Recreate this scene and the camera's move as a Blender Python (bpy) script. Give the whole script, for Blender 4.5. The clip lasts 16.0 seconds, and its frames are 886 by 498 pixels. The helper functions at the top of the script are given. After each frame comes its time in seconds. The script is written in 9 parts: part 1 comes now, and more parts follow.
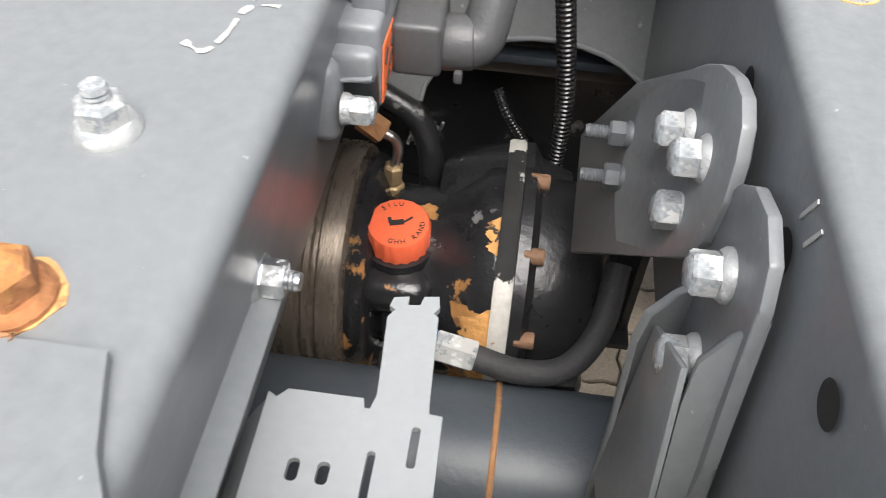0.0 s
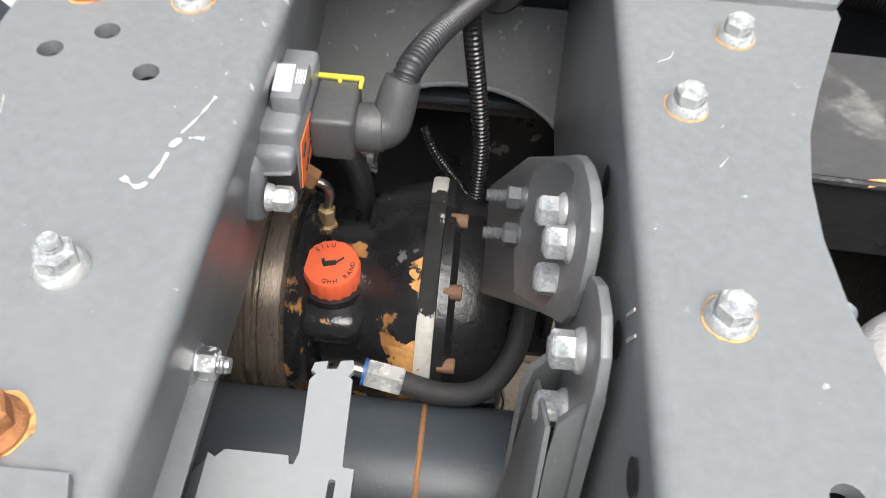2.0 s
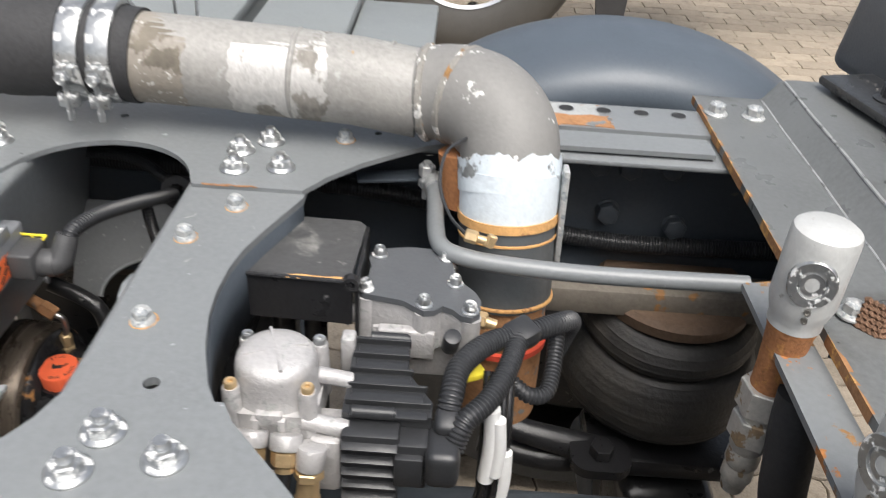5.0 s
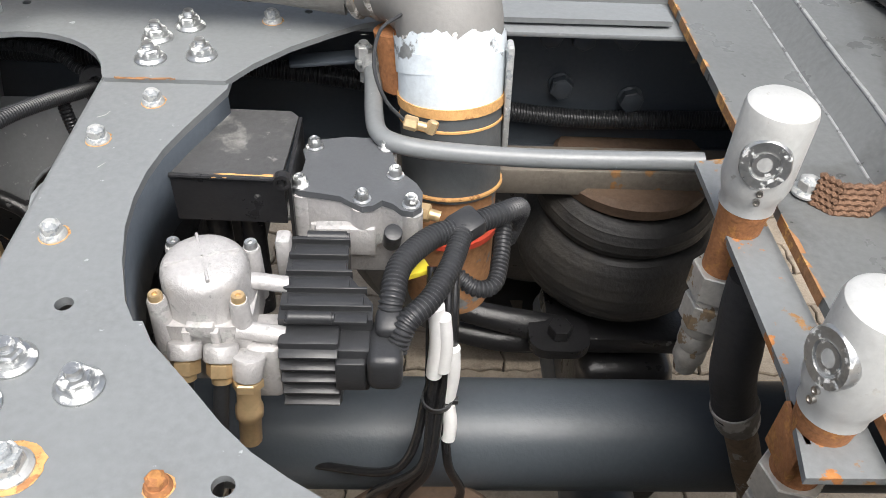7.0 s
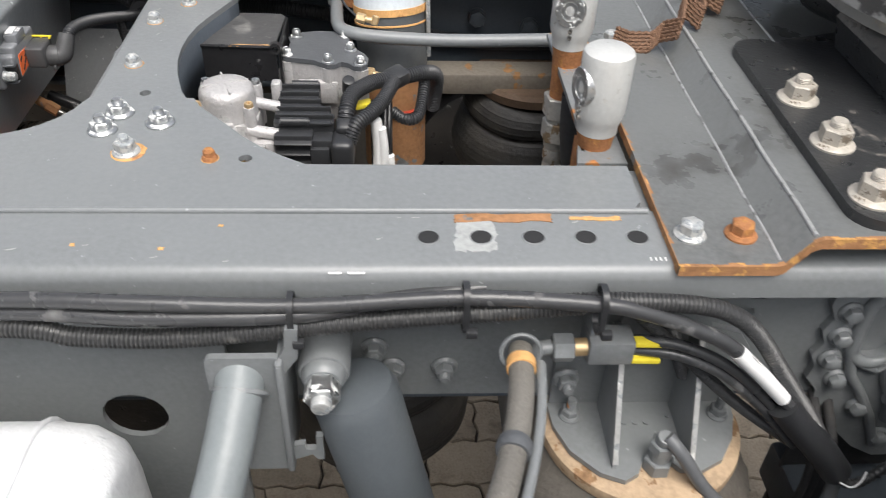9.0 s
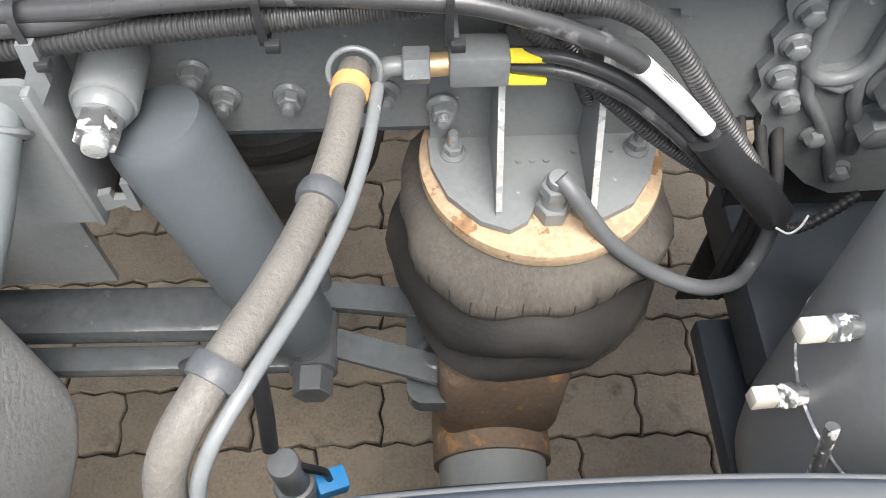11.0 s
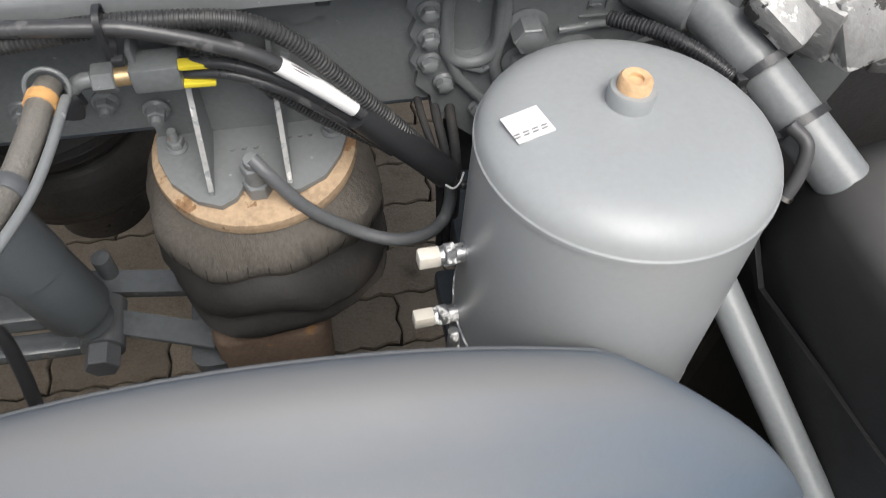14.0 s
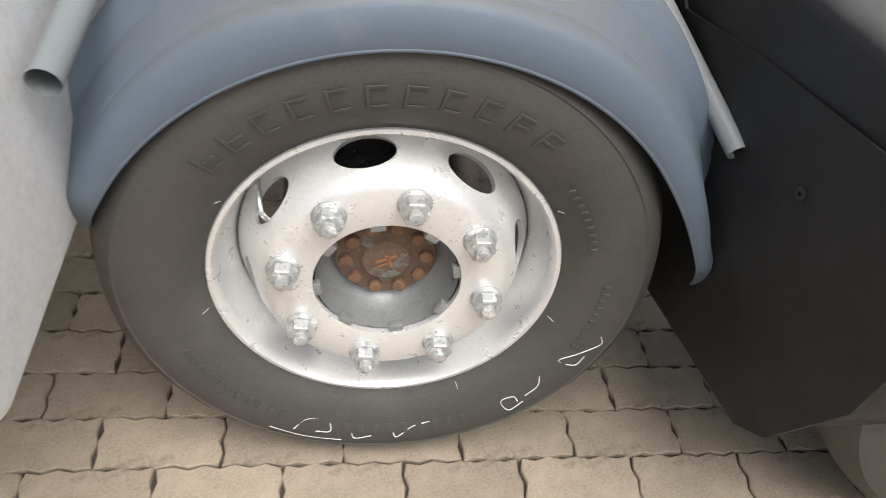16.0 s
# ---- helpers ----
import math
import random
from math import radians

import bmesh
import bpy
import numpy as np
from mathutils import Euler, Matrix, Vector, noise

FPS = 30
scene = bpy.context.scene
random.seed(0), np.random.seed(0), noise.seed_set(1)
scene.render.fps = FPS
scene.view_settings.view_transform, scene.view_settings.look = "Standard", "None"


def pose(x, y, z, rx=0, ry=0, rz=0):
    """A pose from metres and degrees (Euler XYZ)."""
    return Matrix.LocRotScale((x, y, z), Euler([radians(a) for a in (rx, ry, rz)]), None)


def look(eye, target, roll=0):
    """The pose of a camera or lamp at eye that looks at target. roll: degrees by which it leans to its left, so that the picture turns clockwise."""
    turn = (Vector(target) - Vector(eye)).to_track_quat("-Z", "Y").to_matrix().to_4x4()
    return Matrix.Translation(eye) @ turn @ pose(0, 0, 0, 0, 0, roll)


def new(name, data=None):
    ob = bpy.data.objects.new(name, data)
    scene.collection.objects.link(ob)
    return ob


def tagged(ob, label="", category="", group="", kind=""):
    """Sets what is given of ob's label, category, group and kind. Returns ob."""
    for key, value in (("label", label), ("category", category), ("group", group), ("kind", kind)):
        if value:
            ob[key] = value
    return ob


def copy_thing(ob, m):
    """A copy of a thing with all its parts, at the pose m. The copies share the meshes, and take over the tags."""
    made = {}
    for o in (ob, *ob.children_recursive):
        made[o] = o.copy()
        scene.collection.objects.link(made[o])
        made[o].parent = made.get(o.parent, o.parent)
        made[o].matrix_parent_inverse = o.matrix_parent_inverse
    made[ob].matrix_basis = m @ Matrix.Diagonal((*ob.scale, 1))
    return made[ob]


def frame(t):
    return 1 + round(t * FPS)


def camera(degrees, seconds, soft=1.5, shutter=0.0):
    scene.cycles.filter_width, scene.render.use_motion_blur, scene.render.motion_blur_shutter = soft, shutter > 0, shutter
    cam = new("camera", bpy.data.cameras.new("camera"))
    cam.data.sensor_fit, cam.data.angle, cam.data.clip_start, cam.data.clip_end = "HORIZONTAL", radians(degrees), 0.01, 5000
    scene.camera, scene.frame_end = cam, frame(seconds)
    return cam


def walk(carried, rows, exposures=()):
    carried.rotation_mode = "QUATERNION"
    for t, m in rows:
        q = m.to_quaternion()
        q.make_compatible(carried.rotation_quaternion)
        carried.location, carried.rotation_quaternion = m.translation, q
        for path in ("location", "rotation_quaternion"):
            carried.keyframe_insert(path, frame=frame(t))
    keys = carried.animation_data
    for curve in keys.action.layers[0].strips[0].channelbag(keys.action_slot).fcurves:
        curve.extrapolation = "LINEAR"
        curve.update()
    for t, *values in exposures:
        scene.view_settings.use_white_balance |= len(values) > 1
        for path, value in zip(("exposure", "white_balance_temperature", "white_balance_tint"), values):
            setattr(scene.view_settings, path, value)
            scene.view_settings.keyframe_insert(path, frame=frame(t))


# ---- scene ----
cam = camera(57.3, 16.0, soft=0.6, shutter=0.25)
PATH = [
    (0, (0.043, -0.243, 1.208), (-0.087, 1.084, -0.284), 2.6),
    (0.5, (0.056, -0.201, 1.191), (0.031, 1.073, -0.351), 6.0),
    (1, (0.069, -0.185, 1.211), (0.067, 1.067, -0.349), 6.7),
    (1.5, (0.061, -0.201, 1.231), (0.047, 1.039, -0.337), 5.7),
    (2, (0.066, -0.241, 1.285), (0.034, 1.029, -0.26), 4.4),
    (2.5, (0.078, -0.323, 1.375), (0.016, 1.201, 0.081), 3.2),
    (3, (0.099, -0.445, 1.459), (0.046, 1.151, 0.254), 3.4),
    (3.5, (0.121, -0.557, 1.498), (0.073, 1.107, 0.389), 3.4),
    (4, (0.169, -0.61, 1.499), (0.123, 1.116, 0.49), 3.4),
    (4.5, (0.281, -0.606, 1.491), (0.247, 1.123, 0.487), 3.4),
    (5, (0.375, -0.527, 1.437), (0.38, 1.142, 0.335), 4.1),
    (5.2, (0.391, -0.5, 1.411), (0.433, 1.148, 0.279), 4.3),
    (7.3, (0.402, -0.486, 1.44), (0.492, 0.978, 0.08), 3.3),
    (7.5, (0.389, -0.518, 1.453), (0.491, 0.944, 0.092), 3.5),
    (8, (0.383, -0.654, 1.469), (0.488, 0.847, 0.152), 3.2),
    (8.5, (0.399, -0.798, 1.462), (0.504, 0.754, 0.205), 2.8),
    (9, (0.451, -0.895, 1.471), (0.559, 0.649, 0.205), 2.5),
    (9.5, (0.556, -0.927, 1.437), (0.666, 0.561, 0.106), 2.4),
    (9.7, (0.571, -0.916, 1.412), (0.684, 0.493, -0.003), 2.5),
    (11.8, (0.622, -0.769, 1.348), (0.643, 0.253, -0.371), -1.2),
    (12, (0.654, -0.785, 1.359), (0.705, 0.23, -0.363), -0.4),
    (12.5, (0.749, -0.822, 1.409), (0.885, 0.162, -0.327), 0.1),
    (13, (0.809, -0.84, 1.439), (0.998, 0.133, -0.298), 2.6),
    (13.5, (0.804, -0.84, 1.431), (1.001, 0.126, -0.309), 2.8),
    (14, (0.768, -0.92, 1.456), (0.996, 0.126, -0.233), 3.0),
    (14.5, (0.723, -1.121, 1.413), (0.930, -0.185, 0.132), 4.5),
    (14.8, (0.678, -1.288, 1.389), (0.995, -0.273, 0.193), 8.6),
    (14.9, (0.663, -1.327, 1.365), (0.999, -0.298, 0.187), 8.5),
    (15, (0.646, -1.404, 1.317), (1.012, -0.329, 0.190), 7.6),
    (15.5, (0.602, -1.592, 1.293), (0.941, -0.499, 0.176), 9.2),
    (16, (0.568, -1.776, 1.315), (0.813, -0.593, 0.267), 8.5),
]
walk(cam, [(t, look(eye, target, roll)) for t, eye, target, roll in PATH], [(0, 1.48), (0.5, 2.0), (1.0, 1.70), (1.5, 1.52), (2.0, 1.36), (2.5, 1.15), (3.0, 1.08), (4.0, 1.16), (4.5, 1.18), (5.0, 1.0), (7.5, 1.22), (8.0, 1.05), (8.5, 0.92), (9.0, 0.94), (9.5, 1.05), (11.8, 1.95), (12.0, 1.90), (12.5, 1.10), (13.0, 0.85), (14.0, 0.88), (14.5, 0.95), (15.0, 1.16), (15.5, 0.93), (16.0, 0.78)])
SKY, SUN, SUN_UP, SUN_TURN, SUN_WIDE = 0.088, 1.5, 65.0, 162.0, 45.0
# ---------- world and light ----------
world = bpy.data.worlds.new("sky")
scene.world = world
world.use_nodes = True
wn = world.node_tree
sky = wn.nodes.new("ShaderNodeTexSky")
sky.sky_type, sky.sun_disc = "NISHITA", False
sky.sun_elevation, sky.sun_rotation = radians(SUN_UP), radians(SUN_TURN)
sky.air_density, sky.dust_density, sky.ozone_density = 1.0, 6.0, 1.0
hsv = wn.nodes.new("ShaderNodeHueSaturation")
hsv.inputs["Saturation"].default_value = 0.55
wn.links.new(sky.outputs["Color"], hsv.inputs["Color"])
wn.links.new(hsv.outputs["Color"], wn.nodes["Background"].inputs["Color"])
wn.nodes["Background"].inputs["Strength"].default_value = SKY
sun_data = bpy.data.lights.new("sun", "SUN")
sun_data.energy, sun_data.angle, sun_data.color = SUN, radians(SUN_WIDE), (1.0, 0.985, 0.96)
sun = new("sun", sun_data)
sun.matrix_world = pose(0, 0, 30, 90 - SUN_UP, 0, 180 - SUN_TURN)


# ---------- materials ----------
def node(tree, kind, **values):
    n = tree.nodes.new(kind)
    for key, value in values.items():
        n.inputs[key.replace("_", " ")].default_value = value
    return n


def mixed(tree, fac, a, b):
    m = tree.nodes.new("ShaderNodeMix")
    m.data_type = "RGBA"
    for socket, value in ((m.inputs[0], fac), (m.inputs[6], a), (m.inputs[7], b)):
        if hasattr(value, "links"):
            tree.links.new(value, socket)
        elif isinstance(value, tuple):
            socket.default_value = (*value[:3], 1)
        else:
            socket.default_value = value
    return m.outputs[2]


def ramp(tree, value, low, high):
    r = tree.nodes.new("ShaderNodeMapRange")
    r.inputs["From Min"].default_value, r.inputs["From Max"].default_value = low, high
    tree.links.new(value, r.inputs["Value"])
    return r.outputs["Result"]


def surface(name, base, rough=0.5, metal=0.0, vary=0.12, scale=6.0, grain=0.15, grain_scale=180.0, spots=None, spot_scale=30.0, spot_level=0.62,
            spot_rough=0.85, second=None, second_scale=9.0, second_level=0.65, piece=0.0, stretch=(1, 1, 1), sharp=0.03):
    """A paint, metal, rubber or stone: broad and fine variation, fine relief, and up to two kinds of blotches (rust, bare metal, dust)."""
    mat = bpy.data.materials.new(name)
    mat.use_nodes = True
    t = mat.node_tree
    shader = t.nodes["Principled BSDF"]
    where = t.nodes.new("ShaderNodeTexCoord")
    stretched = node(t, "ShaderNodeMapping", Scale=stretch)
    t.links.new(where.outputs["Object"], stretched.inputs["Vector"])

    def cloud(size, detail=4.0, shift=0.0):
        n = node(t, "ShaderNodeTexNoise", Scale=size, Detail=detail, Roughness=0.6)
        source = stretched.outputs["Vector"]
        if shift:
            m = node(t, "ShaderNodeMapping", Location=(shift, shift * 1.7, -shift))
            t.links.new(source, m.inputs["Vector"])
            source = m.outputs["Vector"]
        t.links.new(source, n.inputs["Vector"])
        return n.outputs["Fac"]

    dark, light = tuple(c * (1 - vary) for c in base), tuple(min(1, c * (1 + vary)) for c in base)
    colour = mixed(t, ramp(t, cloud(scale), 0.3, 0.7), dark, light)
    fine = cloud(grain_scale, 3.0, 2.3)
    colour = mixed(t, ramp(t, fine, 0.25, 0.75), colour, mixed(t, 1.0, colour, tuple(min(1, c * (1 + 1.6 * vary)) for c in base))) if vary > 0 else colour
    if piece:
        info = t.nodes.new("ShaderNodeObjectInfo")
        isle = t.nodes.new("ShaderNodeNewGeometry")
        both = t.nodes.new("ShaderNodeMath")
        both.operation = "ADD"
        t.links.new(info.outputs["Random"], both.inputs[0])
        t.links.new(isle.outputs["Random Per Island"], both.inputs[1])
        wrapped = t.nodes.new("ShaderNodeMath")
        wrapped.operation = "FRACT"
        t.links.new(both.outputs[0], wrapped.inputs[0])
        tone = node(t, "ShaderNodeHueSaturation")
        t.links.new(colour, tone.inputs["Color"])
        span = t.nodes.new("ShaderNodeMapRange")
        span.inputs["To Min"].default_value, span.inputs["To Max"].default_value = 1 - piece, 1 + piece
        t.links.new(wrapped.outputs[0], span.inputs["Value"])
        t.links.new(span.outputs["Result"], tone.inputs["Value"])
        colour = tone.outputs["Color"]
    roughness = ramp(t, cloud(scale * 3, 4.0, 5.1), 0.2, 0.8)
    span = t.nodes.new("ShaderNodeMapRange")
    span.inputs["To Min"].default_value, span.inputs["To Max"].default_value = max(0.03, rough * 0.8), min(1, rough * 1.2)
    t.links.new(roughness, span.inputs["Value"])
    roughness = span.outputs["Result"]
    metalness = None
    for blot, size, level, shift in ((spots, spot_scale, spot_level, 7.7), (second, second_scale, second_level, 13.1)):
        if blot:
            mask = ramp(t, cloud(size, 6.0, shift), level, level + sharp)
            tint = mixed(t, ramp(t, cloud(size * 4, 3.0, shift + 3), 0.3, 0.7), tuple(c * 0.7 for c in blot), tuple(min(1, c * 1.25) for c in blot))
            colour = mixed(t, mask, colour, tint)
            roughness = mixed(t, mask, roughness, (spot_rough,) * 3)
            if metal:
                metalness = mixed(t, mask, metalness or (metal,) * 3, (0.0, 0.0, 0.0))
    t.links.new(colour, shader.inputs["Base Color"])
    t.links.new(roughness, shader.inputs["Roughness"])
    if metalness:
        t.links.new(metalness, shader.inputs["Metallic"])
    else:
        shader.inputs["Metallic"].default_value = metal
    bump = node(t, "ShaderNodeBump", Strength=grain, Distance=0.002)
    t.links.new(fine, bump.inputs["Height"])
    t.links.new(bump.outputs["Normal"], shader.inputs["Normal"])
    return mat


GREY = (0.178, 0.188, 0.192)
RUST = (0.42, 0.17, 0.05)
OCHRE = (0.62, 0.34, 0.10)
paint = surface("chassis_paint", GREY, rough=0.33, vary=0.12, scale=5, grain=0.09, spots=(0.42, 0.44, 0.45), spot_scale=95, spot_level=0.69, second=OCHRE, second_scale=22, second_level=0.76)
# Chassis grey with the shade of sheltered faces in it; also for dark parts.
dark_and_shaded_paint = surface("dark_and_shaded_grey", (0.050, 0.060, 0.072), rough=0.42, vary=0.15, scale=7, grain=0.08, spots=(0.16, 0.15, 0.14), spot_scale=25, spot_level=0.68)
rusty_paint = surface("rusty_edge_paint", GREY, rough=0.4, vary=0.1, spots=(0.30, 0.16, 0.06), spot_scale=26, spot_level=0.62, second=RUST, second_scale=40, second_level=0.60)
edge_rust = surface("edge_rust", (0.27, 0.135, 0.06), rough=0.85, vary=0.35, scale=30, grain=0.5, spots=GREY, spot_scale=24, spot_level=0.6)
rust = surface("rust", (0.27, 0.115, 0.045), rough=0.9, vary=0.4, scale=40, grain=0.6, grain_scale=260, spots=(0.42, 0.19, 0.06), spot_scale=60, spot_level=0.55)
ochre = surface("ochre_rust", (0.52, 0.29, 0.11), rough=0.85, vary=0.25, scale=30, grain=0.5, spots=(0.36, 0.17, 0.07), spot_scale=45, spot_level=0.6)
black_paint = surface("black_casting_paint", (0.015, 0.015, 0.016), rough=0.30, vary=0.3, scale=12, grain=0.35, grain_scale=140, spots=(0.16, 0.16, 0.155), spot_scale=34, spot_level=0.66)
chipped_black = surface("chipped_black_paint", (0.013, 0.013, 0.014), rough=0.20, vary=0.35, scale=14, grain=0.4, grain_scale=120, spots=(0.36, 0.17, 0.05), spot_scale=17, spot_level=0.575, sharp=0.02, second=(0.13, 0.13, 0.13), second_scale=30, second_level=0.66)
black_plastic = surface("black_plastic", (0.027, 0.028, 0.030), rough=0.36, vary=0.15, scale=20, grain=0.12, grain_scale=320)
grey_plastic = surface("dark_grey_plastic", (0.085, 0.090, 0.096), rough=0.42, vary=0.12, scale=20, grain=0.15, grain_scale=320)
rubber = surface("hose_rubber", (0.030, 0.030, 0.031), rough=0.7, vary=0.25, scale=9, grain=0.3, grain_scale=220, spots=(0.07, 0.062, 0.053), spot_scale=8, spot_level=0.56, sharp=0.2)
bag_rubber = surface("air_spring_rubber", (0.024, 0.023, 0.022), rough=0.75, vary=0.3, scale=8, grain=0.35, grain_scale=160, spots=(0.10, 0.086, 0.071), spot_scale=7, spot_level=0.54, sharp=0.25)
tyre_rubber = surface("tyre_rubber", (0.062, 0.059, 0.054), rough=0.62, vary=0.2, scale=6, grain=0.25, grain_scale=240, spots=(0.085, 0.080, 0.073), spot_scale=5, spot_level=0.52, sharp=0.25)
zinc = surface("zinc", (0.42, 0.43, 0.43), rough=0.30, metal=0.85, vary=0.2, scale=40, grain=0.25, spots=(0.80, 0.80, 0.78), spot_scale=95, spot_level=0.55, spot_rough=0.6)
white_zinc = surface("chalky_zinc", (0.44, 0.445, 0.435), rough=0.50, metal=0.45, vary=0.18, scale=50, grain=0.4, spots=(0.30, 0.32, 0.33), spot_scale=90, spot_level=0.55, second=(0.66, 0.66, 0.64), second_scale=60, second_level=0.58)
steel = surface("bare_steel", (0.45, 0.43, 0.40), rough=0.35, metal=1.0, vary=0.15, scale=30, grain=0.2)
alloy = surface("cast_aluminium", (0.45, 0.44, 0.435), rough=0.46, metal=0.30, vary=0.12, scale=25, grain=0.5, grain_scale=260, spots=(0.40, 0.40, 0.39), spot_scale=50, spot_level=0.6)
brass_metal = surface("brass", (0.56, 0.41, 0.23), rough=0.38, metal=0.65, vary=0.15, scale=60, grain=0.2)
silver_paint = surface("silver_wheel_paint", (0.80, 0.805, 0.80), rough=0.30, metal=0.45, vary=0.08, scale=10, grain=0.12, spots=(0.72, 0.70, 0.66), spot_scale=45, spot_level=0.66)
pipe_paint = surface("worn_pipe_paint", (0.27, 0.262, 0.245), rough=0.45, metal=0.0, vary=0.22, scale=11, grain=0.3, spots=(0.42, 0.415, 0.40), spot_scale=24, spot_level=0.63, second=(0.46, 0.27, 0.10), second_scale=22, second_level=0.66, spot_rough=0.5, sharp=0.035)
pale_blue = surface("pale_worn_paint", (0.62, 0.68, 0.72), rough=0.5, vary=0.1, scale=20, grain=0.2, spots=(0.22, 0.23, 0.23), spot_scale=22, spot_level=0.60)
orange_plastic = surface("orange_plastic", (0.78, 0.135, 0.055), rough=0.45, vary=0.08, scale=30, grain=0.1)
orange_label = surface("orange_label", (0.85, 0.17, 0.05), rough=0.5, vary=0.05)
yellow_plastic = surface("yellow_plastic", (0.80, 0.66, 0.05), rough=0.5, vary=0.06)
blue_plastic = surface("blue_plastic", (0.03, 0.12, 0.36), rough=0.5, vary=0.06)
teal_gasket = surface("teal_gasket", (0.22, 0.36, 0.36), rough=0.6, vary=0.08)
white_label = surface("white_label", (0.78, 0.78, 0.77), rough=0.55, vary=0.04)
# Black for print, and for flat discs that stand for shaded holes.
print_and_bore_black = surface("black_ink_and_bore", (0.02, 0.02, 0.02), rough=0.6, vary=0.0)
grey_ink = surface("grey_ink", (0.22, 0.22, 0.22), rough=0.6, vary=0.0)
chalk_line = surface("chalk_mark", (0.60, 0.60, 0.58), rough=0.9, vary=0.2)
red_sealant = surface("red_sealant", (0.50, 0.06, 0.03), rough=0.6, vary=0.15)
tank_paint = surface("tank_paint", (0.30, 0.315, 0.32), rough=0.33, vary=0.05, scale=5, grain=0.04, spots=(0.50, 0.50, 0.49), spot_scale=30, spot_level=0.75)
fender_plastic = surface("blue_fender_plastic", (0.108, 0.138, 0.176), rough=0.55, vary=0.08, scale=3, grain=0.04, spots=(0.24, 0.25, 0.26), spot_scale=5, spot_level=0.62, sharp=0.3)


def add_dust_and_sheen(mat, tint, amount):
    """Pale dust and sky sheen coloured onto a material's upward faces, thinner in patches."""
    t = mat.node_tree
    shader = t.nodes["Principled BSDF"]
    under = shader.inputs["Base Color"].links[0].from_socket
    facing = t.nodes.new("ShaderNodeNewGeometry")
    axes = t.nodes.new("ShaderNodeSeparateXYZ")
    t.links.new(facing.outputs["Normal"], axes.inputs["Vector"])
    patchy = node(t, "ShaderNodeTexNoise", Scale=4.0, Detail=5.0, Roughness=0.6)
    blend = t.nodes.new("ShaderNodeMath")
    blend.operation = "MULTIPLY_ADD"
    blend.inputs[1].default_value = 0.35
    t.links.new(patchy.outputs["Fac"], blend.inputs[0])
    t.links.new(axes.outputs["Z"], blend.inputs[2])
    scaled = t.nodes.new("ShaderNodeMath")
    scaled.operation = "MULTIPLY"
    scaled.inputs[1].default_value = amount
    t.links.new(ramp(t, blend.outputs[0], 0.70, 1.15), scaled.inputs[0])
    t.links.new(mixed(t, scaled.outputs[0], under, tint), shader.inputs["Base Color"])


# Dust and sky sheen share one grey tint on the mudguard's crown.
add_dust_and_sheen(fender_plastic, (0.162, 0.162, 0.160), 0.9)
fuel_black = surface("black_tank_plastic", (0.009, 0.0095, 0.010), rough=0.50, vary=0.25, scale=5, grain=0.15, spots=(0.20, 0.19, 0.18), spot_scale=40, spot_level=0.745, second=(0.024, 0.0235, 0.023), second_scale=3, second_level=0.48, sharp=0.25)
# Grey tank top: sky sheen put into the colour together with dust.
add_dust_and_sheen(fuel_black, (0.20, 0.195, 0.19), 0.45)
black_sheet = surface("black_scuffed_sheet", (0.010, 0.0105, 0.011), rough=0.56, vary=0.25, scale=5, grain=0.2, spots=(0.16, 0.155, 0.15), spot_scale=42, spot_level=0.74, second=(0.020, 0.0195, 0.019), second_scale=3, second_level=0.48, sharp=0.2)
box_paint = surface("grey_box_paint", (0.20, 0.215, 0.215), rough=0.4, vary=0.06, scale=4, grain=0.05, spots=(0.45, 0.46, 0.46), spot_scale=36, spot_level=0.72)
paver_stone = surface("concrete_paver", (0.285, 0.238, 0.182), rough=0.9, vary=0.26, scale=18, grain=1.0, grain_scale=170, spots=(0.15, 0.12, 0.095), spot_scale=16, spot_level=0.58, sharp=0.2, second=(0.13, 0.105, 0.08), second_scale=110, second_level=0.62, piece=0.14)
joint_sand = surface("joint_sand", (0.055, 0.046, 0.038), rough=0.95, vary=0.3, scale=60, grain=0.7)
paving = surface("far_paving", (0.285, 0.235, 0.178), rough=0.9, vary=0.14, scale=3, grain=0.5)
# Pale grey for worn folds, with their highlight in the colour.
worn_glint = surface("worn_edge_glint", (0.27, 0.275, 0.275), rough=0.4, vary=0.2, scale=40, spots=(0.16, 0.165, 0.165), spot_scale=60, spot_level=0.55)
dusty_conduit = surface("dusty_black_conduit", (0.036, 0.0365, 0.037), rough=0.34, vary=0.2, scale=25, spots=(0.10, 0.098, 0.092), spot_scale=30, spot_level=0.58, sharp=0.1)
cut_rust = surface("brown_cut_edge_rust", (0.25, 0.125, 0.055), rough=0.85, vary=0.35, scale=40, grain=0.6, spots=(0.52, 0.28, 0.09), spot_scale=55, spot_level=0.54)
strap_rust = surface("rusty_braid", (0.135, 0.075, 0.045), rough=0.85, vary=0.4, scale=120, grain=0.8, grain_scale=400)
tan_hose = surface("worn_tan_hose", (0.135, 0.127, 0.113), rough=0.5, vary=0.25, scale=30, grain=0.6, grain_scale=300, spots=(0.075, 0.073, 0.070), spot_scale=12, spot_level=0.53, sharp=0.15)


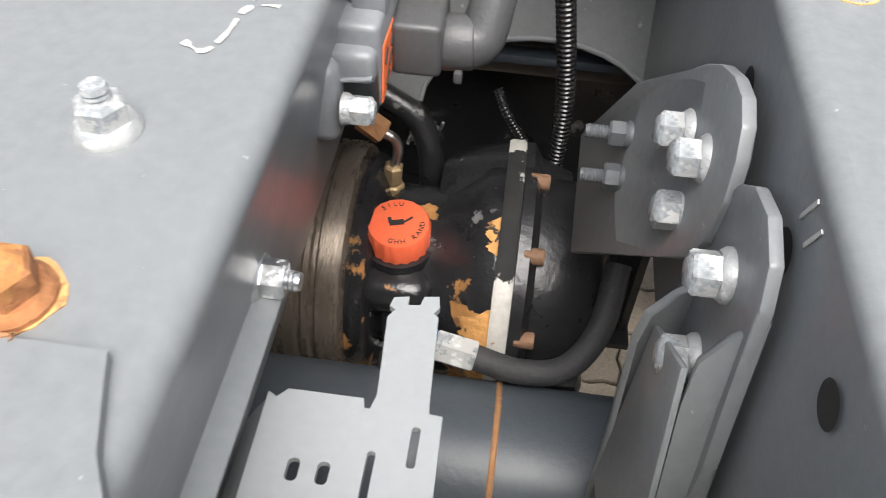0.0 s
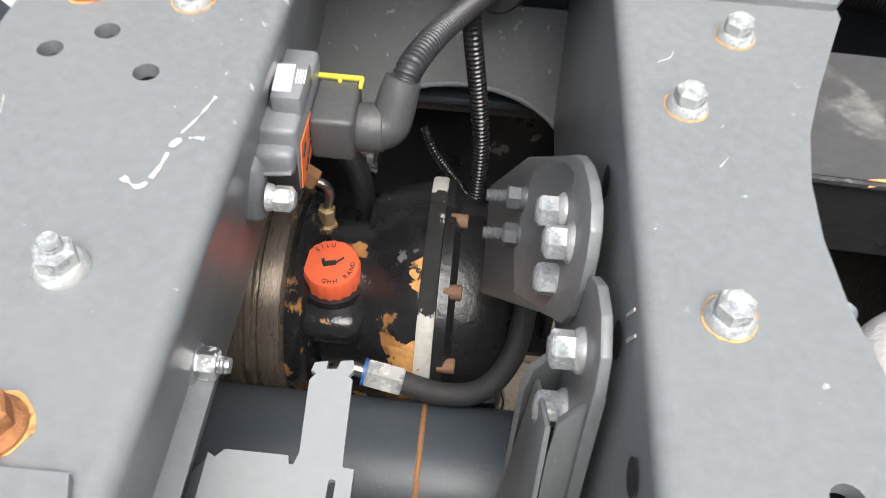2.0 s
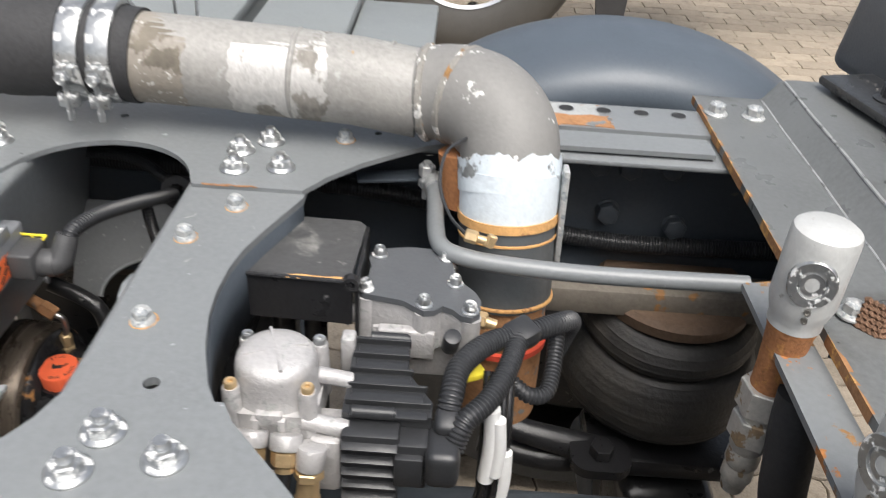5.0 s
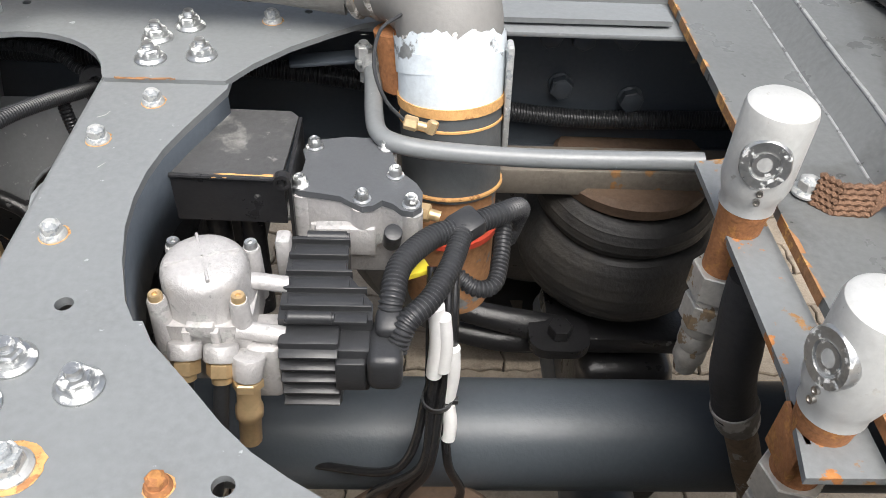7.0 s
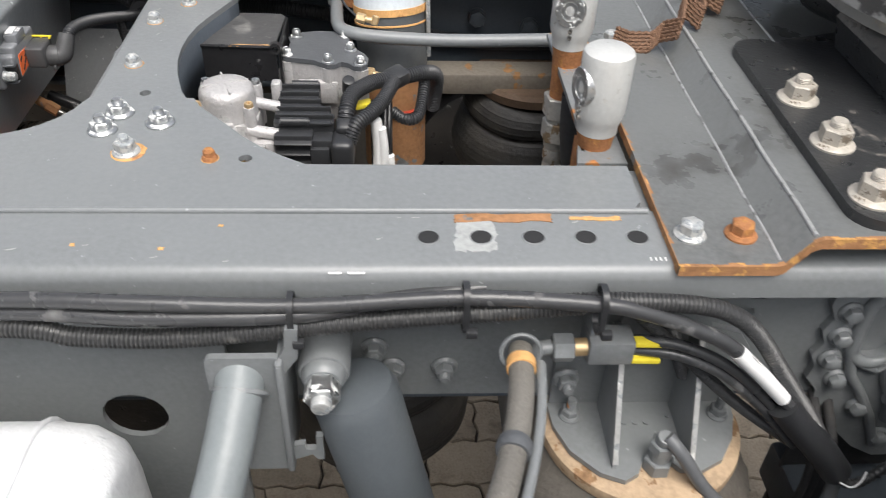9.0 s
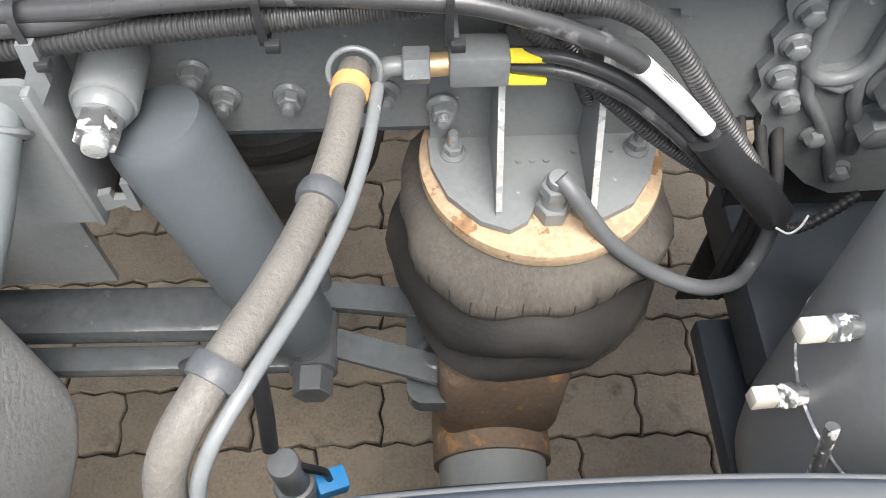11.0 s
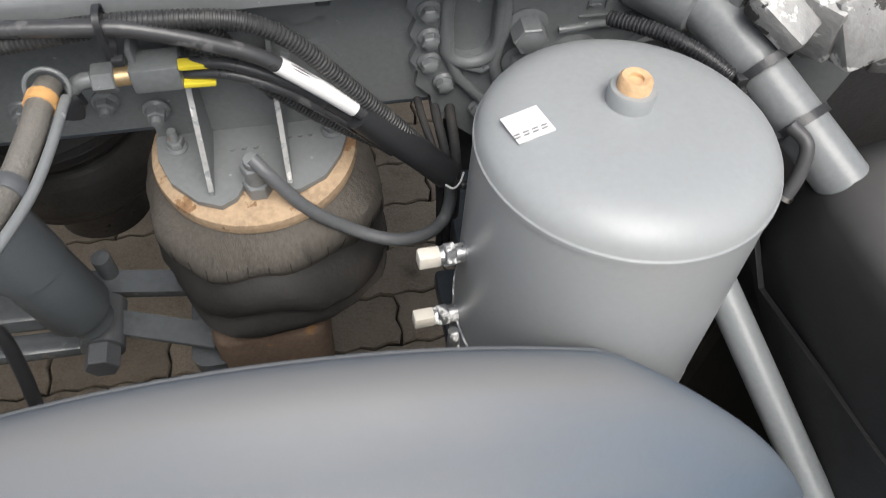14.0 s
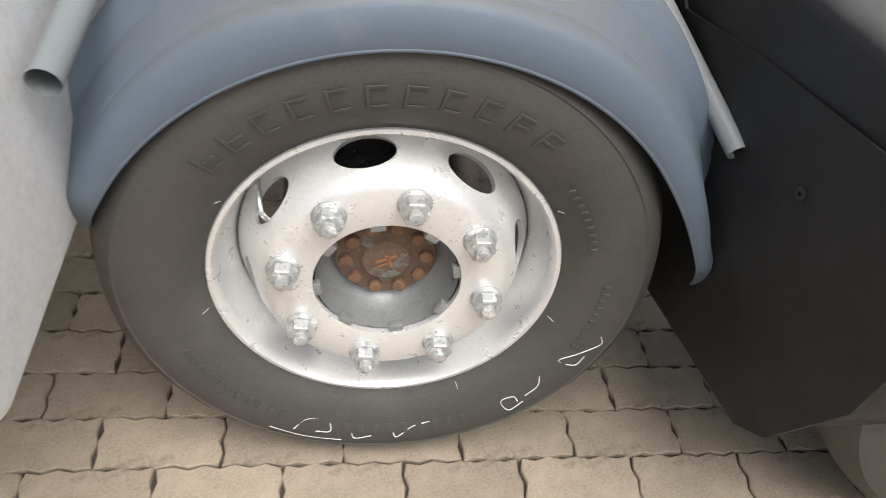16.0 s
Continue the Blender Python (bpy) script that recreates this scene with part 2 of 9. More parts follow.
# ---------- mesh helpers ----------
def finish(name, bm, material, parent=None, label="", smooth=True):
    """Links a bmesh as one mesh object, under a thing or a part."""
    bmesh.ops.recalc_face_normals(bm, faces=bm.faces)
    mesh = bpy.data.meshes.new(name)
    bm.to_mesh(mesh)
    bm.free()
    mesh.materials.append(material)
    if smooth:
        mesh.shade_smooth()
        mesh.set_sharp_from_angle(angle=radians(38))
    ob = new(name, mesh)
    ob.parent = parent
    return tagged(ob, label)


part = finish


def thing(name, label, category, place=(0, 0, 0), turn=(0, 0, 0), group="", kind=""):
    ob = new(name)
    ob.empty_display_size = 0.05
    ob.matrix_basis = pose(*place, *turn)
    return tagged(ob, label, category, group, kind)


def V(*p):
    return Vector(p)


def frame_of(p0, p1):
    """A matrix at p0 whose z runs to p1."""
    d = Vector(p1) - Vector(p0)
    return Matrix.Translation(p0) @ d.to_track_quat("Z", "Y").to_matrix().to_4x4()


def box(bm, size, at=(0, 0, 0), turn=(0, 0, 0), bevel=0.0, segments=2, m=None):
    made = bmesh.ops.create_cube(bm, size=1.0, matrix=(m or Matrix()) @ pose(*at, *turn) @ Matrix.Diagonal((*size, 1)))
    if bevel:
        edges = list({e for v in made["verts"] for e in v.link_edges})
        bmesh.ops.bevel(bm, geom=edges, offset=bevel, segments=segments, profile=0.5, affect="EDGES")
    return bm


def lathe(bm, profile, m=None, steps=32, arc=360.0):
    """Turns (radius, height) pairs about z."""
    m = m or Matrix()
    closed = arc >= 360
    count = steps if closed else steps + 1
    rings = []
    for r, z in profile:
        if r < 1e-6:
            rings.append([bm.verts.new(m @ V(0, 0, z))])
        else:
            rings.append([bm.verts.new(m @ V(r * math.cos(radians(arc) * i / steps), r * math.sin(radians(arc) * i / steps), z)) for i in range(count)])
    for a, b in zip(rings, rings[1:]):
        for i in range(steps):
            j = (i + 1) % count
            if len(a) == 1 and len(b) == 1:
                continue
            if len(a) == 1:
                bm.faces.new((a[0], b[i], b[j]))
            elif len(b) == 1:
                bm.faces.new((a[i], b[0], a[j]))
            else:
                bm.faces.new((a[i], b[i], b[j], a[j]))
    return bm


def rod(bm, p0, p1, r0, r1=None, steps=20, bevel=0.0, hollow=0.0):
    length = (Vector(p1) - Vector(p0)).length
    r1 = r0 if r1 is None else r1
    b = min(bevel, length / 3)
    if hollow:
        prof = [(hollow, 0), (r0, 0), (r1, length), (hollow, length), (hollow, 0)]
    elif b:
        prof = [(0, 0), (r0 - b, 0), (r0 - b * 0.3, b * 0.3), (r0, b), (r1, length - b), (r1 - b * 0.3, length - b * 0.3), (r1 - b, length), (0, length)]
    else:
        prof = [(0, 0), (r0, 0), (r1, length), (0, length)]
    return lathe(bm, prof, frame_of(p0, p1), steps)


def hexagon(bm, p0, p1, across, chamfer=0.0012, hole=0.0):
    """A hexagonal prism with rounded corners at both ends."""
    length, r = (Vector(p1) - Vector(p0)).length, across / math.sqrt(3)
    prof = [(hole, 0), (r - chamfer, 0), (r, chamfer), (r, length - chamfer), (r - chamfer, length), (hole, length)]
    return lathe(bm, prof, frame_of(p0, p1), 6)


def smooth_path(points, per=8):
    """A rounded line through the points (Catmull-Rom)."""
    p = [Vector(q) for q in points]
    p = [2 * p[0] - p[1]] + p + [2 * p[-1] - p[-2]]
    out = []
    for i in range(1, len(p) - 2):
        a, b, c, d = p[i - 1:i + 3]
        for k in range(per):
            t = k / per
            out.append(0.5 * ((2 * b) + (c - a) * t + (2 * a - 5 * b + 4 * c - d) * t * t + (3 * b - a - 3 * c + d) * t ** 3))
    out.append(p[-2])
    return out


def sweep(bm, path, radius, steps=14, ridge=0.0, pitch=0.005, caps=True, squash=None, hollow=0.0):
    """A tube along a path; with a ridge it is corrugated conduit of that pitch."""
    pts = [Vector(q) for q in path]
    if ridge:
        length = [0.0]
        for a, b in zip(pts, pts[1:]):
            length.append(length[-1] + (b - a).length)
        count = max(4, int(length[-1] / pitch) * 4)
        fine, k = [], 0
        for i in range(count + 1):
            s = length[-1] * i / count
            while k < len(pts) - 2 and length[k + 1] < s:
                k += 1
            f = (s - length[k]) / max(1e-9, length[k + 1] - length[k])
            fine.append(pts[k].lerp(pts[k + 1], f))
        pts = fine
    rings, side = [], None
    for i, p in enumerate(pts):
        d = (pts[min(i + 1, len(pts) - 1)] - pts[max(i - 1, 0)]).normalized()
        side = (side - d * side.dot(d)).normalized() if side else d.orthogonal().normalized()
        up = d.cross(side)
        r = radius(i / (len(pts) - 1)) if callable(radius) else radius
        if ridge:
            r += (0, ridge, ridge, 0)[i % 4] - ridge
        sx, sy = squash or (1, 1)
        rings.append([bm.verts.new(p + (side * math.cos(a) * sx + up * math.sin(a) * sy) * r) for a in (2 * math.pi * j / steps for j in range(steps))])
    for a, b in zip(rings, rings[1:]):
        for j in range(steps):
            bm.faces.new((a[j], a[(j + 1) % steps], b[(j + 1) % steps], b[j]))
    if caps:
        for ring, p in ((rings[0], pts[0]), (rings[-1], pts[-1])):
            c = bm.verts.new(p)
            for j in range(steps):
                bm.faces.new((c, ring[j], ring[(j + 1) % steps]))
    return bm


def arc_points(cx, cy, r, a0, a1, n=16):
    return [(cx + r * math.cos(radians(a0 + (a1 - a0) * i / n)), cy + r * math.sin(radians(a0 + (a1 - a0) * i / n))) for i in range(n + 1)]


def plate(bm, outline, thick, holes=(), m=None, bevel=0.0):
    """A flat sheet: an outline in x and y with holes (x, y, radius) or hole outlines, from z = 0 down to -thick."""
    m = m or Matrix()
    loops = [list(outline)] + [(arc_points(h[0], h[1], h[2], 0, 360, 16)[:-1] if len(h) == 3 and not isinstance(h[0], tuple) else list(h)) for h in holes]
    flat = bmesh.new()
    edges = []
    for loop in loops:
        vs = [flat.verts.new((x, y, 0)) for x, y in loop]
        edges += [flat.edges.new((vs[i], vs[(i + 1) % len(vs)])) for i in range(len(vs))]
    bmesh.ops.triangle_fill(flat, edges=edges, use_beauty=True, use_dissolve=False, normal=(0, 0, 1))
    flat.verts.index_update()
    top = [bm.verts.new(m @ v.co) for v in flat.verts]
    low = [bm.verts.new(m @ (v.co - V(0, 0, thick))) for v in flat.verts]
    for f in flat.faces:
        ids = [v.index for v in f.verts]
        bm.faces.new([top[i] for i in ids])
        bm.faces.new([low[i] for i in reversed(ids)])
    for e in flat.edges:
        if len(e.link_faces) == 1:
            a, b = e.verts[0].index, e.verts[1].index
            bm.faces.new((top[a], top[b], low[b], low[a]))
    flat.free()
    return bm


def profile_bar(bm, section, p0, p1, closed=True):
    """A bar along x, y or any way: section points (a, b) lie across it, a to its left and b up."""
    p0, p1 = Vector(p0), Vector(p1)
    d = (p1 - p0).normalized()
    left = V(0, 0, 1).cross(d).normalized()
    up = d.cross(left)
    ends = [[bm.verts.new(p + left * a + up * b) for a, b in section] for p in (p0, p1)]
    n = len(section)
    for i in range(n if closed else n - 1):
        j = (i + 1) % n
        bm.faces.new((ends[0][i], ends[0][j], ends[1][j], ends[1][i]))
    for e in ends:
        bm.faces.new(e)
    return bm


def rounded(w, h, r, n=5, cx=0.0, cy=0.0):
    pts = []
    for x, y, a in ((w / 2 - r, h / 2 - r, 0), (-w / 2 + r, h / 2 - r, 90), (-w / 2 + r, -h / 2 + r, 180), (w / 2 - r, -h / 2 + r, 270)):
        pts += arc_points(cx + x, cy + y, r, a, a + 90, n)
    return pts


def letters(text, size, m, material, parent, name="lettering", depth=0.0006, align="CENTER"):
    """Raised or printed writing in the built-in font, as a mesh."""
    curve = bpy.data.curves.new(name, "FONT")
    curve.body, curve.size, curve.extrude, curve.align_x, curve.align_y, curve.resolution_u = text, size, depth, align, "CENTER", 3
    holder = bpy.data.objects.new(name, curve)
    scene.collection.objects.link(holder)
    mesh = bpy.data.meshes.new_from_object(holder.evaluated_get(bpy.context.evaluated_depsgraph_get()))
    bpy.data.objects.remove(holder)
    mesh.materials.clear()
    mesh.materials.append(material)
    ob = new(name, mesh)
    ob.parent = parent
    ob.matrix_basis = m
    return ob


# ---------- fasteners ----------
def make_bolt(name, label, head_mat, across=0.021, high=0.012, flange=0.0155, stain=None, nut=False, stud=0.010, spread=0.0):
    """A flanged hexagon bolt head, or a nut with its stud end, that stands on z = 0."""
    across, high, flange, stud = across * 0.82, high * 0.82, flange * 0.82, stud * 0.82
    t = thing(name, label, "nut" if nut else "bolt")
    bm = bmesh.new()
    lathe(bm, [(0, 0), (flange, 0), (flange, 0.0018), (flange * 0.82, 0.0042), (0, 0.0042)], steps=24)
    part("flange", bm, head_mat, t)
    bm = bmesh.new()
    hexagon(bm, (0, 0, 0.003), (0, 0, 0.003 + high), across)
    if not nut:
        lathe(bm, [(across * 0.44, 0.003 + high), (across * 0.34, 0.0042 + high), (0, 0.0044 + high)], steps=16)
    part("hex", bm, head_mat, t)
    if nut:
        bm = bmesh.new()
        r = across * 0.31
        prof = [(r, 0.003 + high)]
        for k in range(int(stud / 0.0016)):
            prof += [(r, 0.003 + high + k * 0.0016), (r * 0.9, 0.0038 + high + k * 0.0016)]
        prof += [(r * 0.85, 0.003 + high + stud), (0, 0.003 + high + stud)]
        lathe(bm, prof, steps=14)
        part("stud", bm, head_mat, t, "threaded stud end")
    if stain:
        rnd = random.Random(name + label)
        bm = bmesh.new()
        top = bm.verts.new((0, 0, 0.0009))
        rim = []
        for k in range(28):
            a = 2 * math.pi * k / 28
            r = flange * (1.02 + 0.10 * rnd.random() + (0.10 if k < 9 else 0) + spread * (0.7 + 0.6 * math.sin(a + 2.2)))
            rim.append(bm.verts.new((r * math.cos(a), r * math.sin(a), 0.0004)))
        low = [bm.verts.new((v.co.x, v.co.y, 0.0)) for v in rim]
        for k in range(28):
            bm.faces.new((top, rim[k], rim[(k + 1) % 28]))
            bm.faces.new((rim[k], low[k], low[(k + 1) % 28], rim[(k + 1) % 28]))
        part("rust_stain", bm, stain, t, "rust stain round the flange")
    return t


def place_all(master, spots, group):
    """Copies of a fastener at (x, y, z, turn) or whole poses; the master takes the first."""
    first = True
    for s in spots:
        m = s if isinstance(s, Matrix) else pose(s[0], s[1], s[2], s[4] if len(s) > 4 else 0, s[5] if len(s) > 5 else 0, s[3] if len(s) > 3 else 0)
        if first:
            master.matrix_basis = m
            tagged(master, group=group)
            first = False
        else:
            copy_thing(master, m)


# ---------- ground ----------
bm = bmesh.new()
S = 400.0
for x0, x1, y0, y1 in ((-S, S, -S, S),):
    bm.faces.new([bm.verts.new(p) for p in ((x0, y0, -0.012), (x1, y0, -0.012), (x1, y1, -0.012), (x0, y1, -0.012))])
ground = finish("ground", bm, joint_sand, None, "sand-jointed paved yard of interlocking concrete pavers")
tagged(ground, category="ground", kind="structure")

# ---------- frame rails ----------
TOP = 1.056


def frame_rail(name, side, mid):
    """A folded C rail: top flange, outer web, lower flange, with an inner liner strip one step lower."""
    rail = thing(name, "grey painted steel truck frame rail with scratches and rust specks", "frame rail", kind="structure")
    y_in, y_out, y_liner = mid + side * -0.037, mid + side * 0.042, mid + side * -0.106
    x0, x1, t, r = -1.6, 2.6, 0.008, 0.012
    sec = [(y_in, TOP), (y_out - side * r, TOP)]
    sec += [(y_out - side * r + side * r * math.sin(radians(a)), TOP - r + r * math.cos(radians(a))) for a in (22, 45, 68, 90)]
    sec += [(y_out, TOP - 0.030), (y_out - side * t, TOP - 0.030), (y_out - side * t, TOP - 0.020), (y_out - side * (t + 0.006), TOP - t - 0.003), (y_in, TOP - t)]
    bm = bmesh.new()
    profile_bar(bm, [(p[0], p[1]) for p in sec], (x0, 0, 0), (x1, 0, 0))
    part("top_flange", bm, paint, rail)
    bm = bmesh.new()
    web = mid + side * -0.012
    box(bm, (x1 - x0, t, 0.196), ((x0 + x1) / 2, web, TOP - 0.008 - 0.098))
    # Far web and lower flanges carry their shade as a darker grey.
    part("web", bm, dark_and_shaded_paint if side > 0 else paint, rail)
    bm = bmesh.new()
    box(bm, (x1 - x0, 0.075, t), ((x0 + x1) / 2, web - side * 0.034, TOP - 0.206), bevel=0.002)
    part("lower_flange", bm, dark_and_shaded_paint, rail)
    bm = bmesh.new()
    box(bm, (x1 - x0, abs(y_liner - y_in) + 0.004, 0.006), ((x0 + x1) / 2, (y_liner + y_in) / 2, TOP - 0.008), bevel=0.002)
    part("inner_strip", bm, paint, rail)
    return rail


rail_near = frame_rail("rail_near", -1, -0.374)
rail_far = frame_rail("rail_far", 1, 0.356)


def rail_hole(parent, x, y, r=0.0085):
    """Drilled hole: black disc for the shade in the bore, and a worn rim."""
    bm = bmesh.new()
    lathe(bm, [(0, TOP + 0.0006), (r, TOP + 0.0006)], Matrix.Translation((x, y, 0)), 24)
    part("bolt_hole", bm, print_and_bore_black, parent)
    bm = bmesh.new()
    lathe(bm, [(r, TOP + 0.0002), (r + 0.0004, TOP + 0.0010), (r + 0.0016, TOP + 0.0004)], Matrix.Translation((x, y, 0)), 24)
    part("hole_rim", bm, paint, parent)


for k in range(5):
    rail_hole(rail_near, 0.475 + 0.0436 * k, -0.374)
for k in range(4):
    rail_hole(rail_far, 0.511 + 0.0444 * k, 0.370)


def patch(parent, outline, z, material, name="worn_patch", label="", thick=0.0006):
    bm = bmesh.new()
    plate(bm, outline, thick, m=Matrix.Translation((0, 0, z)))
    return part(name, bm, material, parent, label)


def ragged(x0, y0, x1, y1, seed, jag=0.004, n=9):
    """A rough-edged rectangle."""
    rnd = random.Random(seed)
    pts = []
    for (ax, ay), (bx, by) in (((x0, y0), (x1, y0)), ((x1, y0), (x1, y1)), ((x1, y1), (x0, y1)), ((x0, y1), (x0, y0))):
        for k in range(n):
            f = k / n
            pts.append((ax + (bx - ax) * f + rnd.uniform(-jag, jag), ay + (by - ay) * f + rnd.uniform(-jag, jag)))
    return pts


rub = surface("rubbed_bare_patch", (0.30, 0.31, 0.305), rough=0.6, vary=0.2, scale=50, spots=(0.30, 0.14, 0.05), spot_scale=45, spot_level=0.60)
patch(rail_near, ragged(0.497, -0.392, 0.530, -0.345, 3, 0.0025), TOP + 0.0005, rub, label="rubbed pale patch")
patch(rail_near, ragged(0.498, -0.353, 0.580, -0.342, 4, 0.0016), TOP + 0.0008, edge_rust, label="rust along the fold")
patch(rail_near, ragged(0.597, -0.351, 0.640, -0.346, 5, 0.0012), TOP + 0.0008, ochre, label="rust along the fold")
patch(rail_far, ragged(0.49, 0.322, 0.560, 0.352, 6, 0.003), TOP + 0.0008, edge_rust, label="rust patch beside the holes")
patch(rail_far, ragged(0.492, 0.352, 0.550, 0.384, 8, 0.003), TOP + 0.0004, rub, label="bare rubbed patch round the holes")

# ---------- top gusset plates and cross members ----------
GZ = TOP + 0.004


def gusset(name, side, edge, inner, label, curve, straight):
    """A top plate along a rail whose two tongues run over the cross members, with round cut-outs between."""
    g = thing(name, label, "plate")
    s = side
    def Y(v):
        return s * v
    out = [(-1.3, Y(inner)), (-0.75, Y(straight)), (-0.42, Y(straight - 0.004))] + [(0.090 - x, Y(y)) for x, y in reversed(curve[:-1])] + [(-0.151, Y(edge)), (-0.038, Y(edge))]
    cx, r = 0.0505, 0.0885
    out += [(cx + r * math.cos(radians(a)) * 1.0, Y(edge - 0.012 + (0.088) * math.sin(radians(a)))) for a in range(168, 9, -12)]
    out += [(0.140, Y(edge)), (0.243, Y(edge))] + [(x, Y(y)) for x, y in curve] + [(0.662, Y(straight)), (0.662, Y(inner - 0.010)), (0.655, Y(inner))]
    bm = bmesh.new()
    plate(bm, out, 0.0055, [(0.311, Y(0.263), 0.0062)] if s < 0 else [(x, Y(0.258), 0.0042) for x in (-0.225, -0.19, 0.03, 0.30)], Matrix.Translation((0, 0, GZ)))
    part("sheet", bm, paint, g)
    for x0, x1 in ((-0.130, -0.060), (0.150, 0.200))[:1 if s < 0 else 2]:
        patch(g, ragged(x0, s * edge - 0.0008, x1, s * edge + 0.0012, 11 + int(x0 * 100), 0.0010, 16), GZ + 0.0006, edge_rust, "rust_line", "rust along the plate edge")
    return g


gusset_far = gusset("gusset_plate", 1, 0.125, 0.300, "grey painted steel gusset plate with round cut-outs on the far rail",
                    [(0.262, 0.155), (0.290, 0.187), (0.321, 0.213), (0.352, 0.236), (0.389, 0.252), (0.45, 0.260)], 0.262)
gusset_near = gusset("gusset_plate", -1, 0.152, 0.338, "grey painted steel gusset plate with round cut-outs on the near rail",
                     [(0.252, 0.168), (0.283, 0.202), (0.303, 0.225), (0.322, 0.243), (0.343, 0.258), (0.366, 0.272)], 0.2725)

cross_one = thing("cross_member", "wide grey painted steel cross member with drilled holes and rusty bolts", "cross member")
bm = bmesh.new()
holes = [(-0.101, 0.056, 0.0058), (-0.121, 0.040, 0.0058), (-0.075, 0.030, 0.0058), (-0.121, -0.079, 0.0062), (-0.100, -0.102, 0.0062)]
plate(bm, [(-0.150, -0.26), (-0.034, -0.26), (-0.034, 0.26), (-0.150, 0.26)], 0.007, holes, Matrix.Translation((0, 0, TOP)))
part("top_sheet", bm, paint, cross_one)
bm = bmesh.new()
curl = [(-0.034 + 0.008 * math.sin(radians(a)), TOP - 0.008 + 0.008 * math.cos(radians(a))) for a in range(0, 91, 15)]
sec = curl + [(-0.028, TOP - 0.016), (-0.055, 0.895), (-0.061, 0.895), (-0.036, TOP - 0.014), (-0.034, TOP - 0.007)]
profile_bar(bm, [(-a, b) for a, b in sec], (0, -0.30, 0), (0, 0.30, 0))
part("side_sheet", bm, paint, cross_one)
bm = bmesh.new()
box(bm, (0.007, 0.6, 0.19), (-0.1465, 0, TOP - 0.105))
# Back sheet is coloured darker to stand for its shade.
part("back_sheet", bm, dark_and_shaded_paint, cross_one)
bm = bmesh.new()
box(bm, (0.015, 0.24, 0.003), (-0.036, -0.184, 0.985), (0, 12, 0), bevel=0.001)
part("side_ledge", bm, paint, cross_one, "narrow folded ledge beside the nut")

cross_two = thing("cross_member", "grey painted steel cross member with a curved edge and zinc bolts", "cross member")
bm = bmesh.new()
edge_two = [(0.245, 0.119), (0.234, 0.091), (0.222, 0.060), (0.212, 0.030), (0.2065, 0.000), (0.205, -0.030), (0.2075, -0.062), (0.2145, -0.095), (0.226, -0.131), (0.238, -0.153), (0.252, -0.168)]
out = [(0.140, -0.26), (0.250, -0.26)] + list(reversed(edge_two)) + [(0.243, 0.26), (0.140, 0.26)]
plate(bm, out, 0.007, [(0.190, -0.135, 0.0058)], Matrix.Translation((0, 0, TOP)))
part("top_sheet", bm, paint, cross_two)
bm = bmesh.new()
sec = [(0.140 - 0.007 * math.sin(radians(a)), TOP - 0.007 + 0.007 * math.cos(radians(a))) for a in range(0, 91, 15)] + [(0.133, 0.86), (0.140, 0.86), (0.140, TOP - 0.007)]
profile_bar(bm, [(-a, b) for a, b in sec], (0, -0.30, 0), (0, 0.30, 0))
part("side_sheet", bm, paint, cross_two)
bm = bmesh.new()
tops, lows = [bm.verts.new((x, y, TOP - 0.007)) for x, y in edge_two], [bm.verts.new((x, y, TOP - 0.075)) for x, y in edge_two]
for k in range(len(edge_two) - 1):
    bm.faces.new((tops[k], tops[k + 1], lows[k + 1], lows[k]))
# Curved side has the shade under the edge put into its colour.
side = part("curved_side", bm, dark_and_shaded_paint, cross_two)
solid = side.modifiers.new("thickness", "SOLIDIFY")
solid.thickness = 0.006

def scratch(parent, points, z, width=0.0012, material=None, seed=1, name="scratch"):
    """A thin pale scrape that jumps along points on a level sheet."""
    rnd = random.Random(seed)
    bm = bmesh.new()
    line = smooth_path([(x, y, z) for x, y in points], 5)
    left, right = [], []
    for i, p in enumerate(line):
        d = (line[min(i + 1, len(line) - 1)] - line[max(i - 1, 0)]).normalized()
        n = V(-d.y, d.x, 0) * width * rnd.uniform(0.2, 1.0)
        left.append(bm.verts.new(p + n))
        right.append(bm.verts.new(p - n))
    for k in range(len(line) - 1):
        if rnd.random() < 0.9:
            bm.faces.new((left[k], left[k + 1], right[k + 1], right[k]))
    return part(name, bm, material or scraped, parent, "pale scrape in the paint")


scraped = surface("scraped_paint", (0.46, 0.455, 0.43), rough=0.7, vary=0.15, scale=60)
scratch(cross_one, [(-0.064, -0.033), (-0.056, -0.037), (-0.052, -0.027), (-0.050, -0.012), (-0.044, -0.008), (-0.039, -0.008)], TOP + 0.0005, 0.0016, seed=2)
scratch(cross_one, [(-0.049, -0.006), (-0.045, 0.004), (-0.041, 0.018)], TOP + 0.0005, 0.0010, seed=3)
scratch(cross_one, [(-0.128, 0.010), (-0.124, -0.004)], TOP + 0.0005, 0.0006, seed=4)
scratch(cross_two, [(0.150, 0.070), (0.156, 0.074), (0.158, 0.079)], TOP + 0.0005, 0.0005, seed=5)
scratch(cross_two, [(0.170, 0.004), (0.174, 0.010)], TOP + 0.0005, 0.0005, seed=6)
rnd_s = random.Random(14)
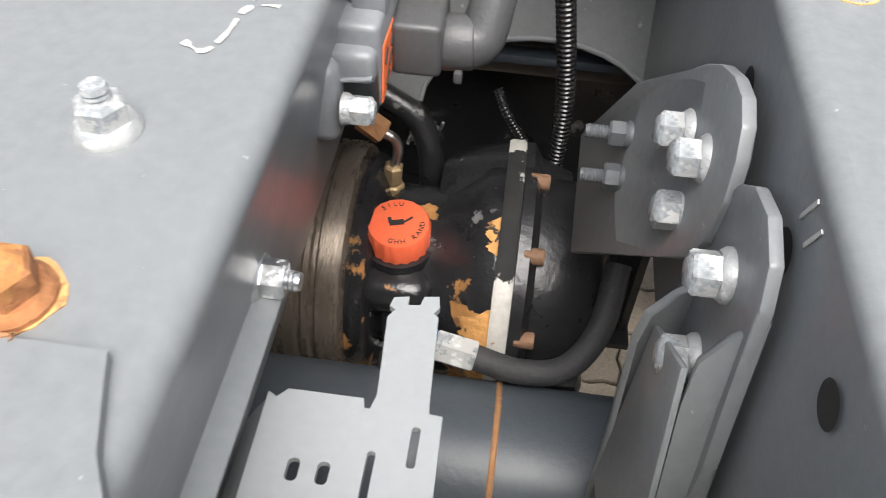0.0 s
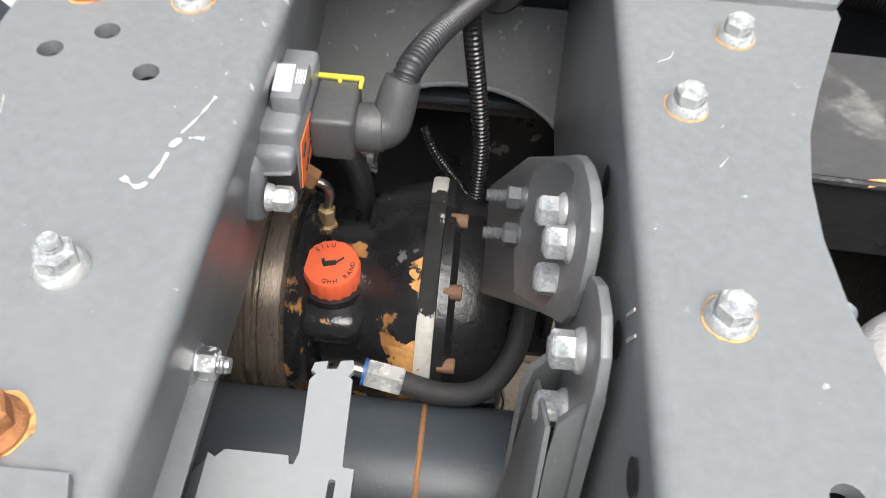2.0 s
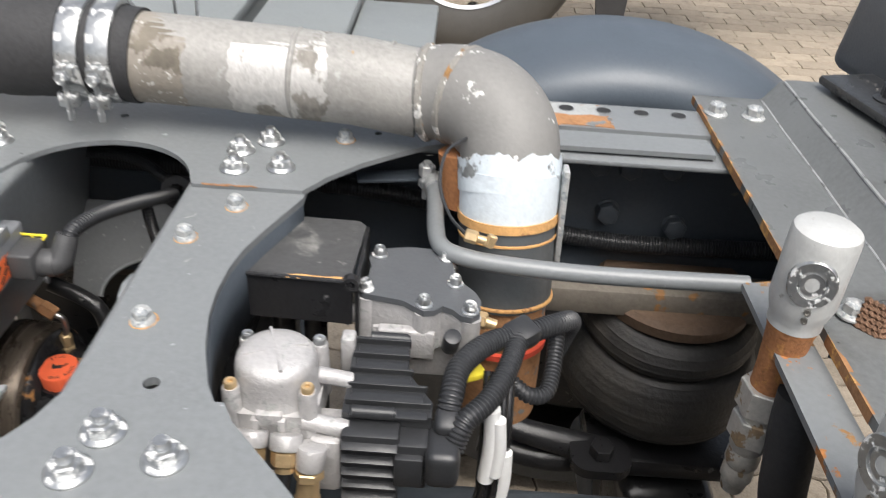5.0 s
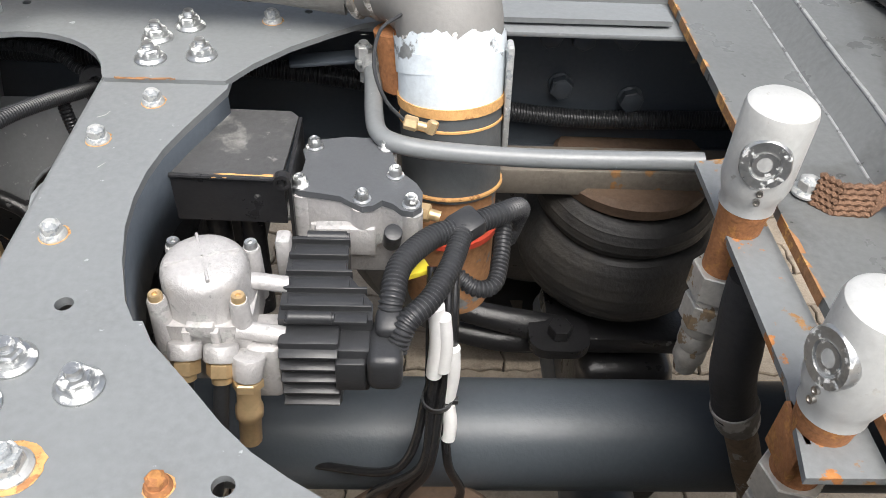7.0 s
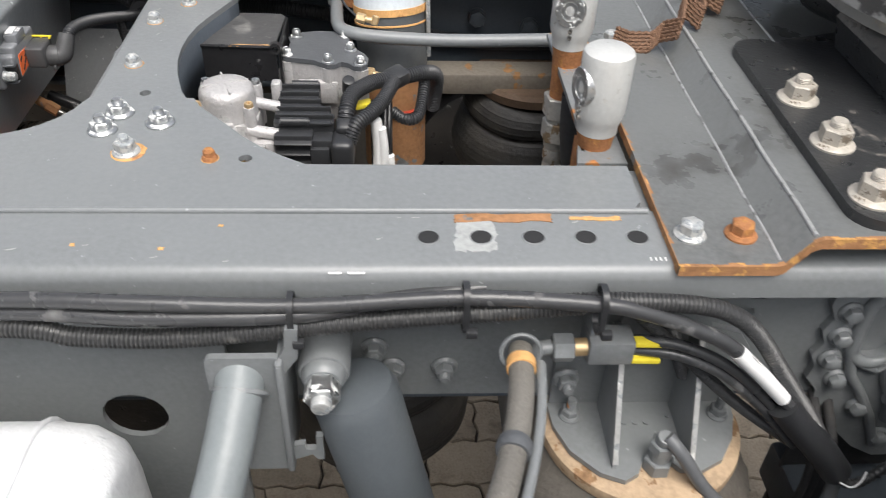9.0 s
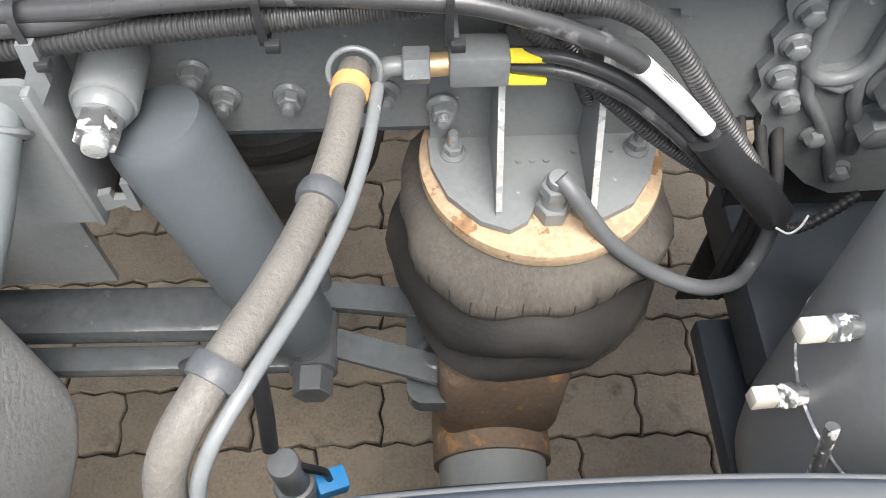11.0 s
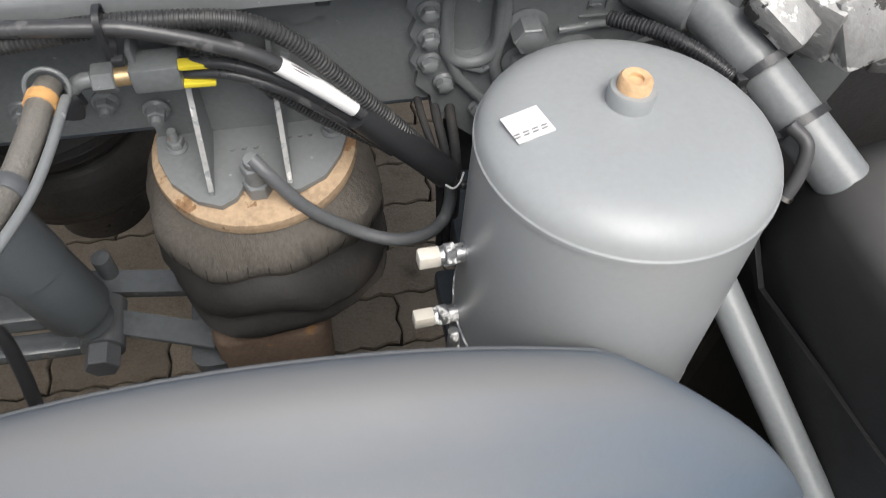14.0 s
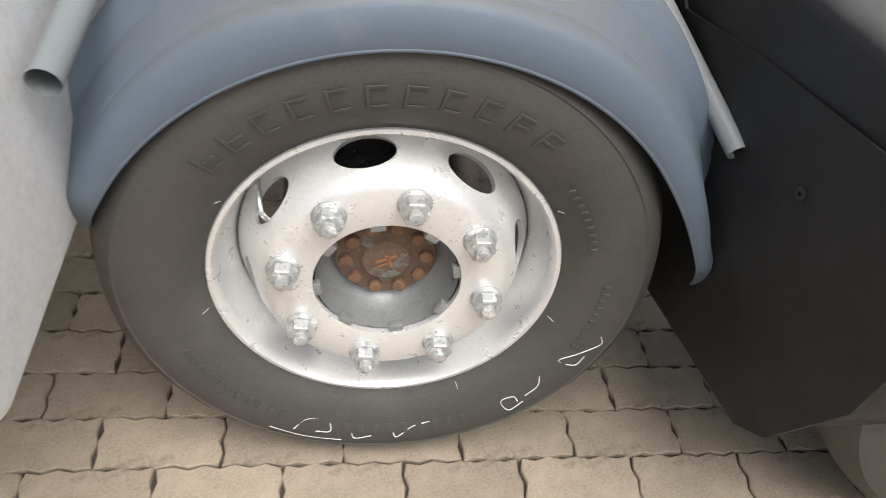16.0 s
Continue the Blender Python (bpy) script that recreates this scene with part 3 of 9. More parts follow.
for k in range(26):
    x, y, a = rnd_s.uniform(-0.9, 0.66), rnd_s.choice((-0.40, -0.375, -0.355)) + rnd_s.uniform(-0.01, 0.01), rnd_s.uniform(-0.5, 0.5)
    l = rnd_s.uniform(0.002, 0.010)
    scratch(rail_near, [(x, y), (x + l * 0.5, y + l * 0.3 * a), (x + l, y + l * a)], TOP + 0.0004, rnd_s.uniform(0.0003, 0.0007), seed=100 + k)
for k in range(14):
    x, y = rnd_s.uniform(-0.4, 0.45), rnd_s.uniform(0.20, 0.29)
    l = rnd_s.uniform(0.002, 0.008)
    scratch(gusset_far, [(x, y), (x + l * 0.5, y + 0.001), (x + l, y + 0.3 * l)], GZ + 0.0004, rnd_s.uniform(0.0003, 0.0007), seed=200 + k)
for k, (x, y) in enumerate(((0.19, -0.385), (0.13, -0.395), (0.05, -0.37), (0.302, -0.36), (-0.1, -0.385), (0.26, -0.39))):
    patch(rail_near, ragged(x, y, x + 0.004, y + 0.003, 300 + k, 0.0008, 3), TOP + 0.0005, ochre, "rust_speck", "rust speck")
for k, (y, z) in enumerate(((-0.063, 1.042), (-0.073, 1.040))):
    bm = bmesh.new()
    box(bm, (0.0006, 0.0014, 0.013), (0.1325, y, z), (25, 0, 0))
    part("scrape", bm, scraped, cross_two, "pale scrape on the folded side")
# Flat black discs stand for the shade inside the side holes.
for y, z, r in ((-0.122, 1.030, 0.007), (-0.062, 1.022, 0.008), (0.026, 1.020, 0.008)):
    bm = bmesh.new()
    lathe(bm, [(0, 0.0008), (r, 0.0008)], Matrix.Translation((0.1325, y, z)) @ pose(0, 0, 0, 0, -90, 0), 24)
    part("side_hole", bm, print_and_bore_black, cross_two)
for x0, x1 in ((0.396, 0.406), (0.411, 0.424)):
    bm = bmesh.new()
    box(bm, (x1 - x0, 0.0016, 0.0006), ((x0 + x1) / 2, -0.4148, 1.0530), (40, 0, 0))
    part("paint_mark", bm, white_label, rail_near, "white paint dash")
for k in range(4):
    bm = bmesh.new()
    box(bm, (0.0010, 0.0040, 0.0005), (0.654 + 0.004 * k, -0.402, TOP + 0.0003))
    part("paint_mark", bm, white_label, rail_near, "small white printed bar")
bm = bmesh.new()
sweep(bm, [(-1.3 + 0.2 * k, -0.3385, GZ - 0.0030) for k in range(10)] + [(0.666, -0.3385, GZ - 0.0030)], 0.0034, 10)
part("rolled_edge", bm, paint, gusset_near)
# ---------- bolts on the top plates ----------
rusty = make_bolt("bolt", "heavily rusted orange-brown flanged hexagon bolt on the cross member", rust, across=0.0185, high=0.011, flange=0.0135, stain=ochre)
place_all(rusty, [(-0.121, 0.086, TOP, 10), (-0.119, -0.139, TOP, 25), (-0.068, -0.139, TOP, 0)], "rusty cross member bolts")
plain = make_bolt("bolt", "pale zinc flanged hexagon bolt with a rust ring on grey steel", white_zinc, across=0.0150, high=0.0095, flange=0.0112, stain=ochre)
place_all(plain, [(-0.070, 0.084, TOP, 5), (0.189, 0.095, TOP, 20), (0.160, 0.040, TOP, 40), (0.163, -0.072, TOP, 12), (0.268, 0.236, GZ, 3)], "zinc cross member bolts")
nuts = make_bolt("nut", "zinc plated flange nut smeared with white paint on its stud", zinc, across=0.0210, high=0.0100, flange=0.0170, nut=True, stud=0.007)
single = make_bolt("nut", "chalky zinc flange nut alone on the cross member", white_zinc, across=0.0160, high=0.0100, flange=0.0120, nut=True, stud=0.006)
place_all(single, [(-0.070, -0.078, TOP, 0)], "lone nuts")
place_all(nuts, [(-0.088, 0.208, GZ, 10), (-0.066, 0.180, GZ, 25), (-0.074, 0.154, GZ, 40), (0.194, 0.220, GZ, 0), (0.169, 0.196, GZ, 15), (0.172, 0.158, GZ, 35),
                 (0.215, 0.166, GZ, 50), (0.178, -0.184, GZ, 5), (0.221, -0.202, GZ, 33), (0.170, -0.216, GZ, 20), (-0.035, -0.215, GZ, 15)], "gusset plate nuts")
ringed = make_bolt("nut", "zinc flange nut with a wide orange rust ring on grey steel", white_zinc, across=0.0205, high=0.012, flange=0.0155, nut=True, stud=0.006, stain=ochre, spread=0.22)
place_all(ringed, [(-0.117, 0.154, GZ, 8), (-0.071, -0.186, GZ, 18), (-0.112, -0.206, GZ, 2), (-0.080, -0.224, GZ, 41), (0.202, -0.254, GZ, 22)], "rust ringed nuts")
small = make_bolt("bolt", "small rusty hexagon bolt on the gusset plate", rust, across=0.012, high=0.008, flange=0.009, stain=ochre)
place_all(small, [(-0.165, 0.212, GZ, 0), (0.279, -0.264, GZ, 0)], "small rusty bolts")
# ---------- intake hose, worn pipe and elbow ----------
hose = thing("intake_hose", "thick black ribbed rubber hose with steel clamps beside the far rail", "hose")
hp = smooth_path([(-1.5, 0.20, 1.10), (-0.8, 0.235, 1.120), (-0.42, 0.246, 1.127), (-0.2, 0.25, 1.134), (-0.03, 0.252, 1.136), (0.062, 0.252, 1.130)], 40)


def hose_radius(f):
    x = fine[min(len(fine) - 1, int(f * (len(fine) - 1) + 0.5))].x
    base = 0.0515 if x < -0.06 else 0.0515 - 0.0038 * min(1, (x + 0.06) / 0.04)
    return base + (0.0013 * max(-0.35, math.sin(x * 2 * math.pi / 0.0175)) if x < -0.075 else 0)


bm = bmesh.new()
fine = []
for a, b in zip(hp, hp[1:]):
    fine += [a.lerp(b, k / 3) for k in range(3)]
fine.append(hp[-1])
sweep(bm, fine, hose_radius, 36)
part("rubber_tube", bm, rubber, hose)
bm = bmesh.new()
lathe(bm, [(0.0500, -0.074), (0.0524, -0.073), (0.0527, -0.070), (0.0523, -0.055), (0.0512, -0.040), (0.0505, -0.012), (0.0498, -0.006), (0.0470, -0.005)], pose(0, 0.2520, 1.1352, 0, 90, 0), 56)
part("cuff", bm, rubber, hose, "smooth rubber cuff")
for x in (0.006, 0.036):
    clamp = thing("hose_clamp", "shiny zinc plated steel bolt clamp round the rubber hose", "hose clamp", (x, 0.252, 1.1335), (0, 0, 0), "hose clamps")
    bm = bmesh.new()
    lathe(bm, [(0.0470, -0.0105), (0.0512, -0.0105), (0.0517, -0.009), (0.0517, 0.009), (0.0512, 0.0105), (0.0470, 0.0105)], pose(0, 0, 0, 0, 90, 0), 48)
    part("band", bm, zinc, clamp)
    for sgn, nm in ((0.0, "upper_lug"), (1.0, "lower_lug")):
        bm = bmesh.new()
        box(bm, (0.019, 0.010, 0.015), (0, -0.0545 - 0.002 * sgn, -0.004 - 0.026 * sgn), bevel=0.002)
        part(nm, bm, zinc, clamp)
    bm = bmesh.new()
    rod(bm, (0, -0.058, 0.006), (0, -0.060, -0.050), 0.0032, steps=12)
    hexagon(bm, (0, -0.0595, -0.006), (0, -0.068, -0.006), 0.012)
    part("clamp_bolt", bm, zinc, clamp)

pipe = thing("intake_pipe", "worn grey steel pipe with flaking paint and rusty elbow", "pipe")
bm = bmesh.new()
sweep(bm, [(0.050, 0.252, 1.130), (0.12, 0.252, 1.128), (0.20, 0.251, 1.125), (0.28, 0.248, 1.121), (0.345, 0.243, 1.114)], 0.0445, 40)
part("straight_tube", bm, pipe_paint, pipe)
chalked = surface("chalky_bare_metal", (0.46, 0.45, 0.43), rough=0.42, metal=0.2, vary=0.22, scale=25, grain=0.45, spots=(0.24, 0.225, 0.20), spot_scale=30, spot_level=0.47, sharp=0.05, stretch=(1, 0.6, 0.6))
speckled = surface("speckled_tan_metal", (0.255, 0.230, 0.195), rough=0.45, vary=0.15, scale=12, grain=0.35, spots=(0.62, 0.60, 0.56), spot_scale=130, spot_level=0.615, sharp=0.02, second=(0.17, 0.15, 0.12), second_scale=9, second_level=0.56)


def worn_band(x0, x1, radius, material, label, seed):
    """A thin ragged-ended sleeve of worn surface round the straight pipe."""
    b, r = bmesh.new(), random.Random(seed)
    def spine(x):
        f = (x - 0.05) / 0.23
        return V(x, 0.252 - 0.0035 * max(0.0, f) ** 2, 1.130 - 0.009 * f)
    rows = []
    for k in range(7):
        row = []
        for n in range(72):
            a = 2 * math.pi * n / 72
            rag = (0.009 * noise.noise(Vector((2.2 * math.cos(a), 2.2 * math.sin(a), seed + k * 0.7))) + r.uniform(-0.002, 0.002)) if k in (0, 6) else 0.0
            c = spine(x0 + (x1 - x0) * k / 6 + rag)
            row.append(b.verts.new(c + V(0, math.cos(a), math.sin(a)) * radius))
        rows.append(row)
    for p, q in zip(rows, rows[1:]):
        for n in range(72):
            b.faces.new((p[n], p[(n + 1) % 72], q[(n + 1) % 72], q[n]))
    part("worn_band", b, material, pipe, label)


worn_band(0.052, 0.112, 0.0448, speckled, "tan band with pale specks", 3)
worn_band(0.158, 0.252, 0.0449, chalked, "chalky band of bare scuffed metal", 8)
for x, z in ((0.218, 1.1245), (0.312, 1.117)):
    bm = bmesh.new()
    lathe(bm, [(0.0440, -0.003), (0.0458, -0.001), (0.0458, 0.001), (0.0440, 0.003)], pose(x, 0.2495, z, 0, 92, -2), 40)
    part("weld_bead", bm, pipe_paint, pipe)
bm = bmesh.new()
elbow = smooth_path([(0.345, 0.243, 1.116), (0.378, 0.237, 1.119), (0.408, 0.222, 1.116), (0.430, 0.200, 1.100), (0.437, 0.180, 1.075), (0.438, 0.170, 1.050)], 8)
sweep(bm, elbow, lambda f: 0.0455 + 0.0055 * math.sin(math.pi * min(1, f * 1.1)), 40)
part("elbow", bm, surface("elbow_paint", (0.21, 0.205, 0.195), rough=0.55, vary=0.08, spots=(0.68, 0.67, 0.64), spot_scale=42, spot_level=0.615, sharp=0.02, grain=0.25), pipe, "matt grey elbow with pale chips")
bm = bmesh.new()
sweep(bm, [(0.4375, 0.176, 1.072), (0.438, 0.169, 1.050), (0.4385, 0.166, 1.030)], lambda f: 0.0495 - 0.001 * f, 40)
part("pale_collar", bm, pale_blue, pipe, "pale worn collar with a ragged paint edge")
rnd = random.Random(5)
bm = bmesh.new()
m = frame_of((0.4355, 0.183, 1.080), (0.438, 0.170, 1.050))
rings = [[], []]
for k in range(72):
    a = 2 * math.pi * k / 72
    lift = 0.010 * noise.noise(Vector((3 * math.cos(a), 3 * math.sin(a), 2.2))) + rnd.uniform(-0.002, 0.002)
    rings[0].append(bm.verts.new(m @ V(0.0510 * math.cos(a), 0.0510 * math.sin(a), -0.004 + lift)))
    rings[1].append(bm.verts.new(m @ V(0.0505 * math.cos(a), 0.0505 * math.sin(a), 0.030)))
for k in range(72):
    bm.faces.new((rings[0][k], rings[0][(k + 1) % 72], rings[1][(k + 1) % 72], rings[1][k]))
part("bare_band", bm, pale_blue, pipe, "band where the paint has flaked off")
bm = bmesh.new()
sweep(bm, [(0.4385, 0.1665, 1.033), (0.4390, 0.165, 1.024)], 0.0500, 40)
part("rust_ring", bm, ochre, pipe)
bm = bmesh.new()
sweep(bm, [(0.439, 0.165, 1.025), (0.441, 0.156, 0.980), (0.443, 0.149, 0.940)], 0.0480, 40)
part("lower_tube", bm, surface("scuffed_tube_paint", (0.085, 0.092, 0.096), rough=0.45, vary=0.1, spots=OCHRE, spot_scale=26, spot_level=0.66), pipe)
bm = bmesh.new()
for z, rr in ((1.010, 0.0492), (0.944, 0.0500)):
    lathe(bm, [(rr - 0.003, -0.002), (rr, -0.001), (rr, 0.001), (rr - 0.003, 0.002)], frame_of((0.4395 + (1.010 - z) * 0.05, 0.162 - (1.010 - z) * 0.2, z), (0.4405 + (1.010 - z) * 0.05, 0.158 - (1.010 - z) * 0.2, z - 0.02)), 40)
part("rust_beads", bm, ochre, pipe)
bm = bmesh.new()
sweep(bm, [(0.443, 0.149, 0.942), (0.445, 0.144, 0.890), (0.446, 0.141, 0.80)], 0.044, 36)
part("bellows_tube", bm, edge_rust, pipe, "rusty lower tube")
bm = bmesh.new()
lathe(bm, [(0.043, -0.004), (0.0475, -0.003), (0.0475, 0.003), (0.043, 0.004)], frame_of((0.4445, 0.143, 0.893), (0.4455, 0.141, 0.87)), 40)
part("red_seal", bm, red_sealant, pipe, "red sealant ring")
bm = bmesh.new()
box(bm, (0.006, 0.018, 0.125), (0.490, 0.155, 1.025), (0, -2, 0), bevel=0.002)
part("side_strip", bm, white_zinc, pipe)

weldm = surface("chipped_weld", (0.22, 0.21, 0.19), rough=0.7, vary=0.2, scale=40, grain=0.6, spots=(0.70, 0.69, 0.66), spot_scale=50, spot_level=0.56, second=(0.30, 0.16, 0.06), second_scale=30, second_level=0.58)
for p0, p1, rr in (((0.352, 0.242, 1.1165), (0.372, 0.238, 1.1185), 0.0478), ((0.385, 0.2345, 1.119), (0.398, 0.227, 1.118), 0.0500)):
    bm = bmesh.new()
    rnd = random.Random(int(rr * 1e4))
    m = frame_of(p0, p1)
    n = 60
    rows = [[bm.verts.new(m @ V((rr + dr + rnd.uniform(-0.0006, 0.0006)) * math.cos(2 * math.pi * k / n), (rr + dr) * math.sin(2 * math.pi * k / n), h + rnd.uniform(-0.0007, 0.0007))) for k in range(n)] for dr, h in ((-0.003, -0.005), (0.0012, -0.002), (0.0012, 0.002), (-0.003, 0.005))]
    for a, b in zip(rows, rows[1:]):
        for k in range(n):
            bm.faces.new((a[k], a[(k + 1) % n], b[(k + 1) % n], b[k]))
    part("weld_bead", bm, weldm, pipe)
rust_shield = thing("rusty_shield", "brown rusted sheet shield behind the elbow pipe", "shield")
bm = bmesh.new()
sweep(bm, [(0.395, 0.205, 1.075), (0.400, 0.200, 1.045), (0.402, 0.197, 1.02)], 0.030, 24)
part("sheet", bm, rust, rust_shield)
brass_fit = thing("brass_fitting", "small brass elbow fitting with a thin black wire on the pipe", "fitting", (0.408, 0.098, 1.038), (0, 0, 0))
for o in (brass_fit,):
    bm = bmesh.new()
    hexagon(bm, (-0.012, 0.006, 0.0), (0.000, 0.004, -0.002), 0.011)
    rod(bm, (0.000, 0.004, -0.002), (0.012, 0.002, -0.004), 0.0038, steps=12)
    hexagon(bm, (0.010, 0.000, -0.008), (0.014, 0.003, 0.003), 0.009)
    part("body", bm, brass_metal, o)
bm = bmesh.new()
sweep(bm, smooth_path([(0.396, 0.104, 1.039), (0.380, 0.110, 1.055), (0.370, 0.125, 1.078), (0.374, 0.150, 1.098), (0.392, 0.168, 1.105)]), 0.0016, 8)
wire = finish("thin_wire", bm, black_plastic, None, "thin black wire that curves from the brass fitting")
tagged(wire, category="wire")

# round steel tube in front of the pipe
tube = thing("support_tube", "grey painted bent round steel tube with a clip at its end", "tube")
bm = bmesh.new()
sweep(bm, smooth_path([(0.362, 0.218, 1.029), (0.3655, 0.19, 1.024), (0.3685, 0.14, 1.021), (0.374, 0.112, 1.020), (0.390, 0.098, 1.019), (0.43, 0.091, 1.0165), (0.52, 0.085, 1.016), (0.655, 0.078, 1.022)], 10), 0.0085, 18)
part("bent_tube", bm, paint, tube)
bm = bmesh.new()
box(bm, (0.026, 0.024, 0.005), (0.362, 0.224, 1.030), (0, 0, 0), bevel=0.0015)
rod(bm, (0.364, 0.205, 1.0285), (0.362, 0.219, 1.0300), 0.0098, steps=20, bevel=0.0015)
hexagon(bm, (0.355, 0.224, 1.031), (0.355, 0.224, 1.045), 0.015)
hexagon(bm, (0.355, 0.224, 1.018), (0.355, 0.224, 1.028), 0.015)
rod(bm, (0.355, 0.224, 1.005), (0.355, 0.224, 1.048), 0.0045, steps=12)
part("clip", bm, white_zinc, tube)
bm = bmesh.new()
box(bm, (0.080, 0.022, 0.005), (0.320, 0.236, 1.022), (0, 0, 12), bevel=0.002)
part("tab", bm, dark_and_shaded_paint, tube)

# ---------- black cover box, valve with domed cap, actuator ----------
cover_box = thing("cover_box", "black painted sheet steel cover box with a rusty front edge", "box")
bm = bmesh.new()
plate(bm, [(0.196, 0.031), (0.300, 0.027), (0.304, 0.116), (0.297, 0.124), (0.216, 0.126), (0.200, 0.09)], 0.003, m=Matrix.Translation((0, 0, 1.032)))
part("lid", bm, surface("dusty_black_lid", (0.060, 0.060, 0.060), rough=0.4, vary=0.2, scale=20, grain=0.2, spots=(0.15, 0.148, 0.14), spot_scale=26, spot_level=0.55, sharp=0.06, second=(0.24, 0.23, 0.22), second_scale=44, second_level=0.64), cover_box, "dusty black lid with dried water marks")
bm = bmesh.new()
box(bm, (0.108, 0.003, 0.044), (0.248, 0.0300, 1.008), (0, 0, -2))
sweep(bm, [(0.196, 0.0300, 1.0315), (0.24, 0.0282, 1.0315), (0.296, 0.0262, 1.0315)], 0.0022, 8)
part("front_sheet", bm, black_paint, cover_box)
bm = bmesh.new()
box(bm, (0.003, 0.088, 0.16), (0.3055, 0.074, 0.950))
lathe(bm, [(0.0040, -0.004), (0.0072, -0.004), (0.0072, 0.004), (0.0040, 0.004), (0.0040, -0.004)], pose(0.301, 0.0275, 1.030, 90, 0, 0), 18)
part("side_sheet", bm, black_paint, cover_box)
patch(cover_box, ragged(0.247, 0.0262, 0.293, 0.0308, 31, 0.001), 1.0328, ochre, "rusty_edge", "rusty front edge")
for x in (0.232, 0.262):
    pst = thing("pipe_stub", "short black vertical pipe behind the valve", "pipe", group="black pipe stubs")
    bm = bmesh.new()
    rod(bm, (x, 0.07, 0.84), (x, 0.07, 1.0), 0.011, steps=16)
    part("tube", bm, black_paint, pst)

valve = thing("air_valve", "cast aluminium air valve with black finned actuator", "valve")
bm = bmesh.new()
cover = [(0.309, 0.092), (0.314, 0.101), (0.324, 0.108), (0.345, 0.113), (0.368, 0.112), (0.381, 0.106), (0.386, 0.096), (0.389, 0.078), (0.396, 0.062), (0.408, 0.048), (0.413, 0.036), (0.412, 0.018), (0.405, 0.011), (0.396, 0.013), (0.389, 0.021), (0.380, 0.025),
         (0.373, 0.018), (0.364, 0.016), (0.355, 0.022), (0.346, 0.029), (0.326, 0.033), (0.312, 0.035), (0.304, 0.041), (0.305, 0.051), (0.312, 0.062), (0.313, 0.078)]
plate(bm, cover, 0.006, m=Matrix.Translation((0, 0, 1.014)))
part("cover_plate", bm, grey_plastic, valve, "dark grey cover plate")
bm = bmesh.new()
plate(bm, [(0.355 + (x - 0.355) * 0.97, 0.065 + (y - 0.065) * 0.97) for x, y in cover], 0.040, m=Matrix.Translation((0, 0, 1.0075)))
for x, y, r in ((0.313, 0.043, 0.0095), (0.364, 0.026, 0.0095), (0.404, 0.020, 0.0095), (0.381, 0.096, 0.0095), (0.319, 0.097, 0.0095)):
    rod(bm, (x, y, 0.965), (x, y, 1.008), r, steps=16)
box(bm, (0.075, 0.05, 0.055), (0.355, 0.055, 0.955), bevel=0.006)
rod(bm, (0.300, 0.045, 0.985), (0.320, 0.045, 0.985), 0.009, steps=14)
box(bm, (0.05, 0.012, 0.03), (0.35, 0.022, 0.975), bevel=0.003)
part("cast_body", bm, alloy, valve)
for x, y in ((0.312, 0.043), (0.364, 0.0255), (0.4035, 0.0205), (0.390, 0.058), (0.381, 0.0985), (0.319, 0.0965)):
    bm = bmesh.new()
    lathe(bm, [(0, 0.0075), (0.0022, 0.0075), (0.0022, 0.005), (0.0040, 0.0075), (0.0052, 0.0060), (0.0055, 0.0), (0.0075, -0.0008), (0.0075, -0.002), (0, -0.002)], pose(x, y, 1.016), 12)
    part("screw", bm, zinc, valve)
bm = bmesh.new()
hexagon(bm, (0.404, 0.040, 0.992), (0.420, 0.036, 0.992), 0.014)
rod(bm, (0.418, 0.036, 0.992), (0.428, 0.034, 0.990), 0.005, steps=12)
part("brass_port", bm, brass_metal, valve, "brass port")
# domed cap
c = (0.256, -0.063)
bm = bmesh.new()
lathe(bm, [(0, 1.0315), (0.012, 1.0312), (0.022, 1.0298), (0.0272, 1.0275), (0.0300, 1.0240), (0.0312, 1.0190), (0.0318, 1.008), (0.0330, 0.998), (0.0340, 0.994), (0.0340, 0.980), (0, 0.980)], Matrix.Translation((*c, 0)), 48)
for a in (20, 110):
    dx, dy = 0.026 * math.cos(radians(a)), 0.026 * math.sin(radians(a))
    profile_bar(bm, [(-0.0014, 0), (0.0014, 0), (0.0008, 0.0020), (-0.0008, 0.0020)], (c[0] - dx, c[1] - dy, 1.0296), (c[0] + dx, c[1] + dy, 1.0296))
part("dome", bm, alloy, valve, "cast aluminium dome with a cross rib")
for sx, sy in ((-1, -1), (1, -1), (-1, 1), (1, 1)):
    x, y = c[0] + 0.0285 * sx, c[1] + 0.0275 * sy
    bm = bmesh.new()
    lathe(bm, [(0, 1.016), (0.0060, 1.016), (0.0068, 1.014), (0.0075, 0.990), (0.0085, 0.965), (0, 0.965)], Matrix.Translation((x, y, 0)), 18)
    boss = part("boss", bm, alloy, valve)
    bm = bmesh.new()
    lathe(bm, [(0, 1.0185), (0.0020, 1.0185), (0.0022, 1.0205), (0.0044, 1.0210), (0.0052, 1.0195), (0.0052, 1.0155)], Matrix.Translation((x, y, 0)), 14)
    part("screw", bm, brass_metal if sy < 0 else zinc, boss)
bm = bmesh.new()
plate(bm, rounded(0.070, 0.068, 0.014, 4, c[0], c[1]), 0.030, m=Matrix.Translation((0, 0, 0.994)))
plate(bm, rounded(0.058, 0.056, 0.010, 4, c[0], c[1] + 0.006), 0.045, m=Matrix.Translation((0, 0, 0.966)))
box(bm, (0.020, 0.008, 0.012), (c[0], c[1] - 0.034, 0.992), bevel=0.002)
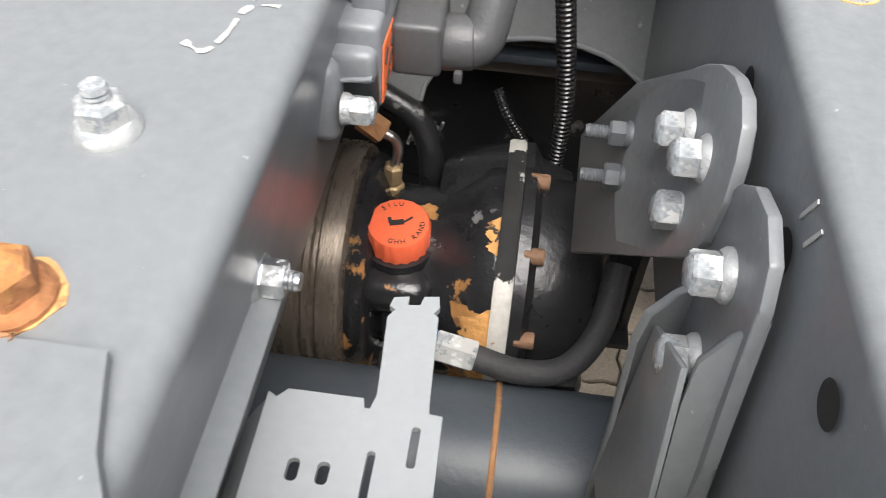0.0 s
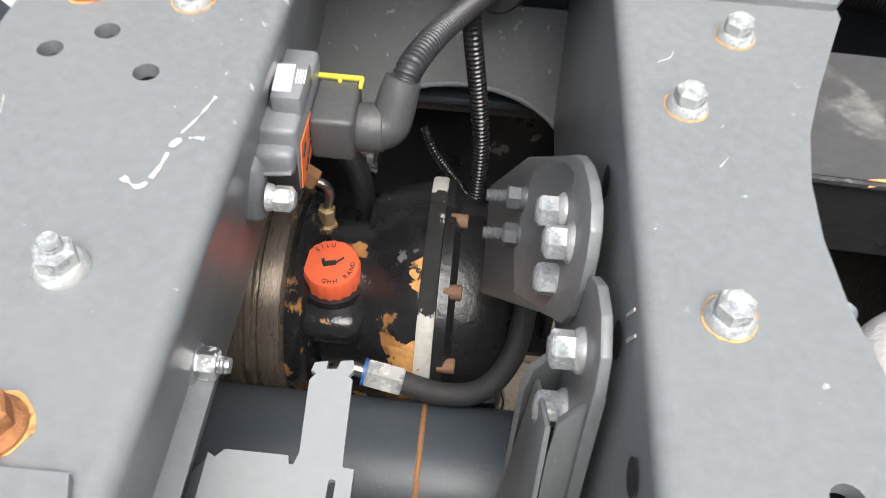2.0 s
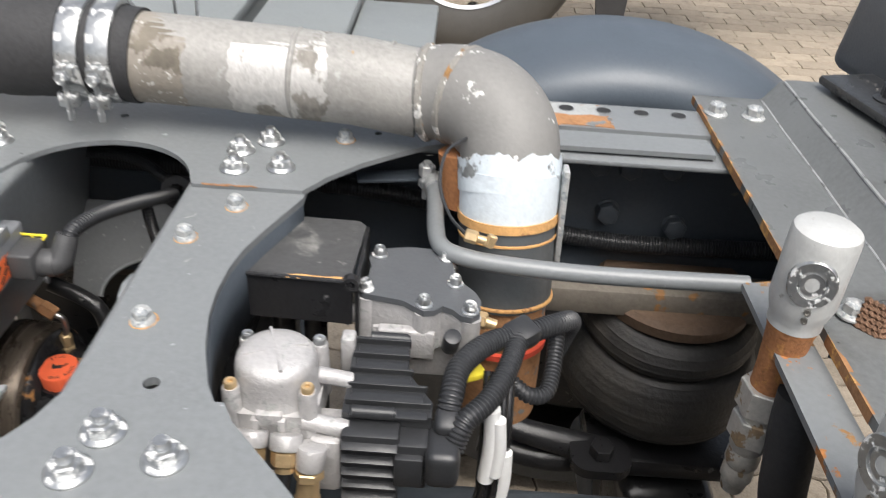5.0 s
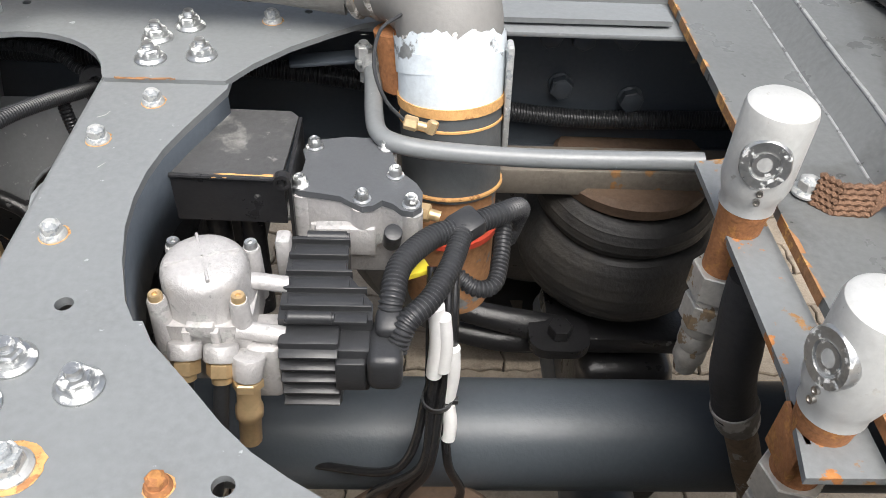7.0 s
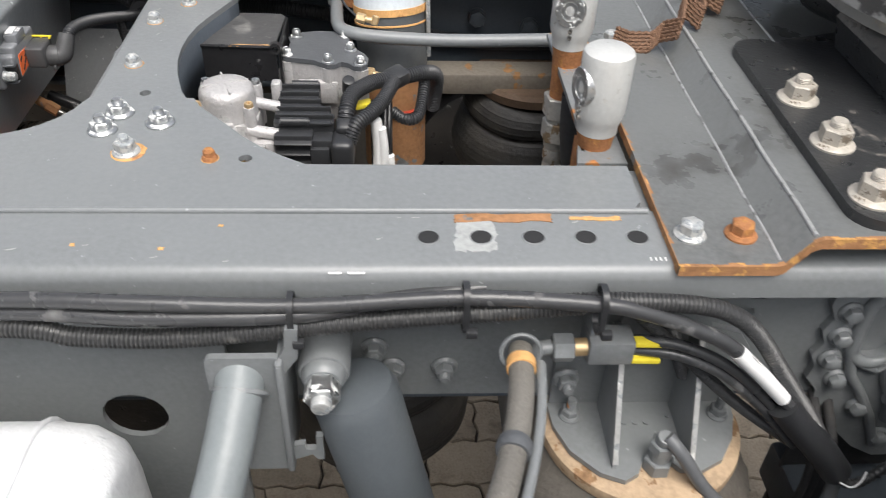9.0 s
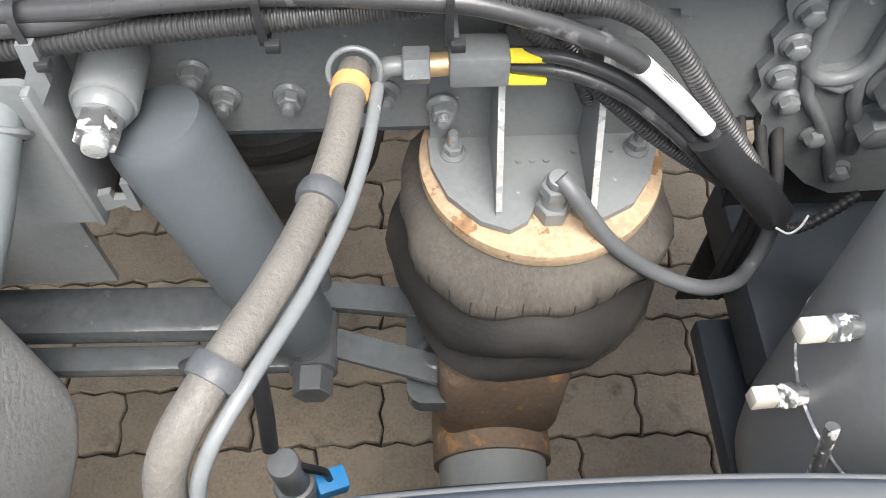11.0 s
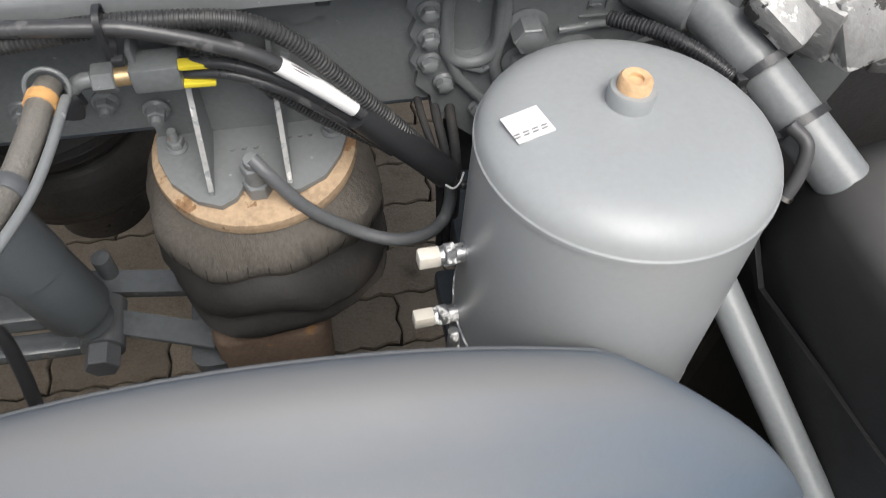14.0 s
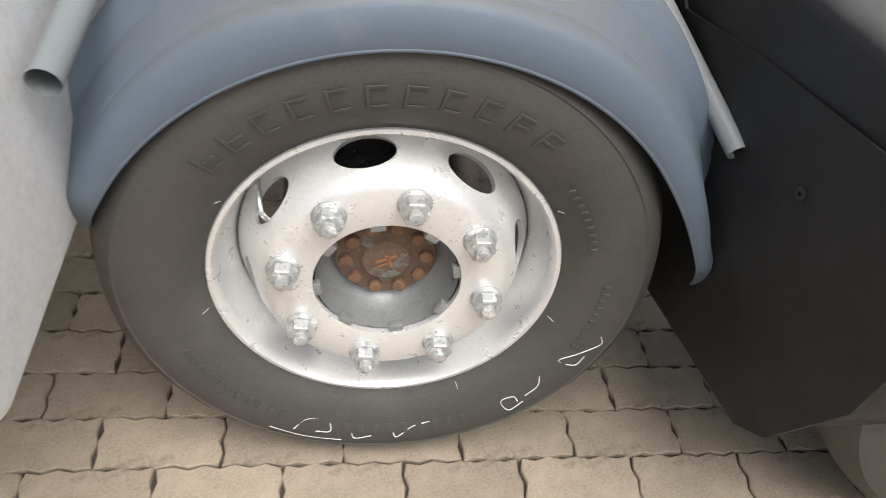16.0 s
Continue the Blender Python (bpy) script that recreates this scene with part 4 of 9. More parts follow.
box(bm, (0.006, 0.006, 0.014), (c[0] - 0.010, c[1] - 0.036, 0.986), bevel=0.001)
box(bm, (0.006, 0.006, 0.014), (c[0] + 0.010, c[1] - 0.036, 0.986), bevel=0.001)
part("valve_block", bm, alloy, valve)
for p0, p1, r in (((c[0] + 0.030, c[1] + 0.004, 1.004), (0.312, c[1] + 0.008, 0.996), 0.0065), ((c[0] + 0.024, c[1] - 0.030, 0.988), (0.314, c[1] - 0.030, 0.982), 0.0070)):
    bm = bmesh.new()
    rod(bm, p0, p1, r, steps=16)
    part("side_arm", bm, alloy, valve)
bm = bmesh.new()
box(bm, (0.012, 0.016, 0.040), (0.304, -0.010, 0.985), bevel=0.003)
part("upper_lug", bm, alloy, valve)
bm = bmesh.new()
box(bm, (0.026, 0.040, 0.055), (0.298, -0.085, 0.950), bevel=0.006)
part("lower_lug", bm, alloy, valve)
for x, y in ((0.244, -0.106), (0.270, -0.108)):
    bm = bmesh.new()
    rod(bm, (x, y + 0.006, 0.982), (x, y - 0.002, 0.972), 0.0125, steps=22, bevel=0.002)
    part("port_collar", bm, alloy, valve)
    bm = bmesh.new()
    hexagon(bm, (x, y - 0.001, 0.972), (x, y - 0.007, 0.962), 0.019)
    rod(bm, (x, y - 0.007, 0.962), (x, y - 0.009, 0.958), 0.0075, steps=14)
    part("brass_nut", bm, brass_metal, valve, "brass hose nut")
    bm = bmesh.new()
    sweep(bm, smooth_path([(x, y - 0.008, 0.960), (x - 0.003, y - 0.014, 0.935), (x - 0.010, y - 0.022, 0.88), (x - 0.03, y - 0.03, 0.78)]), 0.0058, 12)
    part("air_line", bm, black_plastic, valve)
bm = bmesh.new()
rod(bm, (0.290, -0.108, 0.978), (0.288, -0.115, 0.960), 0.0120, 0.0110, steps=20, bevel=0.002)
part("port_collar", bm, alloy, valve)
bm = bmesh.new()
hexagon(bm, (0.288, -0.115, 0.960), (0.288, -0.117, 0.952), 0.020)
lathe(bm, [(0, 0), (0.0085, 0), (0.0090, 0.020), (0.0105, 0.022), (0.0105, 0.030), (0.0085, 0.033), (0.0085, 0.060), (0, 0.060)], frame_of((0.288, -0.117, 0.953), (0.284, -0.121, 0.893)), 20)
part("brass_pipe", bm, brass_metal, valve, "brass pipe stub")
# finned actuator
actuator = new("actuator")
actuator.empty_display_size = 0.05
actuator.parent = valve
tagged(actuator, "black plastic actuator with stepped fins")
bm = bmesh.new()
plate(bm, [(0.309, 0.002), (0.355, 0.002), (0.356, -0.040), (0.368, -0.058), (0.377, -0.072), (0.377, -0.088), (0.309, -0.088)], 0.048, m=Matrix.Translation((0, 0, 0.994)))
bmesh.ops.bevel(bm, geom=[e for e in bm.edges if e.calc_face_angle(0) > 0.8], offset=0.0025, segments=2, profile=0.5, affect="EDGES")
box(bm, (0.044, 0.020, 0.072), (0.332, -0.096, 0.952), bevel=0.003)
box(bm, (0.024, 0.026, 0.046), (0.364, -0.095, 0.960), bevel=0.003)
box(bm, (0.022, 0.012, 0.030), (0.362, -0.108, 0.960), bevel=0.002)
part("body", bm, black_plastic, actuator)
for k, y in enumerate((-0.006, -0.024, -0.042, -0.060, -0.078)):
    bm = bmesh.new()
    w = (0.046, 0.046, 0.050, 0.062, 0.066)[k]
    box(bm, (w, 0.0024, 0.010), (0.310 + w / 2, y, 0.995), (8, 0, 0), bevel=0.0006)
    box(bm, (w * 0.9, 0.010, 0.003), (0.311 + w / 2, y - 0.009, 0.9945), bevel=0.001)
    part("fin", bm, black_plastic, actuator)
for k in range(5):
    bm = bmesh.new()
    box(bm, (0.042, 0.008, 0.0024), (0.332, -0.108, 0.980 - 0.0135 * k), (20, 0, 0), bevel=0.0006)
    part("fin", bm, black_plastic, actuator)
for x, y, z in ((0.350, -0.002, 0.997), (0.345, -0.088, 0.996), (0.345, -0.100, 0.922)):
    bm = bmesh.new()
    rod(bm, (x - 0.028, y, z), (x + 0.003, y, z), 0.0050, steps=14)
    rod(bm, (x + 0.002, y, z), (x + 0.005, y, z), 0.0036, steps=12)
    part("through_screw", bm, black_plastic, actuator)
bm = bmesh.new()
rod(bm, (0.388, 0.006, 0.985), (0.390, -0.002, 1.004), 0.0075, steps=16, bevel=0.001)
part("sensor_stub", bm, black_plastic, actuator)

# ---------- corrugated conduits and lines in the valve bay ----------
def conduit(label, points, r, parent=None, mat=None, ridge=0.0012, pitch=0.0038, per=10, name="conduit"):
    bm = bmesh.new()
    sweep(bm, smooth_path(points, per), r, 16, ridge, pitch)
    ob = finish(name, bm, mat or black_plastic, None, label)
    return tagged(ob, category="conduit" if ridge else "cable")


glossy_line = surface("glossy_black_line", (0.016, 0.016, 0.017), rough=0.22, vary=0.1)
conduit("black corrugated cable conduit that loops over the actuator", [(0.389, -0.082, 0.985), (0.391, -0.070, 1.000), (0.397, -0.041, 1.006), (0.420, -0.008, 1.004), (0.447, 0.010, 1.000), (0.480, 0.034, 0.996), (0.498, 0.060, 0.980), (0.500, 0.085, 0.945), (0.497, 0.10, 0.91)], 0.0098, ridge=0.0012, pitch=0.0034)
conduit("black corrugated cable conduit branching below the loop", [(0.394, -0.100, 0.975), (0.402, -0.088, 0.992), (0.419, -0.069, 0.997), (0.434, -0.038, 1.000), (0.446, 0.004, 1.002)], 0.0090, ridge=0.0012, pitch=0.0034)
conduit("thin black corrugated conduit below the pipe", [(0.484, 0.046, 0.985), (0.480, 0.012, 0.968), (0.473, -0.014, 0.960), (0.458, -0.022, 0.962), (0.442, -0.016, 0.970)], 0.0075)
joiner = thing("conduit_joiner", "black plastic Y joiner on the corrugated conduits", "connector")
bm = bmesh.new()
box(bm, (0.030, 0.026, 0.020), (0.447, 0.009, 1.002), (10, -10, 35), bevel=0.006)
part("shell", bm, black_plastic, joiner)
bm = bmesh.new()
box(bm, (0.026, 0.044, 0.034), (0.387, -0.098, 0.968), (0, 0, 0), bevel=0.007, segments=3)
box(bm, (0.020, 0.022, 0.026), (0.389, -0.084, 0.984), (20, 0, 0), bevel=0.006, segments=3)
plug = finish("plug", bm, black_plastic, None, "black plastic elbow plug on the actuator")
tagged(plug, category="plug")
for k, (x, y, w) in enumerate(((0.421, -0.056, 0.0042), (0.425, -0.062, 0.0046), (0.430, -0.058, 0.0042), (0.434, -0.064, 0.0042), (0.439, -0.058, 0.0042))):
    end = ((0.300, -0.049), (0.375, -0.078), (0.394, -0.078), (0.404, -0.080), (0.456, -0.076))[k] + (0.745,)
    bow = (0.395, 0.418, 0.421, 0.424, 0.441)[k]
    conduit("thin glossy black air line past the actuator", [(x, y + 0.03, 0.990), (x, y + 0.004, 0.955), (x + 0.001, y, 0.90), (0.428 + 0.004 * (k - 2), y - 0.004, 0.870), (bow, y - 0.022, 0.800 if k else 0.785), end, (end[0] - (0.05 if k < 1 else 0.01), end[1], 0.70)], w, mat=glossy_line, ridge=0.0, name="air_line")
for p0, p1, w in (((0.424, -0.064, 0.985), (0.425, -0.066, 0.906), 0.0068), ((0.430, -0.066, 0.975), (0.432, -0.068, 0.915), 0.0060), ((0.439, -0.062, 0.935), (0.438, -0.064, 0.872), 0.0064), ((0.438, -0.066, 0.866), (0.440, -0.074, 0.828), 0.0064)):
    bm = bmesh.new()
    sweep(bm, smooth_path([p0, tuple((a + b) / 2 + (0.002 if i == 0 else 0) for i, (a, b) in enumerate(zip(p0, p1))), p1]), w, 12)
    sleeve = finish("marker_sleeve", bm, white_label, None, "white printed marker sleeve on a black air line")
    tagged(sleeve, category="label sleeve", group="marker sleeves")
bm = bmesh.new()
box(bm, (0.024, 0.014, 0.006), (0.407, -0.022, 0.982), (0, 0, 25), bevel=0.0015)
tag = finish("yellow_tag", bm, yellow_plastic, None, "yellow plastic tag beside the actuator")
tagged(tag, category="tag")
tie = thing("cable_tie", "black cable tie round the air lines", "cable tie")
bm = bmesh.new()
lathe(bm, [(0.012, -0.003), (0.0135, -0.003), (0.0135, 0.003), (0.012, 0.003), (0.012, -0.003)], pose(0.429, -0.064, 0.872, 10, 0, 0), 20)
box(bm, (0.008, 0.006, 0.006), (0.443, -0.066, 0.872), bevel=0.001)
part("strap", bm, black_plastic, tie)

# ---------- oil breather valves with white caps ----------
def breather(place, turn, label):
    t = thing("hydraulic_coupling", label, "coupling", place, (0, 0, turn))
    t.scale = (0.82, 0.82, 0.95)
    bm = bmesh.new()
    lathe(bm, [(0, 0.086), (0.024, 0.086), (0.0285, 0.083), (0.0300, 0.078), (0.0300, 0.020), (0.0270, 0.010), (0.0245, 0.004), (0.0245, -0.004), (0, -0.004)], steps=40)
    part("cast_cap", bm, surface("pale_cast_cap", (0.54, 0.545, 0.53), rough=0.42, metal=0.2, vary=0.08, scale=20, spots=(0.48, 0.47, 0.44), spot_scale=40, spot_level=0.64, grain=0.2), t)
    bm = bmesh.new()
    m = pose(0, -0.026, 0.048, 90, 0, 0)
    lathe(bm, [(0, -0.002), (0.0055, -0.002), (0.0062, 0.004), (0.0100, 0.0042), (0.0104, 0.0025), (0.0120, 0.0025), (0.0125, 0.0052), (0.0195, 0.0056), (0.0205, 0.004), (0.0205, -0.012)], m, 40)
    part("plug_face", bm, zinc, t, "zinc plug with a hexagon socket")
    for dz in (0.016, 0.024):
        bm = bmesh.new()
        lathe(bm, [(0, 0.0035), (0.0012, 0.0035), (0.0016, 0.0045), (0.003, 0.0045), (0.003, 0)], pose(0.004, -0.0275, dz, 90, 0, 0), 12)
        part("screw", bm, steel, t)
    bm = bmesh.new()
    lathe(bm, [(0.0225, -0.002), (0.0235, -0.006), (0.0225, -0.010), (0.0215, -0.014), (0.019, -0.050), (0.019, -0.075), (0, -0.075)], steps=28)
    part("rusty_neck", bm, rust, t, "rusty threaded neck")
    bm = bmesh.new()
    hexagon(bm, (0, 0, -0.100), (0, 0, -0.072), 0.046)
    hexagon(bm, (0, 0, -0.135), (0, 0, -0.108), 0.042)
    rod(bm, (0, 0, -0.112), (0, 0, -0.098), 0.019)
    part("hose_nut", bm, surface("dirty_zinc_nut", (0.42, 0.41, 0.38), rough=0.55, metal=0.5, vary=0.25, spots=(0.24, 0.17, 0.10), spot_scale=40, spot_level=0.56), t)
    bm = bmesh.new()
    prof = [(0, -0.128)]
    for k in range(3):
        prof += [(0.0175 - 0.001 * k, -0.130 - 0.020 * k), (0.0185 - 0.001 * k, -0.134 - 0.020 * k), (0.0185 - 0.001 * k, -0.144 - 0.020 * k), (0.0160 - 0.001 * k, -0.148 - 0.020 * k)]
    lathe(bm, prof + [(0.012, -0.20), (0, -0.20)], steps=24)
    part("stepped_stub", bm, bpy.data.materials["dirty_zinc_nut"], t, "dirty zinc stepped hose stub")
    return t


breather((0.646, -0.034, 1.072), -22, "pale cast hydraulic coupling with a plug face on a rusty neck")
breather((0.645, -0.210, 1.066), -74, "pale cast hydraulic coupling with a ring face on a rusty neck")
drop_hose = thing("hydraulic_hose", "black hydraulic hose with a pale crimped sleeve and rusty pipe end", "hose")
bm = bmesh.new()
sweep(bm, smooth_path([(0.659, -0.062, 1.020), (0.660, -0.066, 0.985), (0.664, -0.070, 0.950), (0.670, -0.070, 0.915), (0.685, -0.070, 0.868)]), 0.0190, 20)
part("rubber_tube", bm, rubber, drop_hose)
bm = bmesh.new()
lathe(bm, [(0.012, 0), (0.0205, 0), (0.0210, 0.004), (0.0195, 0.007), (0.0195, 0.024), (0.0180, 0.030), (0.012, 0.030)], frame_of((0.682, -0.070, 0.878), (0.693, -0.070, 0.850)), 24)
part("sleeve", bm, chalked, drop_hose, "pale crimped sleeve")
bm = bmesh.new()
sweep(bm, smooth_path([(0.690, -0.070, 0.858), (0.706, -0.070, 0.821), (0.724, -0.070, 0.776), (0.742, -0.070, 0.732), (0.76, -0.07, 0.66)]), 0.0145, 16)
part("pipe_end", bm, surface("brown_pipe_rust", (0.17, 0.125, 0.085), rough=0.7, vary=0.35, scale=25, grain=0.5, spots=(0.40, 0.37, 0.32), spot_scale=30, spot_level=0.60), drop_hose, "rusty pipe end")
carrier = thing("coupling_bracket", "grey sheet steel bracket with rusty worn edges under the couplings", "bracket")
bm = bmesh.new()
plate(bm, [(0.634, 0.045), (0.668, 0.052), (0.671, -0.247), (0.622, -0.247), (0.634, -0.18)], 0.006, (), Matrix.Translation((0, 0, 1.046)))
part("shelf", bm, rusty_paint, carrier)
bm = bmesh.new()
box(bm, (0.005, 0.032, 0.040), (0.631, -0.21, 1.026), (0, 0, 2), bevel=0.001)
part("leg", bm, rust, carrier, "rust-coated leg")

# ---------- coupling cross member with its raised ridge ----------
coupler = thing("coupling_plate", "dark pressed steel mounting plate with ridge and rusty edges", "mounting plate")
fw = surface("oily_plate_paint", (0.125, 0.130, 0.128), rough=0.30, vary=0.18, scale=7, grain=0.08, spots=(0.060, 0.058, 0.052), spot_scale=7, spot_level=0.56, sharp=0.12, spot_rough=0.25, second=(0.30, 0.30, 0.29), second_scale=40, second_level=0.72)
hat = [(0.672, 1.062), (0.752, 1.062), (0.757, 1.0635), (0.773, 1.086), (0.780, 1.0895), (0.866, 1.0895), (0.872, 1.087), (0.884, 1.0635), (0.889, 1.062), (1.25, 1.062)]
low = [(x, z - 0.009) for x, z in hat]
bm = bmesh.new()
for y0, y1 in ((-0.418, 0.425),):
    a = [bm.verts.new((x, y0, z)) for x, z in hat]
    b = [bm.verts.new((x, y1, z)) for x, z in hat]
    c2 = [bm.verts.new((x, y0, z)) for x, z in low]
    d = [bm.verts.new((x, y1, z)) for x, z in low]
    for i in range(len(hat) - 1):
        bm.faces.new((a[i], a[i + 1], b[i + 1], b[i]))
        bm.faces.new((c2[i], d[i], d[i + 1], c2[i + 1]))
    bm.faces.new((a[0], b[0], d[0], c2[0]))
    bm.faces.new((a[-1], c2[-1], d[-1], b[-1]))
    for i in range(len(hat) - 1):
        bm.faces.new((b[i], b[i + 1], d[i + 1], d[i]))
        bm.faces.new((a[i + 1], a[i], c2[i], c2[i + 1]))
part("pressed_sheet", bm, fw, coupler)
bm = bmesh.new()
rag = random.Random(9)
for (x0, z0), (x1, z1) in zip(hat, hat[1:]):
    n = max(1, int((x1 - x0) / 0.012))
    for i in range(n):
        xa, za = x0 + (x1 - x0) * i / n, z0 + (z1 - z0) * i / n
        xb, zb = x0 + (x1 - x0) * (i + 1) / n, z0 + (z1 - z0) * (i + 1) / n
        depth = -0.4185 + rag.uniform(0.0015, 0.0045)
        q = [bm.verts.new(p) for p in ((xa, -0.4192, za + 0.0006), (xb, -0.4192, zb + 0.0006), (xb, depth, zb + 0.0006), (xa, depth, za + 0.0006))]
        bm.faces.new(q)
        q = [bm.verts.new(p) for p in ((xa, -0.4192, za + 0.0006), (xb, -0.4192, zb + 0.0006), (xb, -0.4192, zb - 0.0092), (xa, -0.4192, za - 0.0092))]
        bm.faces.new(q)
part("rusty_edge", bm, cut_rust, coupler, "brown rust along the cut edge")
bm = bmesh.new()
y = -0.418
while y < 0.42:
    w = rag.uniform(0.001, 0.004)
    if rag.random() < 0.8:
        q = [bm.verts.new(p) for p in ((0.6712, y, 1.0626), (0.6712 + w, y, 1.0626), (0.6712 + w * rag.random(), y + 0.014, 1.0626), (0.6712, y + 0.014, 1.0626))]
        bm.faces.new(q)
        q = [bm.verts.new(p) for p in ((0.6712, y, 1.0626), (0.6712, y + 0.014, 1.0626), (0.6712, y + 0.014, 1.053), (0.6712, y, 1.053))]
        bm.faces.new(q)
    y += 0.014
part("rusty_side_edge", bm, cut_rust, coupler, "brown rust along the cut edge")
# Strips along the folds: wear plus a coloured-in specular line.
for x, z, r in ((0.7555, 1.0622, 0.0016), (0.7765, 1.0880, 0.0020), (0.8695, 1.0880, 0.0018), (0.8865, 1.0622, 0.0014)):
    bm = bmesh.new()
    sweep(bm, [(x + 0.0006 * math.sin(k * 1.7), -0.412 + 0.0415 * k, z + 0.0003 * math.sin(k * 2.3)) for k in range(21)], r, 8)
    part("worn_fold", bm, worn_glint, coupler, "worn fold line with a highlight in its pale colour")
worn = make_bolt("bolt", "worn flanged hexagon bolt on the dark mounting plate", white_zinc, across=0.021, high=0.0125, flange=0.0165)
place_all(worn, [(0.691, -0.378, 1.062, 10), (0.687, 0.370, 1.062, 0), (0.730, 0.366, 1.062, 25), (0.909, -0.379, 1.062, 15)], "mounting plate bolts")
orange_one = make_bolt("bolt", "rust-brown flanged hexagon bolt on the mounting plate edge", rust, across=0.021, high=0.0125, flange=0.0165)
place_all(orange_one, [(0.734, -0.378, 1.062, 10)], "mounting plate bolts")

foot = thing("mounting_shoe", "black oily steel shoe plate on the raised ridge", "shoe plate")
oily = surface("oily_black_steel", (0.028, 0.029, 0.030), rough=0.3, vary=0.3, scale=15, grain=0.3, spots=(0.12, 0.11, 0.10), spot_scale=20, spot_level=0.6)
bm = bmesh.new()
plate(bm, rounded(0.058, 0.330, 0.026, 6, 0.8385, -0.244), 0.010, m=Matrix.Translation((0, 0, 1.0990)))
plate(bm, [(0.868, -0.08), (1.2, 0.02), (1.2, -0.30), (0.868, -0.345)], 0.009, m=Matrix.Translation((0, 0, 1.0985)))
part("plate", bm, oily, foot)
big = make_bolt("nut", "large dirty zinc flange nut with stud on the mounting shoe", surface("dirty_tan_zinc", (0.42, 0.39, 0.34), rough=0.55, metal=0.3, vary=0.2, scale=40, grain=0.4, spots=(0.16, 0.13, 0.10), spot_scale=60, spot_level=0.56), across=0.030, high=0.018, flange=0.024, nut=True, stud=0.008)
place_all(big, [(0.834, -0.376, 1.099, 5), (0.835, -0.294, 1.099, 20), (0.835, -0.213, 1.099, 40)], "mounting shoe nuts")

# fifth wheel body
fifth = thing("fifth_wheel", "dark grey cast fifth wheel coupling with scalloped edge", "coupling")
cast_grey = surface("cast_dark_grey", (0.215, 0.218, 0.215), rough=0.42, vary=0.14, grain=0.5, grain_scale=120, spots=(0.28, 0.26, 0.23), spot_scale=14, spot_level=0.62, second=(0.05, 0.05, 0.05), second_scale=9, second_level=0.60)
bm = bmesh.new()
rim = [(0.905, 0.34), (0.880, 0.20), (0.862, 0.08), (0.856, -0.02), (0.858, -0.10), (0.862, -0.15), (0.874, -0.19), (0.890, -0.225), (0.912, -0.262), (0.930, -0.30), (0.955, -0.335), (0.99, -0.355), (1.5, -0.36), (1.5, 0.42), (0.95, 0.42)]
plate(bm, rim, 0.050, m=Matrix.Translation((0, 0, 1.230)))
plate(bm, [(1.1 + (x - 1.1) * 0.86, y * 0.86) for x, y in rim], 0.030, m=Matrix.Translation((0, 0, 1.182)))
part("top_casting", bm, cast_grey, fifth)
bm = bmesh.new()
plate(bm, [(0.955, 1.10), (0.945, 1.135), (0.955, 1.152), (0.985, 1.162), (1.03, 1.155), (1.06, 1.135), (1.07, 1.10), (1.045, 1.10), (1.035, 1.120), (1.005, 1.130), (0.980, 1.120), (0.972, 1.10)], 0.16, m=pose(-0.035, -0.26, 0, 90, 0, 0))
part("hinge_arch", bm, oily, fifth, "oily black hinge arch")
bm = bmesh.new()
lathe(bm, [(0.026, -0.04), (0.040, -0.04), (0.042, -0.03), (0.042, 0.03), (0.040, 0.04), (0.026, 0.04), (0.026, -0.04)], pose(0.945, -0.055, 1.150, 90, 0, 25), 36)
part("hinge_ring", bm, oily, fifth)
bm = bmesh.new()
box(bm, (0.26, 0.30, 0.09), (1.13, 0.06, 1.127), bevel=0.012)
part("pedestal", bm, oily, fifth)

# braided strap
strap = thing("earth_strap", "rust-brown braided earth strap crumpled over the mounting plate", "strap")
bm = bmesh.new()
zig = [(0.700, -0.022, 1.073), (0.712, -0.034, 1.072), (0.738, -0.036, 1.073), (0.752, -0.030, 1.084), (0.764, -0.052, 1.098), (0.776, -0.010, 1.112), (0.790, -0.040, 1.104), (0.800, 0.006, 1.120), (0.826, 0.000, 1.106), (0.806, 0.038, 1.128), (0.838, 0.036, 1.108), (0.815, 0.075, 1.122), (0.85, 0.10, 1.095)]
zp = [Vector(p) for p in zig]
for i, (a, b) in enumerate(zip(zp, zp[1:])):
    for k in range(6):
        off = (k - 2.5) * 0.0042
        o = V(0.25, 0.4, 0.88).normalized() * off
        n = 7
        pts = [a.lerp(b, j / n) + o + V(0, 0, 0.0008 * (-1) ** (j + k)) for j in range(n + 1)]
        sweep(bm, pts, 0.0025, 6)
tagged(part("braid", bm, strap_rust, strap), kind="stuff")
lug = make_bolt("bolt", "zinc bolt that holds the braided strap", white_zinc, across=0.018, high=0.011, flange=0.014)
place_all(lug, [(0.698, -0.015, 1.064, 0)], "strap bolts")
# ---------- compressor bay ----------
ochre_flakes = surface("flaking_orange_rust", (0.40, 0.205, 0.065), rough=0.85, vary=0.35, scale=40, grain=0.9, grain_scale=220, spots=(0.025, 0.022, 0.020), spot_scale=75, spot_level=0.60, sharp=0.03, second=(0.24, 0.11, 0.04), second_scale=30, second_level=0.55)
comp = thing("compressor", "black painted cast compressor with chipped paint, rust and an oil filler", "compressor")
ax_y, ax_z = 0.130, 0.768
along = pose(0, ax_y, ax_z, 0, 90, 0)
bm = bmesh.new()
